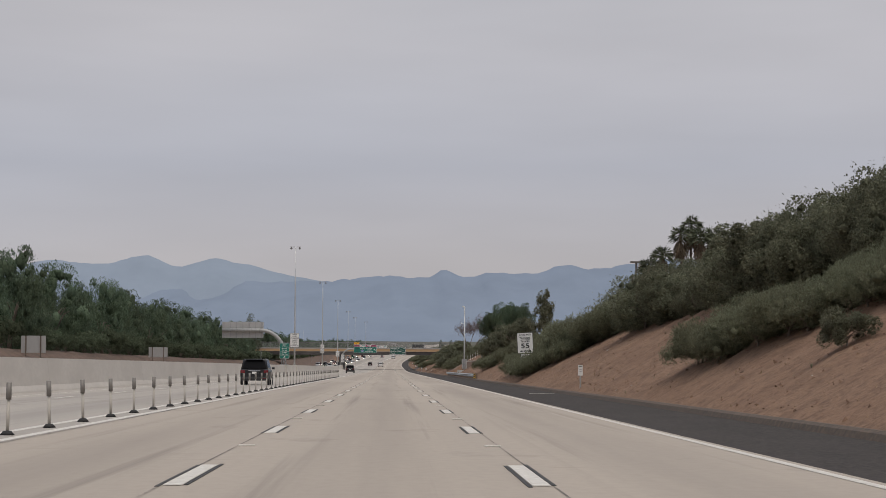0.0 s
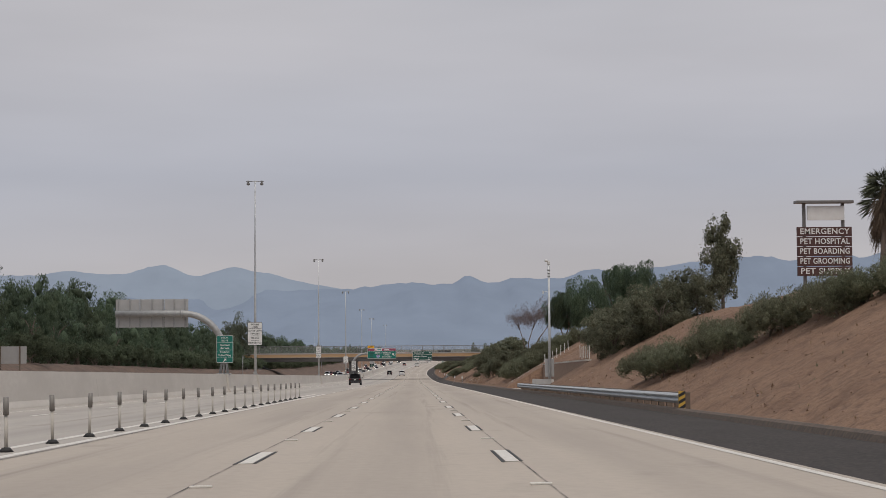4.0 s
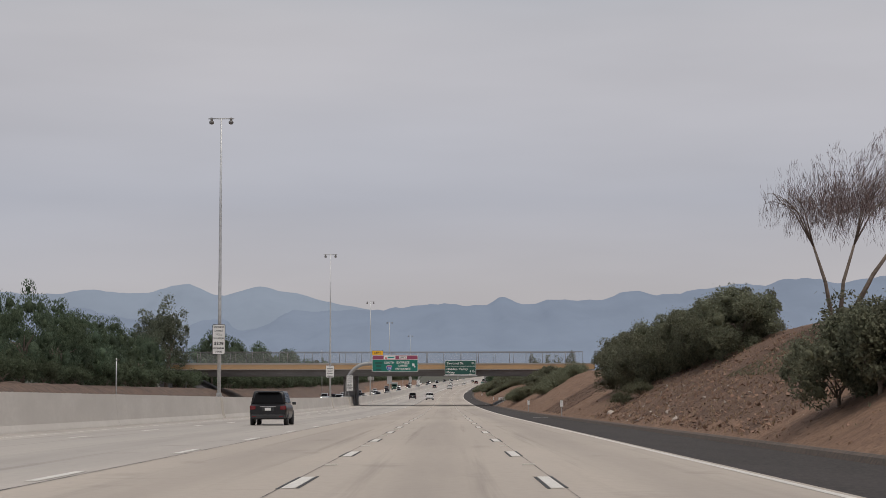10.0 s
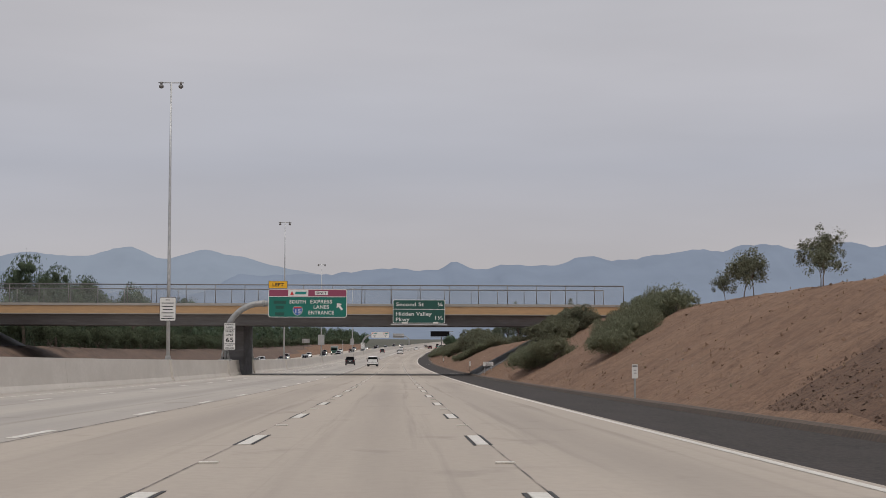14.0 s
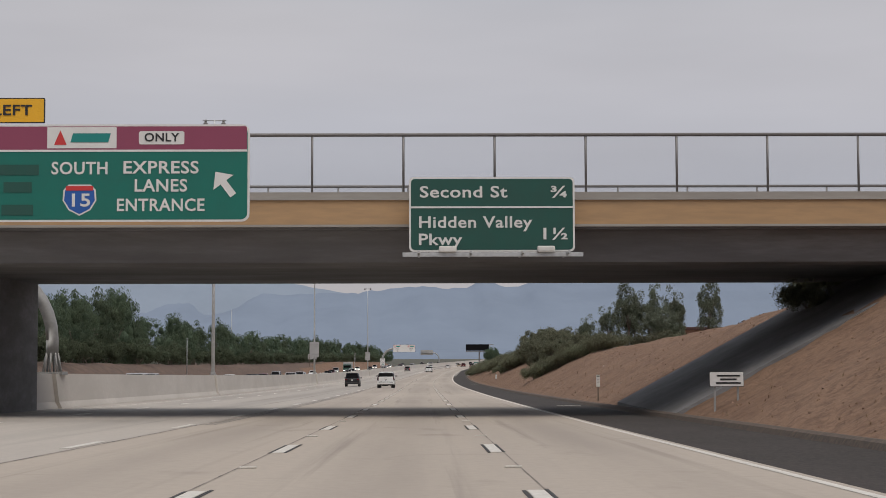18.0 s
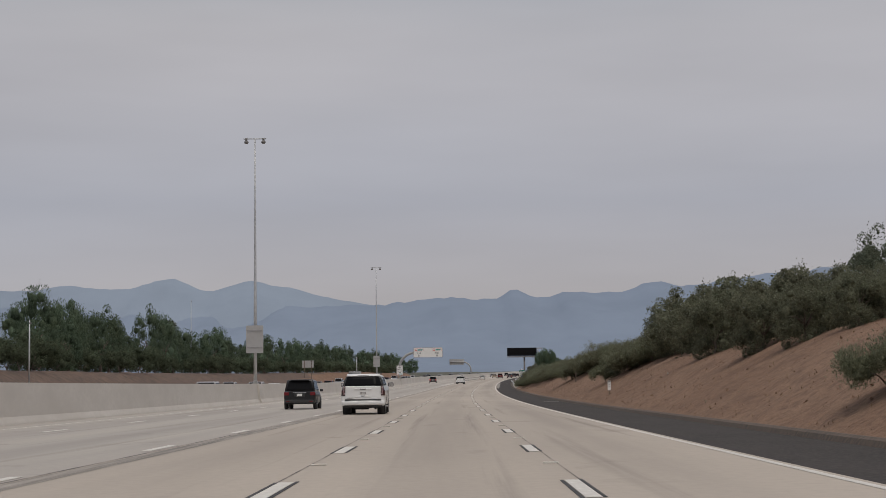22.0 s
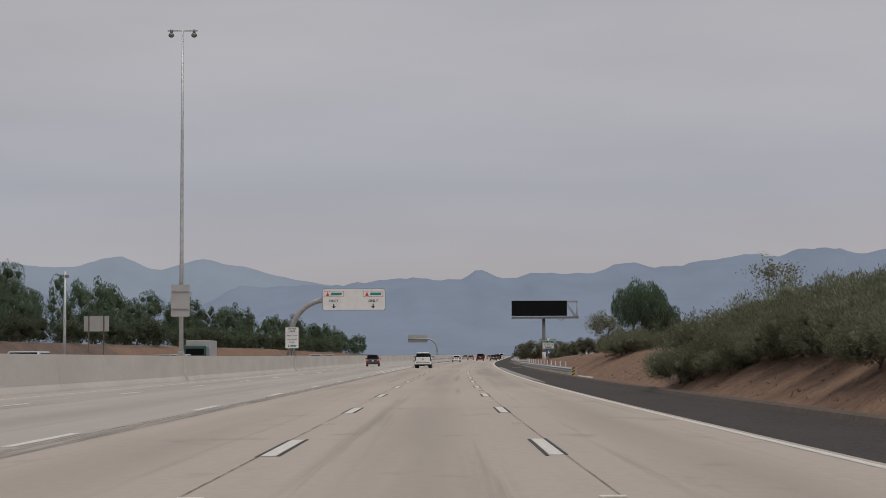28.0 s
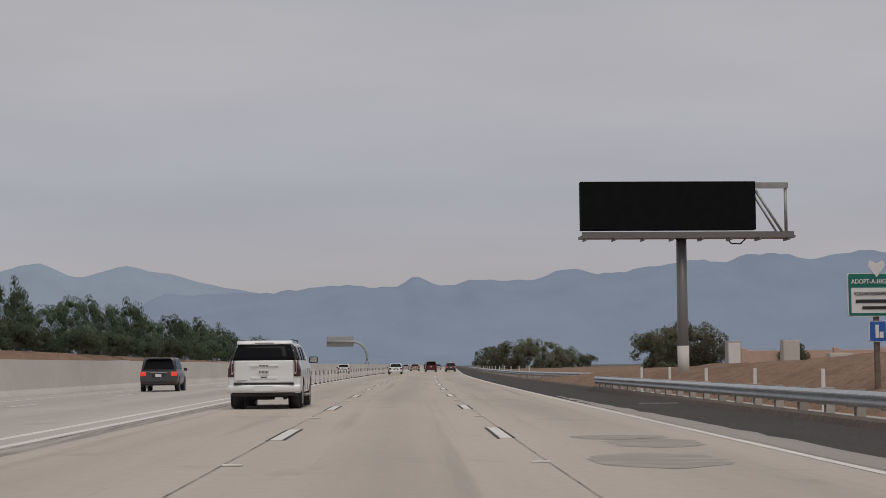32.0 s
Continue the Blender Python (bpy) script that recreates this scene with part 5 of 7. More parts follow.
for txt, z, w in (("LOCAL", 4.77, 0.6), ("EXITS", 4.5, 0.55), ("Second", 4.12, 0.8), ("Street", 3.85, 0.75), ("Hidden", 3.5, 0.78), ("Valley Pkwy", 3.22, 1.15)):
    words(s, txt, 0, z, 0.2, M_SIGNW, -0.02, w)
for z in (4.33, 3.68, 3.06):
    bar(s, 0, z, 1.38, 0.025, M_SIGNW, -0.012)
arrow(s, 0, 2.8, 0.36, M_SIGNW, -0.016, -45)

# express entrance gantry before the overpass
g = gantry(567.8, 1, 5.4, 7.15, "curved grey sign mast reaching over the express lanes")
s = post_sign("road_sign", P(-8.24, 567.2, 0), "large green express lanes entrance sign with purple band")
panel(s, "panel", -3.86, 3.87, 5.76, 8.56, 0, M_SIGNG, M_SIGNW, 0.06, 0.22)
panel(s, "purple_band", -3.78, 3.79, 7.82, 8.5, -0.012, M_SIGNP, None, r=0.05, label="purple toll lane band")
bar(s, 0, 7.8, 7.6, 0.06, M_SIGNW, -0.014)
panel(s, "white_field", -1.92, 0.06, 7.87, 8.48, -0.02, M_SIGNW, None, r=0.02)
logo(s, -0.93, 8.17, 1.8, -0.03)
panel(s, "white_field", 0.7, 2.0, 7.98, 8.36, -0.02, M_SIGNW, None, r=0.06)
words(s, "ONLY", 1.35, 8.17, 0.34, M_SIGNK, -0.03, 1.0)
words(s, "SOUTH", -0.98, 7.28, 0.5, M_SIGNW, -0.02, 1.6)
for txt, z, x, w in (("EXPRESS", 7.3, 1.33, 2.15), ("LANES", 6.78, 1.33, 1.5), ("ENTRANCE", 6.22, 1.33, 2.5)):
    words(s, txt, x, z, 0.5, M_SIGNW, -0.02, w)
arrow(s, 3.15, 6.85, 0.85, M_SIGNW, -0.02, 37)
pts_ = [(-0.44, 0.25), (-0.3, 0.4), (0.3, 0.4), (0.44, 0.25), (0.46, -0.05), (0.3, -0.32), (0, -0.48), (-0.3, -0.32), (-0.46, -0.05)]
for k_, m_, y_ in ((1.0, M_SIGNW, -0.012), (0.9, M_SIGNB, -0.018)):
    bm = bmesh.new()
    bm.faces.new([bm.verts.new((-0.98 + a * k_ * 1.05, y_, 6.42 + b * k_ * 1.02)) for a, b in pts_])
    part("route_shield", bm, m_, s, "blue route shield")
bar(s, -0.98, 6.72, 0.78, 0.13, M_SIGNR, -0.022)
words(s, "15", -0.98, 6.36, 0.52, M_SIGNW, -0.026, 0.52)
for z, w in ((7.25, 1.2), (6.75, 0.8), (6.1, 0.9)):
    bar(s, -2.75, z, w, 0.3, M_SIGNG2, -0.014)
panel(s, "yellow_tab", -3.86, -2.0, 8.6, 9.33, 0, M_SIGNY, M_SIGNK, 0.03, 0.04, "yellow left exit tab")
words(s, "LEFT", -2.93, 8.96, 0.42, M_SIGNK, -0.02, 1.1)
for x in (-2.6, 0.0, 2.6):
    part("support", box(bmesh.new(), x, 0.15, 5.9, 0.12, 0.14, 2.5), M_DULLSTEEL, s)
part("beam", box(bmesh.new(), -0.4, 0.3, 7.0, 7.0, 0.2, 0.2), M_DULLSTEEL, s)
s = post_sign("road_sign", P(-15.85, 567.0, 0), "white express lanes speed limit sign on the gantry foot")
panel(s, "panel", -0.56, 0.56, 4.6, 5.2, 0, M_SIGNW, M_SIGNK, 0.025, 0.06)
panel(s, "panel", -0.56, 0.56, 3.14, 4.58, 0, M_SIGNW, M_SIGNK, 0.025, 0.06)
panel(s, "panel", -0.56, 0.56, 2.55, 3.12, 0, M_SIGNW, M_SIGNK, 0.025, 0.06)
for txt, z, sz, w in (("EXPRESS", 5.04, 0.2, 0.85), ("LANES", 4.76, 0.2, 0.65), ("SPEED", 4.35, 0.26, 0.85), ("LIMIT", 4.02, 0.26, 0.75), ("65", 3.5, 0.6, 0.75), ("RADAR", 2.97, 0.18, 0.6), ("ENFORCED", 2.72, 0.18, 0.9)):
    words(s, txt, 0, z, sz, M_SIGNK, -0.02, w)

gantry(596.0, -1, 9.0, 6.6, "curved grey sign mast just past the overpass")

# guide sign on the overpass
s = post_sign("road_sign", P(2.82, 573.3, 0.05), "dark green exit distance sign hung on the overpass")
panel(s, "panel", -2.6, 2.6, 5.3, 7.72, 0, M_SIGNG2, M_SIGNW, 0.06, 0.15)
bar(s, 0, 6.74, 5.1, 0.06, M_SIGNW, -0.014)
for txt, x, z, w in (("Second St", -0.90, 7.22, 2.75), ("\u00be", 2.12, 7.22, 0.5), ("Hidden Valley", -0.54, 6.24, 3.55), ("Pkwy", -1.64, 5.68, 1.36), ("1\u00bd", 1.96, 5.86, 0.76)):
    words(s, txt, x, z, 0.52, M_SIGNW, -0.02, w)
for x in (-2.3, -0.7, 0.9, 2.3):
    part("catwalk_bracket", box(bmesh.new(), x, -0.3, 5.16, 0.06, 2.4, 0.08), M_STEEL, s)
part("catwalk_rail", box(bmesh.new(), 0, -0.6, 5.1, 5.6, 0.08, 0.14, 0.01), M_STEEL, s, "galvanised lamp rail")
s.scale = (1.03, 1.0, 1.0)
for x in (-1.4, 1.65):
    part("sign_lamp", box(bmesh.new(), x, -0.6, 5.24, 0.55, 0.3, 0.2, 0.05), M_PLASTIC, s, "white box lamp")

# toll gantry near the end
g = gantry(1007.0, 1, 4.2, 7.3, "curved grey sign mast reaching over the toll lanes")
s = post_sign("road_sign", P(-9.88, 1006.3, 0), "wide white toll lane sign with two down arrows")
panel(s, "panel", -3.23, 3.23, 6.2, 8.4, 0, M_SIGNW, M_SIGNK, 0.03, 0.2)
for x in (-2.05, 1.98):
    panel(s, "logo_field", x - 1.02, x + 1.02, 7.58, 8.16, -0.012, M_SIGNW, M_SIGNR, 0.03, 0.05)
    logo(s, x, 7.87, 1.85, -0.026)
    words(s, "ONLY", x, 7.15, 0.36, M_SIGNK, -0.02, 1.0)
    arrow(s, x, 6.62, 0.5, M_SIGNK, -0.016, 180)
for x in (-2.2, 0.0, 2.2, 3.1):
    part("support", box(bmesh.new(), x, 0.2, 6.5, 0.14, 0.2, 1.6), M_DULLSTEEL, s)
part("beam", box(bmesh.new(), -0.2, 0.3, 7.1, 6.6, 0.25, 0.4), M_DULLSTEEL, s)
s = post_sign("road_sign", P(-16.2, 1006.2, 0), "white carpool discount sign on the gantry foot")
panel(s, "panel", -0.7, 0.7, 2.3, 4.5, 0, M_SIGNW, M_SIGNK, 0.03, 0.06)
for txt, z, w in (("EXPRESS", 4.32, 0.85), ("LANES", 4.08, 0.65), ("HOV 3+", 3.62, 1.0), ("DISCOUNT", 3.22, 1.05), ("WITH", 2.92, 0.5)):
    words(s, txt, 0, z, 0.2, M_SIGNK, -0.02, w)
bar(s, 0, 3.9, 1.35, 0.02, M_SIGNK, -0.012)
logo(s, 0, 2.58, 1.0, -0.014)

# truck speed sign on the bank
s = post_sign("road_sign", P(10.34, 122.0, 0), "white truck speed limit sign on a post in the shrubs")
panel(s, "panel", -0.58, 0.58, 2.3, 3.8, 0, M_SIGNW, M_SIGNK, 0.022, 0.08)
for txt, z, sz, w in (("AUTOS WITH", 3.63, 0.17, 0.9), ("TRAILERS", 3.4, 0.17, 0.8), ("TRUCKS", 3.16, 0.17, 0.65), ("55", 2.82, 0.48, 0.62), ("MAXIMUM", 2.44, 0.17, 0.78)):
    words(s, txt, 0, z, sz, M_SIGNK, -0.02, w)
bar(s, 0, 3.28, 0.72, 0.02, M_SIGNK, -0.012)
panel(s, "lower_panel", -0.4, 0.4, 1.68, 2.24, 0, M_SIGNW, M_SIGNK, 0.018, 0.06)
words(s, "RADAR", 0, 2.08, 0.17, M_SIGNK, -0.02, 0.5)
words(s, "ENFORCED", 0, 1.84, 0.17, M_SIGNK, -0.02, 0.68)
part("post", box(bmesh.new(), 0, 0.1, 0.2, 0.14, 0.09, 3.4, 0.01), M_WOOD, s, "timber post")
s.rotation_euler = (0, radians(-3.0), 0)

# markers and paddles along the bank
def paddle(x, y, w, h, top, label, dark=False):
    z0 = terrain(x, y)
    t = thing("marker_post", P(x, y, z0), label, "marker post", "roadside markers")
    part("post", box(bmesh.new(), 0, 0.03, -0.2, 0.07, 0.05, top - z0 + 0.15, 0.008), M_WOOD if dark else M_DULLSTEEL, t)
    ob = panel(t, "plate", -w * 0.42, w * 0.42, top - z0 - h, top - z0, -0.01, M_SIGNW, r=0.03)
    bar(t, 0, top - z0 - h * 0.12, w * 0.7, h * 0.1, M_GREY_BAND, -0.016)
    bar(t, 0, top - z0 - h * 0.42, w * 0.4, h * 0.07, M_SIGNBACK, -0.016)
    bar(t, 0, top - z0 - h * 0.62, w * 0.4, h * 0.07, M_SIGNBACK, -0.016)
    return t


for x, y, w, h, top in ((9.31, 78.7, 0.26, 0.5, 1.35), (9.15, 413.6, 0.27, 0.5, 1.3), (9.0, 461.8, 0.25, 0.5, 1.3), (10.1, 740.9, 0.24, 0.6, 1.5), (9.4, 604.0, 0.22, 0.6, 1.45)):
    paddle(x, y, w, h, top, "white paddle marker on a short post at the slope foot", y > 600)
t = thing("marker_post", P(11.5, 792.0, terrain(11.5, 792) - 0.25), "bare brown timber stake on the dirt slope", "marker post", "roadside markers")
part("post", box(bmesh.new(), 0, 0, -0.2, 0.1, 0.08, 1.35, 0.01), M_WOOD, t)
s = post_sign("road_sign", P(9.75, 570.0, 0), "small white overpass name plate at the slope")
panel(s, "panel", -0.52, 0.52, 1.0, 1.45, 0, M_SIGNW, M_SIGNK, 0.012, 0.03)
for z, w in ((1.33, 0.7), (1.22, 0.5), (1.11, 0.75)):
    bar(s, 0.05, z, w, 0.05, M_SIGNK, -0.012)
for x in (-0.35, 0.35):
    part("post", box(bmesh.new(), x, 0.08, 0.2, 0.06, 0.05, 0.95), M_DULLSTEEL, s)

# flexible channel posts in the buffer
bm = rod(bmesh.new(), (0, 0, 0.04), (0, 0, 0.60), 0.030, seg=8)
tube_me = bpy.data.meshes.new("tube")
bm.to_mesh(tube_me)
bm.free()
tube_me.materials.append(M_POSTTUBE)
bm = rod(bmesh.new(), (0, 0, 0.60), (0, 0, 0.89), 0.048, 0.046, seg=8)
band_me = bpy.data.meshes.new("band")
bm.to_mesh(band_me)
bm.free()
band_me.materials.append(M_POSTBAND)
bm = rod(bmesh.new(), (0, 0, 0), (0, 0, 0.07), 0.13, 0.07, seg=10)
foot_me = bpy.data.meshes.new("foot")
bm.to_mesh(foot_me)
bm.free()
foot_me.materials.append(M_RUBBER)


def channel_post(y):
    t = thing("channel_post", P(-6.18, y, 0.004), "white flexible lane post with grey band and black foot", "bollard", "lane divider posts")
    t.rotation_euler = (R.uniform(-0.02, 0.02), R.uniform(-0.03, 0.03), 0)
    for n, m in (("tube", tube_me), ("band", band_me), ("foot", foot_me)):
        part(n, m, None, t)


for k in range(66):
    channel_post(-17.0 + 3.5 * k)
for k in range(52):
    channel_post(1068.0 + 4.6 * k)


# guard rails
M_ENDY = material("faded_yellow_sheet", (0.58, 0.36, 0.06), 0.6)

def rail(path, label, spacing, x_back=0.16, end=True, top=0.62, wood=M_WOOD):
    """A W-beam along the places (x, y) on posts with blocks."""
    t = thing("guard_rail", P(*path[0]), label, "guard rail", "guard rails")
    o = t.matrix_world.translation
    pts = [P(x, y) for x, y in path]
    prof = [(0.0, top - 0.31), (-0.07, top - 0.24), (-0.07, top - 0.21), (0.0, top - 0.155), (-0.07, top - 0.10), (-0.07, top - 0.07), (0.0, top), (0.015, top), (0.015, top - 0.31)]
    verts, faces, n = [], [], len(prof)
    for i, p in enumerate(pts):
        d = (pts[min(i + 1, len(pts) - 1)] - pts[max(0, i - 1)]).normalized()
        side = Vector((d.y, -d.x, 0)).normalized()
        for a, z in prof:
            verts.append(p + side * a + Vector((0, 0, z)) - o)
    for i in range(len(pts) - 1):
        for k in range(n):
            a, b = i * n + k, i * n + (k + 1) % n
            faces.append((a, b, b + n, a + n))
    faces += [tuple(range(n)), tuple(range((len(pts) - 1) * n, len(pts) * n))]
    me = mesh_from("beam", verts, faces, M_STEEL)
    bm = bmesh.new()
    bm.from_mesh(me)
    bmesh.ops.recalc_face_normals(bm, faces=bm.faces)
    bm.to_mesh(me)
    bm.free()
    part("beam", me, None, t, "galvanised corrugated steel beam")
    bm = box(bmesh.new(), 0, 0, -0.3, 0.19, 0.19, 0.3 + top + 0.02, 0.012)
    pm = bpy.data.meshes.new("post")
    bm.to_mesh(pm)
    bm.free()
    pm.materials.append(wood)
    bm = box(bmesh.new(), 0, 0, top - 0.34, 0.15, 0.15, 0.36, 0.01)
    km = bpy.data.meshes.new("block")
    bm.to_mesh(km)
    bm.free()
    km.materials.append(wood)
    acc = 0.3
    for a, b in zip(pts, pts[1:]):
        d = b - a
        side = Vector((d.y, -d.x, 0)).normalized()
        while acc < d.length:
            p = a + d * (acc / d.length)
            ob = part("post", pm, None, t)
            ob.location = p + side * 0.27 - o
            ob = part("block", km, None, t)
            ob.location = p + side * 0.095 - o
            acc += spacing
        acc -= d.length
    if end:
        bm = plate(bmesh.new(), -0.09, 0.11, 0.0, 0.66, 0, 0.05, 0.03)
        bmesh.ops.recalc_face_normals(bm, faces=bm.faces)
        ob = part("end_marker", bm, M_ENDY, t, "yellow end marker with black stripes")
        ob.location = (0.05, -0.1, 0.02)
        for k in range(3):
            bm = bmesh.new()
            z = 0.06 + 0.2 * k
            bm.faces.new([bm.verts.new(v) for v in ((-0.095, -0.006, z), (0.115, -0.006, z + 0.12), (0.115, -0.006, z + 0.22), (-0.095, -0.006, z + 0.10))])
            part("stripe", bm, M_SIGNK, ob)
    return t


rail([(8.5, y) for y in np.linspace(163.4, 242.0, 27)], "galvanised steel guard rail on brown timber posts", 1.75)
rail([(8.95 - 0.5 * max(0, (y - 1010) / 54), y) for y in np.linspace(951.0, 1064.0, 30)], "galvanised steel guard rail beside the shoulder near the message board", 2.3, wood=M_GREYWOOD)
rail([(17.6, 1066), (15.5, 1074), (13.2, 1084), (11.2, 1096), (9.8, 1112), (9.1, 1128)] + [(8.9, y) for y in np.linspace(1142, 1480, 50)], "galvanised guard rail curving in beyond the message board", 2.3, end=False, wood=M_GREYWOOD)
bm = box(bmesh.new(), 0, 0, -0.1, 0.09, 0.05, 1.12, 0.01)
delin_me = bpy.data.meshes.new("post")
bm.to_mesh(delin_me)
bm.free()
delin_me.materials.append(M_PLASTIC)
for k in range(24):
    y = 968.0 + 7.4 * k if k < 13 else 1128 + (k - 13) * 16.0
    x = 9.55 if k < 13 else 9.6
    t = thing("delineator", P(x, y, 0.0), "white plastic post behind the guard rail", "marker post", "delineator posts")
    part("post", delin_me, None, t)

# retaining wall, low barrier, fence stakes
w_ = new("wall_retaining", sweep("wall_retaining", [(12.62, -0.2), (12.9, -0.2), (12.9, 2.2), (12.62, 2.2)], 230.1, 269.9, M_EARTHWALL, 6))
tagged(w_, "earth-coloured retaining wall set in the bank", "wall", kind="structure")
w_ = new("wall_coping", sweep("wall_coping", [(12.56, 2.2), (12.96, 2.2), (12.96, 2.3), (12.56, 2.3)], 230.0, 270.0, M_BARRIER, 6))
tagged(w_, "thin concrete coping along the retaining wall", "wall coping", kind="structure")
ob = new("roadside_barrier", sweep("roadside_barrier", [(10.35, 0.0), (10.5, 0.3), (10.6, 0.92), (10.78, 0.92), (10.86, 0.3), (11.0, 0.0)], 236.0, 255.5, M_BARRIER, 6))
tagged(ob, "short weathered concrete barrier below the retaining wall", "barrier")
stakes = [(13.45 + 0.07 * k, 236.0 + 2.1 * k) for k in range(6)] + [(12.95 + 0.42 * k, 271.6 + 0.5 * k) for k in range(7)]
for x, y in stakes:
    t = thing("fence_post", P(x, y, terrain(x, y)), "pale thin fence stake above the wall", "fence post", "fence stakes")
    bm = box(bmesh.new(), 0, 0, -0.3, 0.06, 0.06, 1.25, 0.01)
    ob = part("stake", bm, M_PLASTIC, t)
    ob.rotation_euler = (0, R.uniform(-0.06, 0.06), 0)

# traffic camera pole
t = thing("camera_pole", P(11.1, 243.4, 0.0), "tall grey traffic camera pole behind the guard rail", "pole")
part("pole", tube(bmesh.new(), [(0, 0, -0.2), (0, 0, 4), (0, 0, 9.9)], [0.12, 0.1, 0.075], 10), M_STEEL, t)
part("cabinet", box(bmesh.new(), 0, 0.24, 1.1, 0.72, 0.25, 1.4, 0.03), M_SIGNBACK, t, "grey equipment cabinet behind the pole")
bm = bmesh.new()
for z in (8.9, 9.15, 9.4):
    rod(bm, (0, 0, z), (0, 0, z + 0.09), 0.105, seg=10)
part("collar", bm, M_DULLSTEEL, t)
bm = box(bmesh.new(), 0, 0, 9.85, 0.2, 0.2, 0.3, 0.06)
rod(bm, (-0.05, 0, 10.15), (-0.3, -0.05, 10.2), 0.09, 0.1, seg=10)
part("camera_head", bm, M_PLASTIC, t, "white camera housing")
bm = bmesh.new()
tube(bm, [(0, 0, 7.7), (-0.25, 0, 7.75), (-0.42, 0, 7.72)], 0.02, 6)
box(bm, -0.45, 0, 7.6, 0.1, 0.04, 0.22)
part("antenna", bm, M_PLASTIC, t)

# message board
t = thing("message_board", P(11.83, 1060, 0.0), "large blank black electronic message board on one steel pole", "message board")
part("pole", tube(bmesh.new(), [(0, 0.3, -0.2), (0, 0.3, 3), (0, 0.3, 6.5)], [0.24, 0.23, 0.22], 14), M_GREY_BAND, t, "dark steel pole")
part("pole_wrap", rod(bmesh.new(), (0, 0.3, 0.4), (0, 0.3, 1.9), 0.25, seg=14), M_BARRIER, t, "pale weathered foot of the pole")
part("board", box(bmesh.new(), -0.62, 0, 6.78, 7.44, 0.55, 2.05, 0.02), M_SCREEN, t, "blank black screen")
bm = bmesh.new()
box(bm, 0.15, -0.1, 6.42, 9.1, 0.9, 0.1)
box(bm, 0.15, -0.5, 6.5, 9.0, 0.06, 0.18)
for x in np.linspace(-4.2, 4.4, 8):
    box(bm, float(x), -0.2, 6.32, 0.06, 1.0, 0.12)
part("catwalk", bm, M_GREY_BAND, t, "steel maintenance catwalk")
bm = bmesh.new()
box(bm, 3.85, 0.2, 8.58, 1.5, 0.2, 0.24)
rod(bm, (4.5, 0.2, 6.55), (4.5, 0.2, 8.7), 0.07, seg=6)
rod(bm, (3.2, 0.2, 8.5), (4.4, 0.2, 6.6), 0.06, seg=6)
rod(bm, (3.12, 0.2, 8.3), (4.15, 0.2, 6.6), 0.05, seg=6)
part("truss", bm, M_DULLSTEEL, t, "open steel end frame")
bm = bmesh.new()
tube(bm, [(1.9, 0.1, 6.45), (2.1, 0.1, 6.22), (2.5, 0.1, 6.2), (2.75, 0.1, 6.45)], 0.03, 6)
part("cable", bm, M_RUBBER, t)

# adopt-a-highway sign
s = post_sign("road_sign", P(11.05, 1028, 0), "green and white adopt-a-highway sign on a post")
panel(s, "panel", -0.68, 0.68, 2.2, 3.2, 0, M_SIGNG, M_SIGNW, 0.02, 0.05)
words(s, "ADOPT-A-HIGHWAY", 0, 3.0, 0.15, M_SIGNW, -0.02, 1.2)
panel(s, "white_field", -0.6, 0.6, 2.28, 2.86, -0.012, M_SIGNW, None, r=0.02)
words(s, "VOLUNTEERS/SPONSORS", 0, 2.72, 0.11, M_SIGNK, -0.022, 1.08)
bar(s, 0, 2.55, 1.0, 0.08, M_SIGNK, -0.018)
bar(s, 0, 2.4, 0.7, 0.07, M_SIGNK, -0.018)
bm = bmesh.new()
bm.faces.new([bm.verts.new((a, -0.02, 3.32 + b)) for a, b in ((0, -0.22), (0.2, 0.05), (0.16, 0.18), (0, 0.1), (-0.16, 0.18), (-0.2, 0.05))])
part("emblem", bm, M_SIGNW, s, "white heart emblem")
panel(s, "lower_panel", -0.2, 0.2, 1.62, 2.1, 0, M_SIGNB, M_SIGNW, 0.015, 0.03)
bar(s, -0.02, 1.86, 0.08, 0.3, M_SIGNW, -0.014)
bar(s, 0.08, 1.78, 0.09, 0.14, M_SIGNW, -0.014)
for x in (-0.12,):
    part("post", box(bmesh.new(), x + 0.12, 0.1, -0.2, 0.12, 0.1, 3.3, 0.01), M_WOOD, s)

# pole sign of the animal hospital and palms behind the bank
t = thing("pole_sign", P(46.9, 300, terrain(46.9, 300)), "tall brown pole sign with white lettering rows", "pole sign")
zz = 12.0 - terrain(44, 300)
M_BROWN = material("brown_sign", (0.075, 0.032, 0.028), 0.6)
for k, txt in enumerate(("PET SUPPLY", "PET GROOMING", "PET BOARDING", "PET HOSPITAL", "EMERGENCY")):
    z = zz + 0.1 + 1.12 * k
    part("board", box(bmesh.new(), 0, 0, z, 6.2, 0.35, 1.04, 0.02), M_BROWN, t)
    words(t, txt, 0, z + 0.52, 0.9, M_SIGNW, -0.2, 5.6)
part("upper_board", box(bmesh.new(), 0.2, 0, zz + 6.4, 4.2, 0.35, 1.6, 0.02), M_SIGNW, t)
part("roof", box(bmesh.new(), 0, 0, zz + 8.3, 6.6, 1.2, 0.3, 0.05), M_GREY_BAND, t)
for x in (-2.2, 2.2):
    part("pole", box(bmesh.new(), x, 0.3, -0.5, 0.35, 0.3, zz + 8.8), M_GREY_BAND, t)


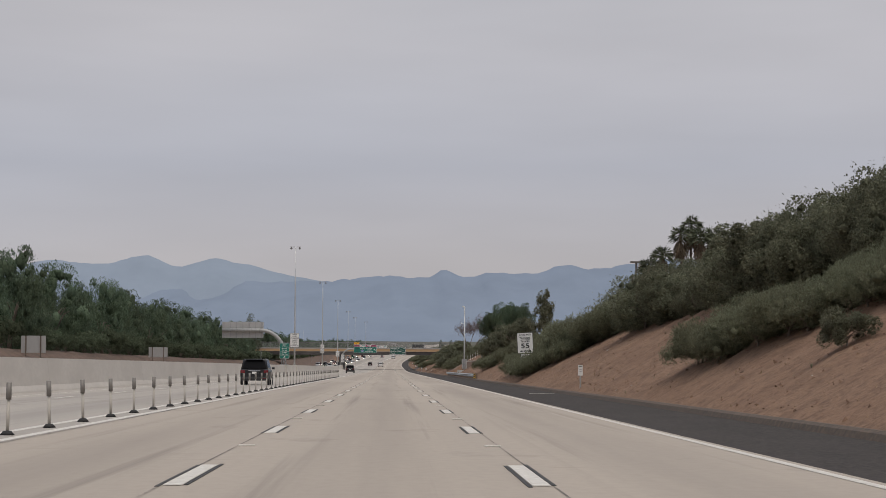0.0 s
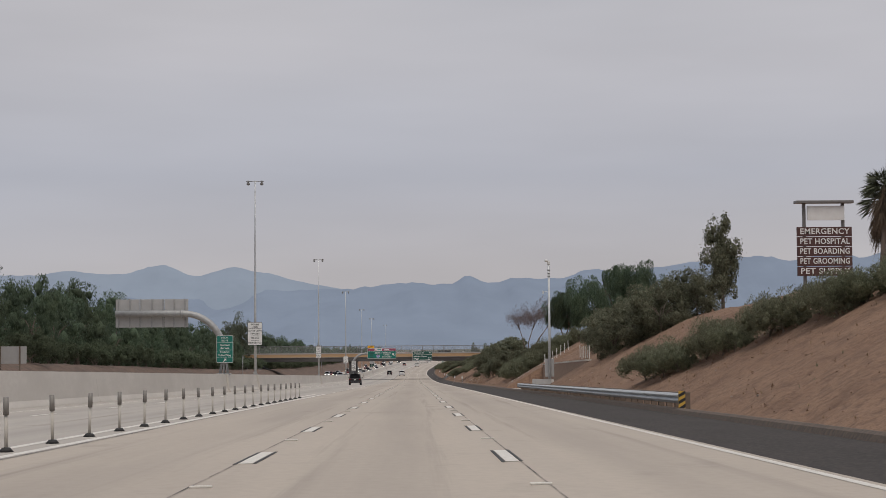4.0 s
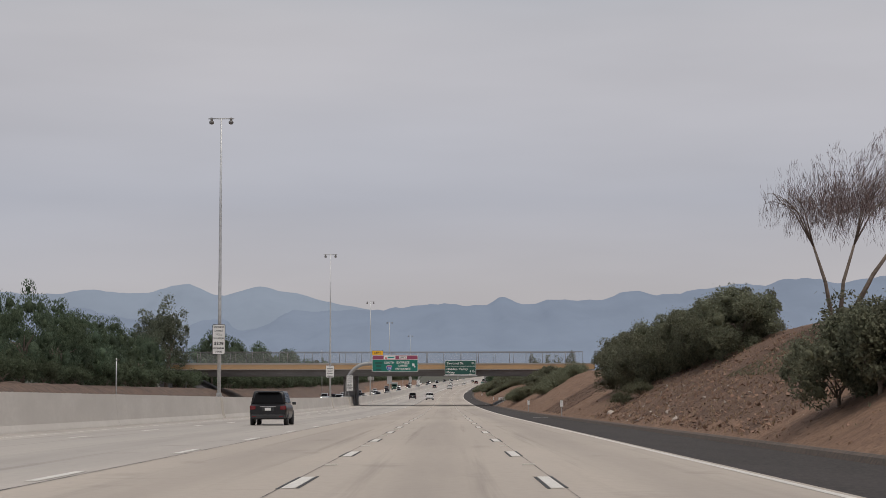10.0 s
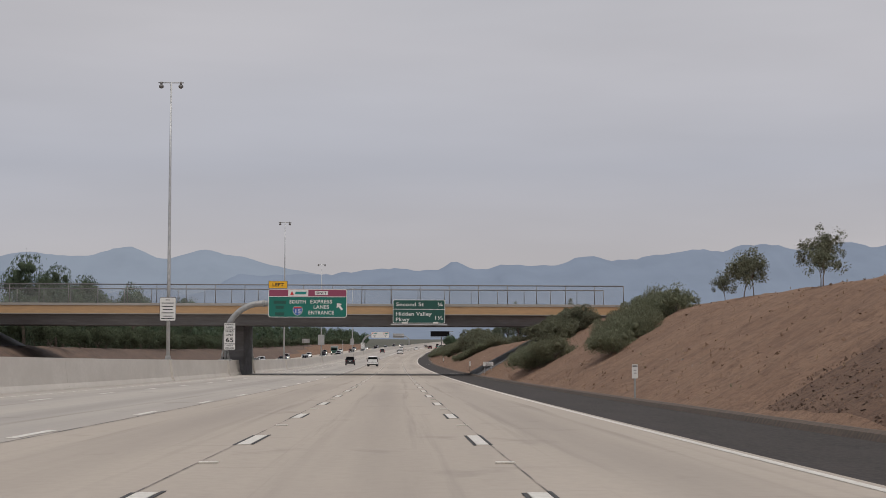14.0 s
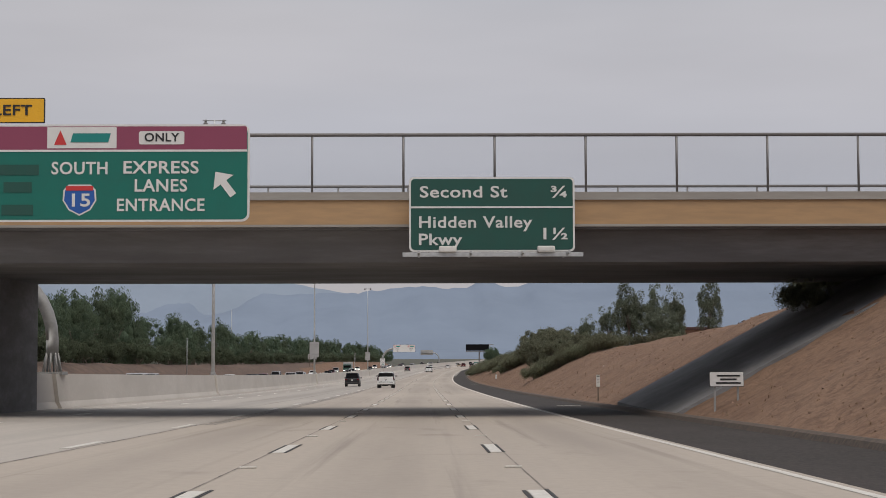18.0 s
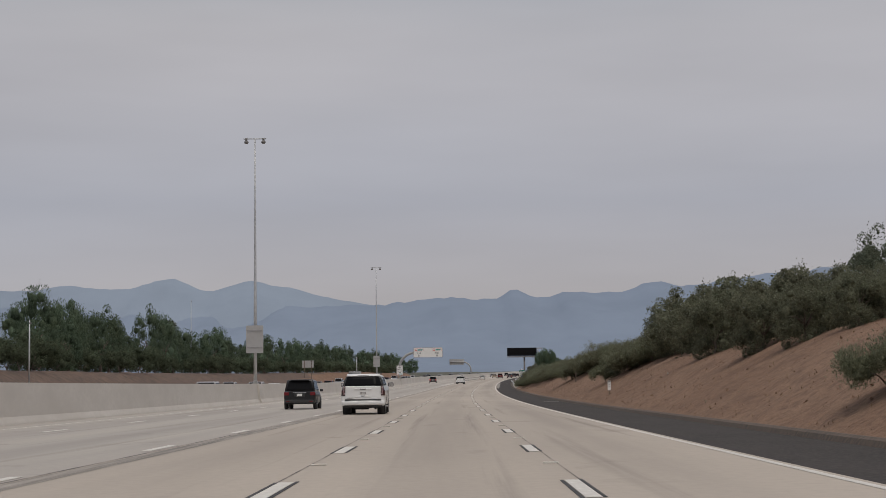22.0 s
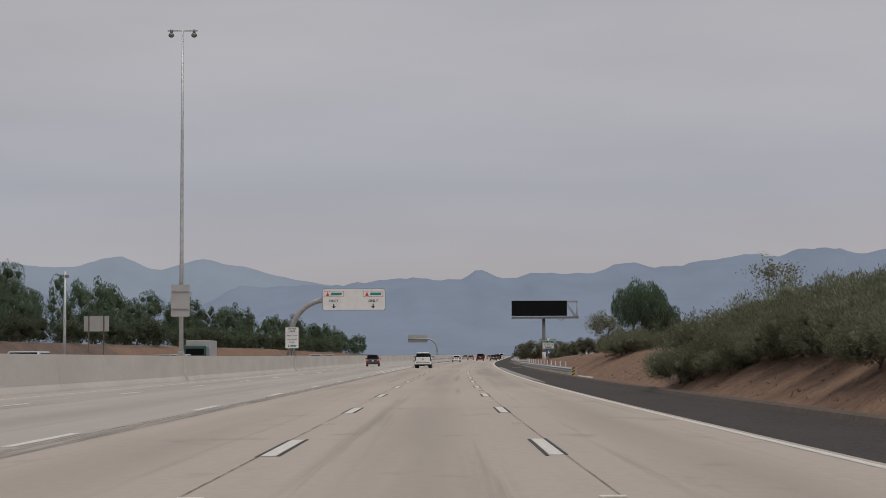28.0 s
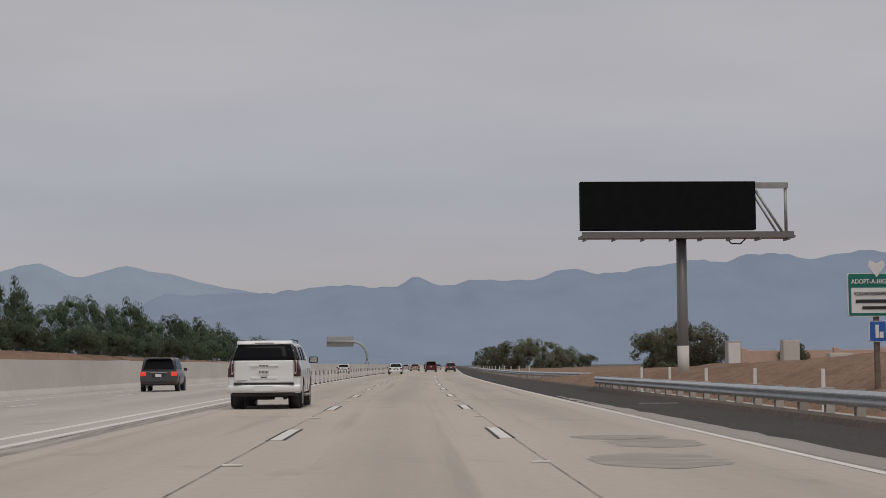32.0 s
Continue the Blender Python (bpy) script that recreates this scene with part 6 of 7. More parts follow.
def palm_meshes(seed):
    r = np.random.default_rng(seed)
    out = []
    for mat, n, lo, hi, droop, ln in ((M_PALM, 100, -0.45, 0.98, 0.5, 1.2), (M_PALMDRY, 110, -0.99, -0.55, 1.2, 1.35)):
        vs, fs = [], []
        for k in range(n):
            az, el = r.random() * 6.283, math.asin(lo + (hi - lo) * r.random())
            d = np.array([math.cos(az) * math.cos(el), math.sin(az) * math.cos(el), math.sin(el)])
            tip = d * ln * (0.8 + 0.4 * r.random())
            tip[2] -= droop * 0.7 * r.random()
            side = np.cross(d, [0, 0, 1.0])
            side /= np.linalg.norm(side) + 1e-6
            for q in np.linspace(-0.7, 0.7, 9):
                a = tip * 0.55
                b = tip + side * q * 0.8 - np.array([0, 0, abs(q) * 0.35])
                w = np.cross(b - a, d)
                w = w / (np.linalg.norm(w) + 1e-6) * 0.035
                i = len(vs)
                vs += [a - w, a + w, b]
                fs.append((i, i + 1, i + 2))
            i = len(vs)
            vs += [side * 0.02, -side * 0.02, tip * 0.6 - side * 0.02, tip * 0.6 + side * 0.02]
            fs.append((i, i + 1, i + 2, i + 3))
        out.append(mesh_from("fronds", vs, fs, mat))
    return out


PALMS = [palm_meshes(i) for i in range(2)]
bm = tube(bmesh.new(), [(0, 0, -0.05), (0.012, 0, 0.4), (0.0, 0.008, 0.75), (0, 0, 1.0)], [0.02, 0.014, 0.012, 0.013], 8)
palm_trunk = bpy.data.meshes.new("trunk")
bm.to_mesh(palm_trunk)
bm.free()
palm_trunk.materials.append(M_BARK)


def palm(x, y, top, big=1.0):
    z0 = terrain(x, y)
    t = thing("palm_tree", P(x, y, z0), "tall fan palm with a skirt of dry fronds", "palm tree", "palms on the bank")
    t.rotation_euler = (R.uniform(-0.02, 0.02), R.uniform(-0.03, 0.03), R.random() * 6)
    h = top - z0 - 0.8
    ob = part("trunk", palm_trunk, None, t)
    ob.scale = (15, 15, h)
    g, d = PALMS[R.randrange(2)]
    for n, m in (("fronds", g), ("dry_skirt", d)):
        ob = part(n, m, None, t)
        ob.location = (0, 0, h)
        ob.scale = (0.85 * big, 0.85 * big, 1.6 * big) if n == "dry_skirt" else (1.2 * big, 1.2 * big, 1.15 * big)


for x, y, top in ((37.2, 245, 19.0), (35.3, 247, 17.4), (36.2, 250, 16.4), (39.9, 245, 22.0), (41.8, 246, 23.5), (42.6, 243, 21.5), (44.8, 245, 21.7), (46.5, 248, 20.0), (45.5, 240, 18.5)):
    palm(x + 3.2, y, top - 0.2, 1.25)
palm(-52.0, 930, 12.5, 0.9)

# garden statue on the hill
bm = bmesh.new()
tube(bm, [(0.9, 0, 1.55), (0.35, 0, 1.62), (-0.25, 0, 1.6), (-0.55, 0, 2.1), (-0.95, 0, 2.95), (-1.0, 0, 3.05)], [0.3, 0.36, 0.34, 0.2, 0.12, 0.12], 8)
tube(bm, [(-0.9, 0, 3.08), (-1.15, 0, 3.05), (-1.4, 0, 2.93)], [0.13, 0.11, 0.06], 8)
for x in (-0.35, -0.2, 0.65, 0.8):
    tube(bm, [(x, 0.1, 1.5), (x, 0.1, 0.7), (x, 0.1, -0.1)], [0.12, 0.07, 0.06], 6)
for s_ in (-0.06, 0.06):
    rod(bm, (-0.95, s_, 3.1), (-0.93, s_, 3.3), 0.02, seg=5)
st = new("statue", bpy.data.meshes.new("statue"))
bm.to_mesh(st.data)
bm.free()
st.data.materials.append(M_RUBBER)
st.matrix_world = Matrix.Translation(P(17.8, 273.0, terrain(17.8, 273) - 0.55)) @ Matrix.Scale(0.5, 4)
tagged(st, "dark long-necked animal statue on top of the bank", "statue")

# house, low wall, cabinet beyond the rail
M_STUCCO = material("pink_stucco", (0.52, 0.36, 0.29), 0.9, grain=(3.0, (0.45, 0.31, 0.25), 0.5))
M_TILE = material("clay_tile", (0.38, 0.11, 0.075), 0.8, grain=(4.0, (0.28, 0.08, 0.06), 0.6))
t = thing("house", P(33.0, 1064, 1.2), "small pink stucco house with a red tile roof", "house")
part("wall", box(bmesh.new(), 0, 0, -0.4, 7.0, 6.0, 3.0, 0.03), M_STUCCO, t)
bm = bmesh.new()
vs = [bm.verts.new(v) for v in ((-3.9, -3.5, 2.5), (3.9, -3.5, 2.5), (3.9, 3.5, 2.5), (-3.9, 3.5, 2.5), (-3.9, 0, 4.0), (3.9, 0, 4.0))]
for f in ((0, 1, 5, 4), (2, 3, 4, 5), (0, 4, 3), (1, 2, 5), (0, 3, 2, 1)):
    bm.faces.new([vs[i] for i in f])
part("roof", bm, M_TILE, t, "red clay tile roof")
part("window", box(bmesh.new(), -1.6, -3.02, 0.9, 1.1, 0.05, 1.1), M_GREY_BAND, t)
t = thing("garden_wall", P(27, 1100, terrain(27, 1100)), "long low tan block wall", "wall")
part("wall", box(bmesh.new(), 3, 0, -0.3, 16, 0.25, 1.5, 0.02), M_STUCCO, t)
for k in range(6):
    part("pilaster", box(bmesh.new(), -4.8 + 3.1 * k, 0, -0.3, 0.4, 0.4, 1.65, 0.02), M_STUCCO, t)
for x, y, w, h in ((17.0, 1040.0, 0.76, 1.25), (17.0, 1063.0, 0.74, 1.08), (17.9, 1058.0, 0.9, 0.35)):
    t = thing("concrete_block", P(x, y, terrain(x, y)), "pale weathered concrete block standing on bare dirt", "concrete block", "blocks on the dirt")
    bm = box(bmesh.new(), 0, 0, -0.1, w, 0.6, h + 0.1, 0.03)
    for v in bm.verts:
        v.co += Vector((noise.noise(v.co * 3 + Vector((x, y, 0))), 0, noise.noise(v.co * 2 + Vector((y, x, 0))))) * 0.025
    part("block", bm, M_BARRIER, t)
t = thing("utility_cabinet", P(19.6, 1090, terrain(19.6, 1090)), "pale grey upright utility cabinet on bare ground", "cabinet")
part("body", box(bmesh.new(), 0, 0, 0, 0.85, 0.7, 1.75, 0.03), M_SIGNBACK, t)
part("door", box(bmesh.new(), 0, -0.36, 0.12, 0.72, 0.03, 1.5, 0.01), M_PLASTIC, t)
t = thing("pole_sign", P(58, 1420, 0), "distant store pole sign with white board and red top", "pole sign")
part("board", box(bmesh.new(), 0, 0, 5.0, 6.0, 0.4, 2.0, 0.03), M_SIGNW, t)
part("upper_board", box(bmesh.new(), 0, 0, 7.1, 6.4, 0.4, 1.2, 0.03), M_SIGNR, t)
part("pole", box(bmesh.new(), 0, 0, -0.3, 0.5, 0.4, 5.4), M_GREY_BAND, t)
for x in (-2, 0.4, 2):
    bar(t, x, 6.0, 1.2, 0.35, M_SIGNK, -0.21)
for x, y, h, n in ((20.5, 1110, 0.95, "evergreen_tree"), (17.5, 1108, 0.75, "evergreen_tree"), (25.5, 1100, 0.65, "dark_shrub"), (14, 1300, 1.3, "evergreen_tree"), (18, 1310, 1.4, "evergreen_tree"), (22, 1295, 1.2, "evergreen_tree"), (28, 1340, 1.1, "evergreen_tree"), (33, 1350, 1.2, "dark_shrub"), (12, 1380, 1.2, "evergreen_tree"), (38, 1250, 1.0, "evergreen_tree")):
    plant(n, x, y, h)

# loose clods, stones and dry weeds on the near bank
def scatter(name, label, n, seed, y0, y1, x0, x1, mat, size, kind_="clod"):
    r = np.random.default_rng(seed)
    vs, fs = [], []
    for _ in range(n):
        y = y0 + (y1 - y0) * r.random()
        x = x0 + (x1 - x0) * r.random() ** 1.3
        if 570 < y < 594 or (228 < y < 272 and x < 13.2) or (936 < y < 953 and x < 11.4):
            continue
        z = terrain(x, y)
        o = np.array(P(x, y, z)[:])
        s = size * (0.4 + 1.1 * r.random() ** 2)
        i = len(vs)
        if kind_ == "clod":
            a = r.normal(size=(5, 3)) * 0.25 * s + np.array([[-0.5, -0.3, 0], [0.5, -0.4, 0], [0.1, 0.6, 0], [-0.1, 0.0, 0.5], [0.2, 0.2, 0.35]]) * s
            vs += list(o + a)
            fs += [(i, i + 1, i + 3), (i + 1, i + 4, i + 3), (i + 1, i + 2, i + 4), (i + 2, i, i + 3), (i + 2, i + 3, i + 4)]
        else:
            for _b in range(7):
                az = r.random() * 6.283
                w = np.array([math.cos(az + 1.57), math.sin(az + 1.57), 0]) * 0.009 * (1 + s)
                tip = np.array([math.cos(az) * 0.45, math.sin(az) * 0.45, 0.6 + 0.5 * r.random()]) * s
                k = len(vs)
                vs += [o - w, o + w, o + tip]
                fs.append((k, k + 1, k + 2))
    ob = new(name, mesh_from(name, vs, fs, mat))
    return tagged(ob, label, name.replace("_", " "), kind="stuff")


M_CLOD = material("clod_soil", (0.21, 0.13, 0.093), 0.95, island=0.3)
M_MULCH = material("wood_mulch", (0.135, 0.088, 0.066), 0.95, island=0.4)
M_STONE = material("pale_stone", (0.36, 0.31, 0.27), 0.9, island=0.3)
scatter("soil_clods", "loose reddish soil clods and mulch on the bank", 9000, 3, -8, 1000, 8.9, 19, M_CLOD, 0.06)
scatter("soil_clods", "loose dirt lumps on the bank", 9000, 4, -8, 1000, 8.9, 19, M_DIRT, 0.09)
scatter("mulch_chips", "dark wood mulch spread over the slope", 4000, 14, 418, 444, 9.4, 16.5, M_MULCH, 0.07)
scatter("mulch_chips", "dark mulch and broken soil on the slope below the shrubs", 3500, 15, 336, 391, 9.5, 17.0, M_MULCH, 0.08)
scatter("soil_clods", "broken reddish soil lumps on the slope below the shrubs", 2600, 16, 334, 391, 9.4, 17.0, M_CLOD, 0.13)
scatter("dry_weeds", "dry straw-coloured weeds below the dark shrubs", 1500, 18, 334, 391, 9.3, 17.0, M_GRASS, 0.16, "weed")
scatter("stones", "pale stones and litter scattered on the bank", 170, 5, 0, 1000, 8.8, 13, M_STONE, 0.10)
scatter("stones", "pale rubble along the foot of the shrubs", 170, 8, 275, 279, 9.8, 16, M_STONE, 0.12)
scatter("stones", "pale rubble on the slope below the dark shrubs", 120, 9, 345, 378, 9.2, 13, M_STONE, 0.13)
scatter("dry_weeds", "dry straw-coloured weeds along the bank", 5000, 6, -8, 1010, 8.85, 21, M_GRASS, 0.10, "weed")
scatter("green_weeds", "low grey-green weeds on the bank", 250, 7, -8, 1010, 9.2, 21, M_SAGE, 0.12, "weed")
scatter("green_weeds", "low grey-green weeds on the mulched slope", 2600, 17, 340, 362, 13.0, 17, M_SAGE, 0.12, "weed")
# A white bag on the ground, modelled as a pale stone-like lump.
bm = bmesh.new()
bmesh.ops.create_icosphere(bm, subdivisions=2, radius=0.24)
for v in bm.verts:
    v.co += v.co.normalized() * 0.08 * noise.noise(v.co * 4)
    v.co.z *= 0.8
ob = new("boulder", bpy.data.meshes.new("boulder"))
bm.to_mesh(ob.data)
bm.free()
ob.data.materials.append(M_STONE)
ob.location = P(9.8, 382.0, terrain(9.8, 382.0) + 0.1)
tagged(ob, "white bag at the slope foot, built as a pale rounded stone", "boulder")

# house behind the crest, thin poles, sign backs beyond the median
t = thing("house", P(31.0, 712, terrain(31, 712)), "low tan house with a dark brown roof behind the crest", "house")
part("wall", box(bmesh.new(), 0, 0, -0.5, 7.0, 7.0, 3.2, 0.03), M_STUCCO, t)
part("roof", box(bmesh.new(), 0, 0, 2.7, 8.0, 8.0, 0.35, 0.05), M_BROWN, t)
part("window", box(bmesh.new(), -1.5, -3.52, 0.9, 1.2, 0.05, 1.1), M_GREY_BAND, t)
for x, y, h in ((-52.0, 950.0, 14.0), (-18.0, 916.0, 5.6), (-36.5, 780.0, 6.0), (-36.0, 470.0, 5.0)):
    z0 = terrain(x, y) if x < -34 else 0.0
    t = thing("utility_pole", P(x, y, z0), "thin grey steel pole beyond the median", "pole", "poles beyond the median")
    part("pole", tube(bmesh.new(), [(0, 0, -0.3), (0, 0, h * 0.6), (0, 0, h)], [0.09, 0.07, 0.05], 8), M_STEEL, t)
    part("head", box(bmesh.new(), 0.08, 0, h - 0.3, 0.2, 0.12, 0.14, 0.03), M_GREY_BAND, t)
for x, y, w, z0, z1 in ((-37.5, 178.0, 2.6, 2.6, 4.4), (-36.8, 268.0, 3.0, 2.7, 4.3), (-37.0, 1010.0, 2.6, 4.2, 5.8)):
    s = post_sign("road_sign", P(x, y, 0), "grey back of a sign beside the oncoming lanes")
    panel(s, "panel", -w / 2, w / 2, z0, z1, 0, M_SIGNBACK, r=0.05)
    for px in (-w * 0.3, w * 0.3):
        part("post", box(bmesh.new(), px, -0.1, terrain(x, y) - 0.2, 0.12, 0.12, z1 - terrain(x, y) + 0.2), M_WOOD, s)

# ---- vehicles ----
def paint(name, colour, metal=0.0, rough=0.28):
    return material(name, colour, rough, metal, spec=0.35, coat=0.25, grain=(1.5, tuple(c * 0.9 for c in colour), 0.4))


M_PW, M_PK, M_PR, M_PG, M_PS, M_PT = (paint("white_paint", (0.73, 0.73, 0.72)), paint("black_car_paint", (0.012, 0.012, 0.014), rough=0.35), paint("dark_red_paint", (0.12, 0.012, 0.014)),
                                     paint("dark_grey_paint", (0.085, 0.085, 0.092), 0.3), paint("silver_paint", (0.45, 0.45, 0.46), 0.5), paint("tan_paint", (0.40, 0.33, 0.25), 0.2))
M_GLASS = material("dark_car_glass", (0.008, 0.008, 0.009), 0.1, spec=0.06)
M_TRIM = material("black_trim", (0.025, 0.025, 0.026), 0.6)
M_RIM = material("alloy_rim", (0.52, 0.52, 0.53), 0.3, 0.9)
M_LAMP = material("red_lamp_lens", (0.13, 0.008, 0.012), 0.15, coat=0.5)
M_LAMP_D = material("dark_red_lamp_lens", (0.050, 0.006, 0.009), 0.15, coat=0.5)
M_LAMP_C = material("clear_lamp_lens", (0.62, 0.6, 0.6), 0.12, coat=0.5)
M_LENS = material("smoked_lamp_lens", (0.42, 0.33, 0.33), 0.15, coat=0.5)
M_HEAD = glow("headlight_glow", (1.0, 0.95, 0.85), 5.0)
M_BRAKE = glow("brake_light_glow", (0.7, 0.05, 0.03), 0.45)
M_CHROME = material("chrome", (0.7, 0.7, 0.7), 0.15, 1.0)


def loft(stations):
    """A closed body from (y, bottom, top, half width) along the car."""
    bm = bmesh.new()
    rings = []
    for y, zb_, zt, w in stations:
        h = zt - zb_
        half = [(w * 0.86, zb_), (w * 0.975, zb_ + 0.14 * h), (w, zb_ + 0.42 * h), (w * 0.995, zb_ + 0.72 * h), (w * 0.965, zb_ + 0.93 * h), (w * 0.93, zt)]
        pts = half + [(-a, b) for a, b in reversed(half)]
        rings.append([bm.verts.new((a, y, b)) for a, b in pts])
    n = len(rings[0])
    for a, b in zip(rings, rings[1:]):
        for k in range(n):
            f = bm.faces.new((a[k], a[(k + 1) % n], b[(k + 1) % n], b[k]))
            f.smooth = k not in (5, 11)
    bm.faces.new(rings[0])
    bm.faces.new(list(reversed(rings[-1])))
    bmesh.ops.recalc_face_normals(bm, faces=bm.faces)
    return bm


def quad(pts, push):
    """A thin pane on four corners, pushed out a little."""
    p = [Vector(q) for q in pts]
    n = (p[1] - p[0]).cross(p[3] - p[0]).normalized()
    bm = bmesh.new()
    a = [bm.verts.new(q + n * push) for q in p]
    b = [bm.verts.new(q - n * 0.02) for q in p]
    bm.faces.new(a)
    for k in range(4):
        bm.faces.new((a[k], b[k], b[(k + 1) % 4], a[(k + 1) % 4]))
    bmesh.ops.recalc_face_normals(bm, faces=bm.faces)
    return bm


def wheel_meshes(r, w):
    bm = bmesh.new()
    prof = [(r * 0.70, w / 2 - 0.01), (r * 0.9, w / 2), (r * 0.98, w / 2 - 0.03), (r, 0.0), (r * 0.98, -w / 2 + 0.03), (r * 0.9, -w / 2), (r * 0.70, -w / 2 + 0.01)]
    seg = 22
    rings = [[bm.verts.new((x, rr * math.cos(2 * math.pi * k / seg), rr * math.sin(2 * math.pi * k / seg))) for k in range(seg)] for rr, x in prof]
    for a, b in zip(rings, rings[1:]):
        for k in range(seg):
            bm.faces.new((a[k], a[(k + 1) % seg], b[(k + 1) % seg], b[k])).smooth = True
    bmesh.ops.recalc_face_normals(bm, faces=bm.faces)
    tyre = bpy.data.meshes.new("tyre")
    bm.to_mesh(tyre)
    bm.free()
    tyre.materials.append(M_RUBBER)
    bm = bmesh.new()
    for s in (-1, 1):
        x = s * (w / 2 - 0.05)
        rod(bm, (x - 0.01, 0, 0), (x + 0.01, 0, 0), r * 0.15, seg=10)
        for k in range(6):
            a = 2 * math.pi * k / 6
            rod(bm, (x, 0.1 * r * math.cos(a), 0.1 * r * math.sin(a)), (x, 0.66 * r * math.cos(a), 0.66 * r * math.sin(a)), 0.05, 0.035, seg=5)
    rim_ring = [(r * 0.71, 0.47), (r * 0.63, 0.42)]
    for s in (-1, 1):
        rr = [[bm.verts.new((s * w * q, p * math.cos(2 * math.pi * k / seg), p * math.sin(2 * math.pi * k / seg))) for k in range(seg)] for p, q in rim_ring]
        for k in range(seg):
            bm.faces.new((rr[0][k], rr[0][(k + 1) % seg], rr[1][(k + 1) % seg], rr[1][k]))
    rod(bm, (-w * 0.3, 0, 0), (w * 0.3, 0, 0), r * 0.66, seg=seg)
    rim = bpy.data.meshes.new("rim")
    bm.to_mesh(rim)
    bm.free()
    rim.materials.append(M_RIM)
    return tyre, rim


WHEELS = {}


def car(place, turn, label, category, mat, size=(4.6, 1.86, 1.68), belt=1.0, rear=0.28, nose=1.25, detail=1, oncoming=False, group="vehicles on the freeway", lamps=None, name="car", tyre_r=0.35):
    Lc, Wc, Hc = size
    t = thing(name, place, label, category, group)
    t.rotation_euler = (math.atan(-0.02 if place.y < 400 else -0.02 + 0.02 * min(1, (place.y - 402.8) / 587.7)) if not turn else 0, 0, turn)
    h, w = Lc / 2, Wc / 2
    body = part("body", loft([(-h, 0.5, belt - 0.06, w * 0.9), (-h + 0.1, 0.36, belt, w * 0.975), (-h + 0.5, 0.3, belt, w), (-h + 1.6, 0.28, belt - 0.01, w), (h - nose - 0.7, 0.28, belt - 0.02, w),
                             (h - nose, 0.3, belt - 0.03, w * 0.99), (h - 0.5, 0.3, belt - 0.12, w * 0.96), (h - 0.1, 0.36, belt - 0.22, w * 0.86), (h, 0.46, belt - 0.32, w * 0.78)]), mat, t)
    b0, b1, r0, r1 = -h + 0.12, h - nose - 0.15, -h + 0.12 + rear, h - nose - 0.95
    wb, wr = w * 0.93, w * 0.79
    zt = Hc
    bm = bmesh.new()
    vs = [bm.verts.new(v) for v in ((-wb, b0, belt - 0.02), (wb, b0, belt - 0.02), (wb, b1, belt - 0.04), (-wb, b1, belt - 0.04), (-wr, r0, zt), (wr, r0, zt), (wr, r1, zt), (-wr, r1, zt))]
    for f in ((3, 2, 1, 0), (4, 5, 6, 7), (0, 1, 5, 4), (1, 2, 6, 5), (2, 3, 7, 6), (3, 0, 4, 7)):
        bm.faces.new([vs[i] for i in f])
    bmesh.ops.bevel(bm, geom=[e for e in bm.edges if max(v.co.z for v in e.verts) > belt], offset=0.09, segments=3, affect="EDGES", profile=0.6)
    bmesh.ops.recalc_face_normals(bm, faces=bm.faces)
    part("cabin", bm, mat, t, smooth=True)

    def on(u, v, side):
        """A point on the cabin: u along a face, v up it."""
        if side == "rear":
            a, b = Vector((-wb, b0, belt)).lerp(Vector((wb, b0, belt)), u), Vector((-wr, r0, zt)).lerp(Vector((wr, r0, zt)), u)
        elif side == "front":
            a, b = Vector((wb, b1, belt)).lerp(Vector((-wb, b1, belt)), u), Vector((wr, r1, zt)).lerp(Vector((-wr, r1, zt)), u)
        else:
            s = 1 if side == "right" else -1
            a, b = Vector((s * wb, b0, belt)).lerp(Vector((s * wb, b1, belt)), u), Vector((s * wr, r0, zt)).lerp(Vector((s * wr, r1, zt)), u)
        return a.lerp(b, v)

    part("rear_window", quad([on(0.06, 0.12, "rear"), on(0.94, 0.12, "rear"), on(0.92, 0.86, "rear"), on(0.08, 0.86, "rear")], 0.012), M_GLASS, t, "dark rear window")
    part("windscreen", quad([on(0.06, 0.08, "front"), on(0.94, 0.08, "front"), on(0.92, 0.9, "front"), on(0.08, 0.9, "front")], 0.012), M_GLASS, t, "dark windscreen")
    for side in ("left", "right"):
        for u0, u1 in ((0.04, 0.3), (0.325, 0.61), (0.635, 0.95)) if detail else ((0.05, 0.95),):
            p = [on(u0, 0.1, side), on(u1, 0.1, side), on(min(u1, 0.93), 0.86, side), on(max(u0, 0.05), 0.86, side)]
            part("side_window", quad(p if side == "right" else [p[1], p[0], p[3], p[2]], 0.012), M_GLASS, t)
    key = (round(tyre_r, 2), detail)
    if key not in WHEELS:
        WHEELS[key] = wheel_meshes(tyre_r, 0.26 if tyre_r > 0.37 else 0.22)
    tyre, rim = WHEELS[key]
    for sx in (-1, 1):
        for y in (-h + 0.95 + 0.2 * (Lc > 5.3), h - 0.95):
            arch = rod(bmesh.new(), (sx * (w - 0.16), y, tyre_r), (sx * (w + 0.006), y, tyre_r), tyre_r * 1.1, seg=20)
            part("wheel_arch", arch, M_TRIM, t)
            tw = part("wheel", tyre, None, t)
            tw.location = (sx * (w - 0.10), y, tyre_r)
            part("rim", rim, None, tw)
    lm = lamps or M_LAMP
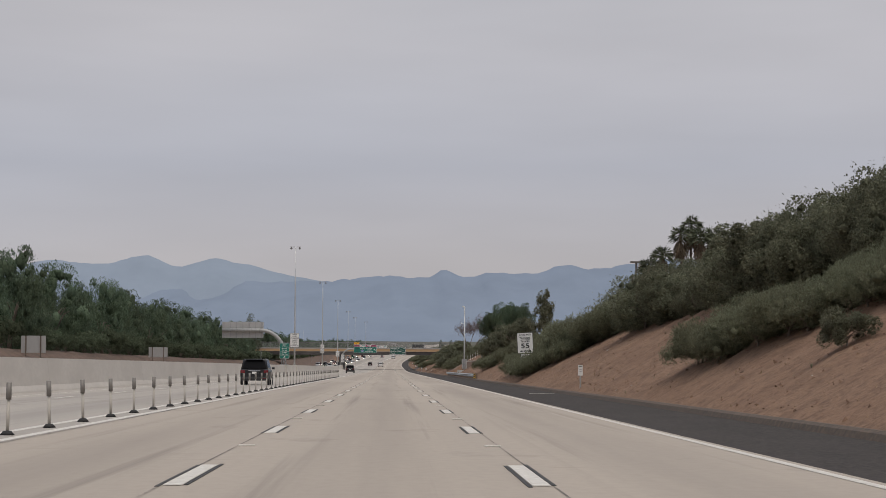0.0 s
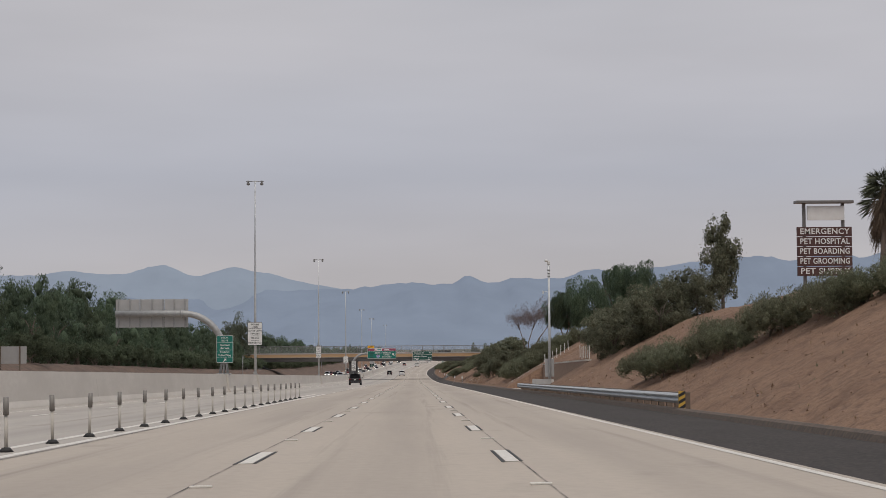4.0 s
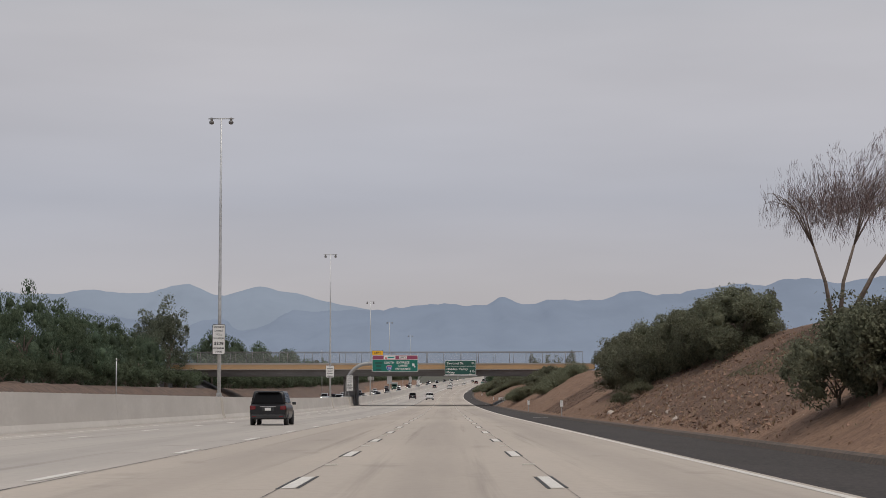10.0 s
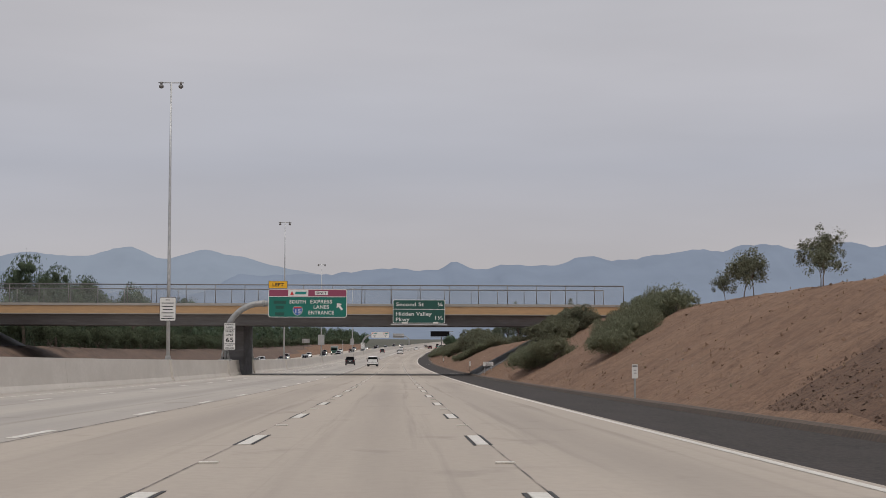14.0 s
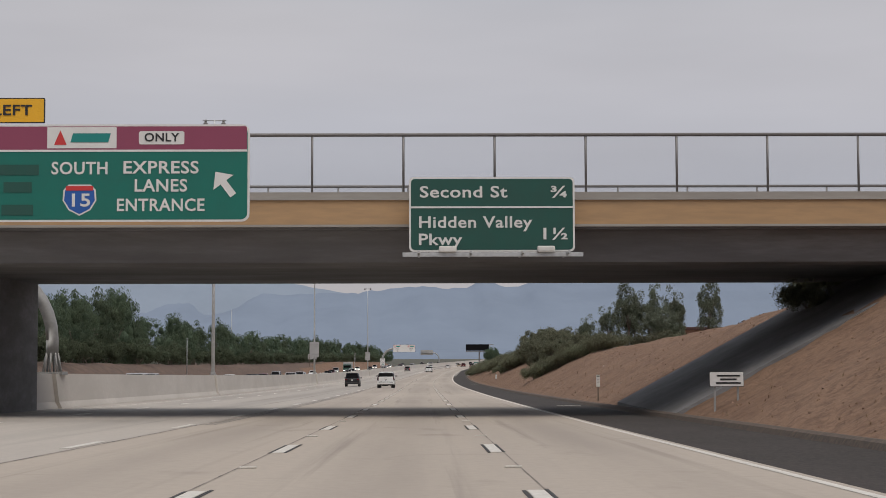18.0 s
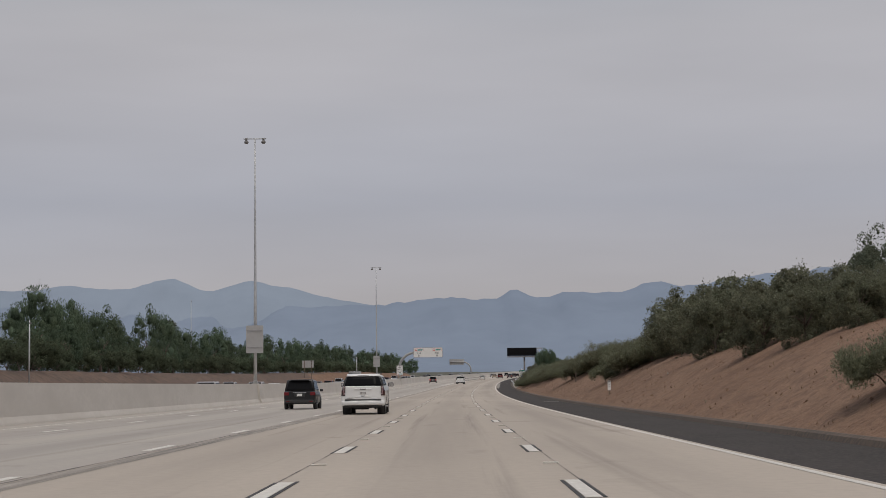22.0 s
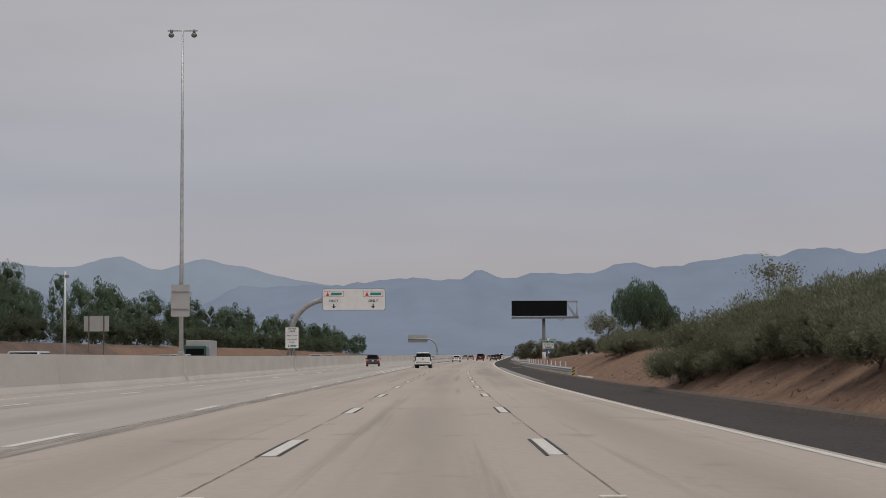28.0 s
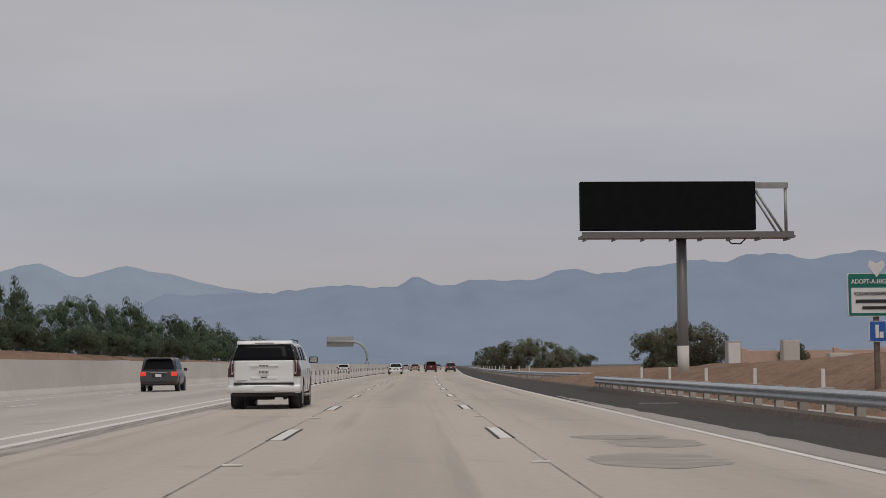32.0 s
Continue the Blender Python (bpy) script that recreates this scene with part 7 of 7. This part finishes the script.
    for s in (-1, 1):
        part("tail_lamp", box(bmesh.new(), s * w * 0.81, -h + 0.045, belt - 0.27, 0.3, 0.14, 0.21, 0.04), lm, t, "red tail lamp")
        part("reflector", box(bmesh.new(), s * w * 0.72, -h - 0.055, 0.42, 0.2, 0.02, 0.04, 0.006), M_LAMP, t)
        part("headlamp", box(bmesh.new(), s * w * 0.66, h - 0.07, belt - 0.42, 0.3, 0.14, 0.13, 0.03), M_HEAD if oncoming else M_LAMP_C, t, "bright headlamp" if oncoming else "")
        part("mirror", box(bmesh.new(), s * (w + 0.09), h - nose - 0.35, belt - 0.02, 0.19, 0.1, 0.14, 0.03), M_TRIM, t)
    part("bumper", box(bmesh.new(), 0, -h + 0.04, 0.34, Wc * 0.9, 0.2, 0.2, 0.04), M_TRIM if detail else mat, t)
    part("spoiler", box(bmesh.new(), 0, r0 - 0.07, zt - 0.075, 1.5 * wr, 0.3, 0.06, 0.025), mat, t)
    part("plate_recess", box(bmesh.new(), 0, -h + 0.025, belt - 0.34, 0.62, 0.08, 0.2, 0.03), M_TRIM, t)
    part("number_plate", box(bmesh.new(), 0, -h - 0.02, belt - 0.31, 0.3, 0.02, 0.14, 0.004), M_SIGNW, t)
    part("garnish", box(bmesh.new(), 0, -h + 0.02, belt - 0.115, 0.8, 0.08, 0.03, 0.01), M_CHROME, t)
    return t


# the white full-size sport utility vehicle
SUV_LEVELS = ((0.44, 0.955), (0.52, 0.985), (0.70, 1.0), (0.92, 1.0), (1.12, 0.985), (1.26, 0.955), (1.33, 0.925), (1.45, 0.895), (1.62, 0.845), (1.76, 0.785), (1.83, 0.70), (1.87, 0.56), (1.89, 0.25))
SUV_AXLES, SUV_ARCH = (-1.72, 1.58), 0.475


def suv_half(z):
    return 1.02 * float(np.interp(z, [a for a, b in SUV_LEVELS], [b for a, b in SUV_LEVELS]))


def suv_rear(z):
    """The rear face leans forward above the belt line."""
    return -2.85 + 0.42 * max(0.0, z - 1.32) + 0.5 * max(0.0, z - 1.80)


def suv_point(d, z, out=0.0, side=1):
    """A point of the side at d metres behind the rear face, standing out a little."""
    k = float(np.interp(d, [0, 0.03, 0.1, 0.22, 0.5], [0.93, 0.958, 0.98, 0.994, 1.0]))
    return (side * (suv_half(z) * k + out), suv_rear(z) + d - (out if d < 0.05 else 0.0), z)


def suv_panel(columns, thick=0.03):
    """A curved panel through columns of points, closed behind."""
    bm = bmesh.new()
    grid = [[bm.verts.new(p) for p in c] for c in columns]
    faces = []
    for a, b in zip(grid, grid[1:]):
        for k in range(len(a) - 1):
            f = bm.faces.new((a[k], b[k], b[k + 1], a[k + 1]))
            f.smooth = True
            faces.append(f)
    bmesh.ops.recalc_face_normals(bm, faces=bm.faces)
    bmesh.ops.solidify(bm, geom=faces, thickness=thick)
    bmesh.ops.recalc_face_normals(bm, faces=bm.faces)
    return bm


def suv_shell():
    """The painted shell with open wheel arches, from cross sections along the vehicle."""
    bm = bmesh.new()
    ds = [0.0, 0.03, 0.1, 0.22, 0.4] + [0.5 + 0.075 * k for k in range(69)] + [5.7]
    rings = []
    for d in ds:
        y = -2.85 + d
        roof = float(np.interp(y, [0.55, 1.45, 1.6, 2.5, 2.8, 2.85], [1.89, 1.27, 1.22, 1.12, 1.02, 0.9]))
        nose = float(np.interp(y, [1.9, 2.5, 2.85], [1.0, 0.96, 0.84]))
        low = max([0.44] + [0.41 + math.sqrt(max(0.0, SUV_ARCH ** 2 - (y - c) ** 2)) if abs(y - c) < SUV_ARCH else 0.44 for c in SUV_AXLES])
        ring = []
        for side in (1, -1):
            col = []
            for z, _ in SUV_LEVELS:
                zz = min(max(z, low), roof)
                x, yy, _ = suv_point(d, zz, 0.0, side)
                f = max(0.0, 1 - d / 3.0)
                col.append((x * nose, y + (yy - y) * f, zz))
            ring += col if side == 1 else col[::-1]
        rings.append([bm.verts.new(p) for p in ring])
    n = len(rings[0])
    for a, b in zip(rings, rings[1:]):
        for k in range(n - 1):
            bm.faces.new((a[k], a[k + 1], b[k + 1], b[k])).smooth = True
    m = n // 2
    for ring in (rings[0], rings[-1]):
        for k in range(m - 1):
            bm.faces.new((ring[k], ring[k + 1], ring[n - 2 - k], ring[n - 1 - k]))
    bmesh.ops.remove_doubles(bm, verts=bm.verts, dist=0.0008)
    bmesh.ops.recalc_face_normals(bm, faces=bm.faces)
    return bm


def big_suv(place):
    t = thing("sport_utility_vehicle", place, "large clean white sport utility vehicle in the lane", "car", "vehicles on the freeway")
    y = -2.85
    part("body", suv_shell(), M_PW, t)
    zs = (1.345, 1.45, 1.56, 1.68, 1.775)
    rear_cols = [[(f * suv_half(z) * 0.90, suv_rear(z) - 0.014 - 0.03 * (1 - f * f), z) for z in zs] for f in (-1, -0.6, 0, 0.6, 1)]
    part("rear_window", suv_panel(rear_cols), M_GLASS, t, "black tinted rear window")
    part("tailgate", suv_panel([[(f * 0.80, suv_rear(z) - 0.02 - 0.035 * (1 - f * f) - 0.012 * (z < 0.8) - 0.012 * (z > 1.3), z) for z in (0.725, 0.76, 0.95, 1.15, 1.31, 1.338)] for f in (-1, -0.97, -0.5, 0, 0.5, 0.97, 1)], 0.05), M_PW, t, "white tailgate")
    part("spoiler", suv_panel([[(f * 0.76, suv_rear(1.8) + dy, z) for dy, z in ((0.02, 1.77), (-0.05, 1.785), (-0.04, 1.82), (0.08, 1.875), (0.35, 1.897))] for f in (-1, -0.6, 0, 0.6, 1)], 0.02), M_PW, t)
    part("brake_light", box(bmesh.new(), 0, y + 0.163, 1.80, 0.52, 0.03, 0.035, 0.006), M_SIGNBACK, t, "grey high brake light")
    part("handle_bar", box(bmesh.new(), 0, y - 0.055, 1.165, 0.78, 0.05, 0.06, 0.02), M_PW, t)
    part("plate_recess", box(bmesh.new(), 0, y - 0.05, 0.815, 0.74, 0.05, 0.075, 0.02), M_PW, t)
    part("handle", box(bmesh.new(), 0, y - 0.078, 0.865, 0.17, 0.02, 0.028, 0.006), M_TRIM, t)
    pl = part("number_plate", box(bmesh.new(), 0, y - 0.062, 0.945, 0.31, 0.02, 0.16, 0.006), M_SIGNW, t, "white number plate")
    for x in np.linspace(-0.115, 0.115, 7):
        part("plate_bar", box(bmesh.new(), float(x), y - 0.075, 0.985, 0.024, 0.006, 0.07), M_GREY_BAND, pl)
    for x in (-0.09, 0.0, 0.09):
        part("badge", box(bmesh.new(), x, y - 0.083, 1.175, 0.075, 0.012, 0.04, 0.004), M_GREY_BAND, t, "dark grey badge")
    part("badge", box(bmesh.new(), -0.60, y - 0.05, 0.775, 0.30, 0.01, 0.025), M_SIGNBACK, t)
    part("strip", box(bmesh.new(), 0, y - 0.02, 0.672, 1.66, 0.10, 0.052, 0.012), M_TRIM, t, "black strip under the tailgate")
    bumper_cols = [[(f * 1.0, y + dy + 0.10 * abs(f) ** 6, z) for dy, z in ((0.12, 0.455), (-0.06, 0.465), (-0.085, 0.50), (-0.085, 0.60), (-0.07, 0.668), (0.05, 0.675))] for f in (-1, -0.97, -0.85, -0.5, 0, 0.5, 0.85, 0.97, 1)]
    part("bumper", suv_panel(bumper_cols, 0.02), M_PW, t, "white bumper")
    part("step_pad", box(bmesh.new(), 0, y - 0.088, 0.49, 0.52, 0.016, 0.155, 0.006), M_PW, t)
    part("valance", box(bmesh.new(), 0, y + 0.24, 0.345, 1.82, 0.5, 0.125, 0.05), M_RUBBER, t, "black lower valance")
    bm = bmesh.new()
    rod(bm, (-0.75, -1.72, 0.36), (0.75, -1.72, 0.36), 0.06, seg=8)
    rod(bm, (0.55, y + 0.25, 0.3), (0.55, -1.5, 0.32), 0.05, seg=8)
    rod(bm, (0.0, -1.72, 0.25), (0.0, -1.72, 0.46), 0.17, seg=12)
    box(bm, 0, 0, 0.34, 1.72, 5.1, 0.12, 0.03)
    part("underbody", bm, M_TRIM, t)
    part("spare_wheel", rod(bmesh.new(), (-0.1, y + 0.75, 0.25), (-0.1, y + 0.75, 0.42), 0.34, seg=22), M_RUBBER, t, "spare wheel slung under the floor")
    tyre, rim = wheel_meshes(0.41, 0.28)
    for s in (-1, 1):
        for c in SUV_AXLES:
            part("wheel_arch", rod(bmesh.new(), (s * 0.62, c, 0.42), (s * 0.93, c, 0.42), SUV_ARCH + 0.02, seg=24), M_TRIM, t)
            tw = part("wheel", tyre, None, t)
            tw.location = (s * 0.862, c, 0.41)
            part("rim", rim, None, tw)
        lamp = part("tail_lamp", suv_panel([[(s * f * 0.9486, suv_rear(z) - 0.022, z) for z in (0.895, 1.1, 1.335)] for f in (0.868, 0.97)] + [[suv_point(d, z, 0.014, s) for z in (0.895, 1.1, 1.335)] for d in (0.03, 0.1, 0.17)], 0.03), M_LAMP_D, t, "tall dark red tail lamp")
        for x_, z_, w_, h_ in ((0.842, 1.0, 0.012, 0.27), (0.895, 1.0, 0.012, 0.27), (0.868, 1.255, 0.06, 0.014), (0.868, 0.955, 0.06, 0.06)):
            part("lens", box(bmesh.new(), s * x_, y - 0.03, z_, w_, 0.02, h_, 0.003), M_LENS, lamp)
        part("corner_trim", suv_panel([[(s * suv_half(z) * 0.905, suv_rear(z) - 0.012, z) for z in zs]] + [[suv_point(d, z, 0.012, s) for z in zs] for d in (0.03, 0.1, 0.2)], 0.02), M_RUBBER, t)
        part("quarter_window", suv_panel([[suv_point(d + 0.10 * (1.775 - z), z, 0.008, s) for z in zs] for d in (0.21, 0.5, 0.8, 1.02)], 0.02), M_GLASS, t, "dark quarter window")
        for d0, d1 in ((1.28, 2.2), (2.28, 3.2)):
            part("side_window", suv_panel([[suv_point(d + (0.30 * (1.775 - z) if d == 3.2 else 0.0), z, 0.008, s) for z in zs] for d in (d0, (d0 + d1) / 2, d1)], 0.02), M_GLASS, t)
        part("running_board", box(bmesh.new(), s * 0.97, -0.08, 0.33, 0.2, 2.2, 0.06, 0.02), M_DULLSTEEL, t)
        bm = bmesh.new()
        tube(bm, [(s * 0.70, -2.2, 1.86), (s * 0.70, -2.05, 1.915), (s * 0.70, 0.3, 1.92), (s * 0.70, 0.5, 1.87)], 0.02, 6)
        part("roof_rail", bm, M_TRIM, t)
        for yy in (0.62, -0.4):
            part("door_handle", box(bmesh.new(), s * 1.012, yy, 1.09, 0.03, 0.2, 0.035, 0.01), M_PW, t)
        for yy in (1.02, 0.0, -1.02):
            part("door_seam", box(bmesh.new(), s * 1.017, yy, 0.5, 0.008, 0.010, 0.62), M_GREY_BAND, t)
        mirror = part("mirror", box(bmesh.new(), s * 1.14, 0.95, 1.27, 0.26, 0.12, 0.19, 0.04), M_TRIM, t)
        part("mirror_glass", box(bmesh.new(), s * 1.145, 0.885, 1.295, 0.2, 0.008, 0.14, 0.003), M_CHROME, mirror)
    return t


suv = big_suv(P(-3.84, 715.7, 0.004))
copy_thing(suv, Matrix.Translation(P(-3.72, 1039.5, 0.004)) @ pose(0, 0, 0, 0, 0, -2.1))
black = car(P(-8.6, 372.0, 0.004), 0, "black compact sport utility vehicle in the express lane", "car", M_PK, (4.7, 1.88, 1.72), 1.05)
for y in (112.0, 735.0):
    copy_thing(black, Matrix.Translation(P(-8.6, y, 0.004)) @ pose(0, 0, 0, -1.0, 0, 0))
car(P(3.65, 1292.0, 0.004), 0, "dark grey hatchback with lit tail lamps in the outer lane", "car", M_PG, (4.4, 1.8, 1.55), 0.98, lamps=M_BRAKE)
car(P(0.2, 1285.0, 0.004), 0, "dark red sport utility vehicle ahead in the lane", "car", M_PR, (4.8, 1.95, 1.85), 1.12)
car(P(-12.2, 1075.0, 0.004), 0, "dark grey crossover with a lit tail lamp in the express lane", "car", M_PG, (4.6, 1.86, 1.66), 1.02, lamps=M_BRAKE)
for x, y, mat_, lab, size, belt in (
    (-3.7, 1215, M_PW, "white sedan ahead in the middle lane", (4.7, 1.82, 1.44), 0.92), (-12.2, 1240, M_PW, "white sedan in the inner express lane", (4.6, 1.8, 1.44), 0.92),
    (3.7, 1420, M_PK, "black sedan in the outer lane", (4.7, 1.82, 1.46), 0.93), (-3.6, 1330, M_PT, "tan sedan in the middle lane", (4.6, 1.8, 1.45), 0.92),
    (3.7, 1360, M_PG, "dark grey sport utility vehicle in the outer lane", (4.7, 1.88, 1.72), 1.05), (0.1, 1440, M_PS, "silver sedan far ahead", (4.6, 1.8, 1.45), 0.92),
    (-3.7, 1500, M_PK, "black sport utility vehicle far ahead", (4.7, 1.88, 1.74), 1.05), (3.7, 1530, M_PW, "white van far ahead", (5.2, 1.95, 2.1), 1.15), (-8.0, 1420, M_PS, "silver sedan in the express lane", (4.6, 1.8, 1.45), 0.92)):
    car(P(x, y, 0.004), 0, lab, "car", mat_, size, belt, detail=0)
onc = []
for mat_, lab, size, belt in ((M_PW, "white oncoming sedan with lit headlamps", (4.7, 1.82, 1.46), 0.93), (M_PS, "silver oncoming sport utility vehicle with lit headlamps", (4.7, 1.9, 1.75), 1.05), (M_PK, "black oncoming car with lit headlamps", (4.6, 1.85, 1.6), 1.0), (M_PR, "dark red oncoming car with lit headlamps", (4.6, 1.85, 1.55), 1.0)):
    onc.append(car(P(-20 - 3.6 * len(onc), 620 + 40 * len(onc), 0.004), math.pi, lab, "car", mat_, size, belt, detail=0, oncoming=True, group="oncoming traffic"))
for k in range(46):
    y = 690 + 19 * k + R.uniform(-6, 6)
    src = onc[(0, 1, 0, 2, 1, 0, 3, 1)[k % 8]]
    copy_thing(src, Matrix.Translation(P(-19.4 - 3.65 * (k * 7 % 4), y, 0.004)) @ pose(0, 0, 0, 0, 0, 180))
# an oncoming box truck
M_CAB = paint("green_cab_paint", (0.03, 0.075, 0.06))
t = thing("box_truck", P(-27.0, 1015, 0.004), "oncoming truck with a green cab and grey cargo box", "truck", "oncoming traffic")
part("cab", box(bmesh.new(), 0, -3.2, 0.6, 2.4, 2.2, 2.1, 0.2), M_CAB, t, "dark green cab")
part("windscreen", box(bmesh.new(), 0, -4.31, 1.7, 1.9, 0.04, 0.65, 0.02), M_GLASS, t)
part("cargo_box", box(bmesh.new(), 0, 1.4, 0.95, 2.5, 6.6, 2.3, 0.05), M_SIGNBACK, t)
part("chassis", box(bmesh.new(), 0, 0, 0.5, 1.6, 8.2, 0.35, 0.03), M_TRIM, t)
for sx in (-1, 1):
    part("headlamp", box(bmesh.new(), sx * 0.9, -4.32, 0.85, 0.32, 0.05, 0.18, 0.02), M_HEAD, t)
    for y in (-3.1, 3.2):
        part("wheel", rod(bmesh.new(), (sx * 0.9, y, 0.5), (sx * 1.2, y, 0.5), 0.5, seg=18), M_RUBBER, t)
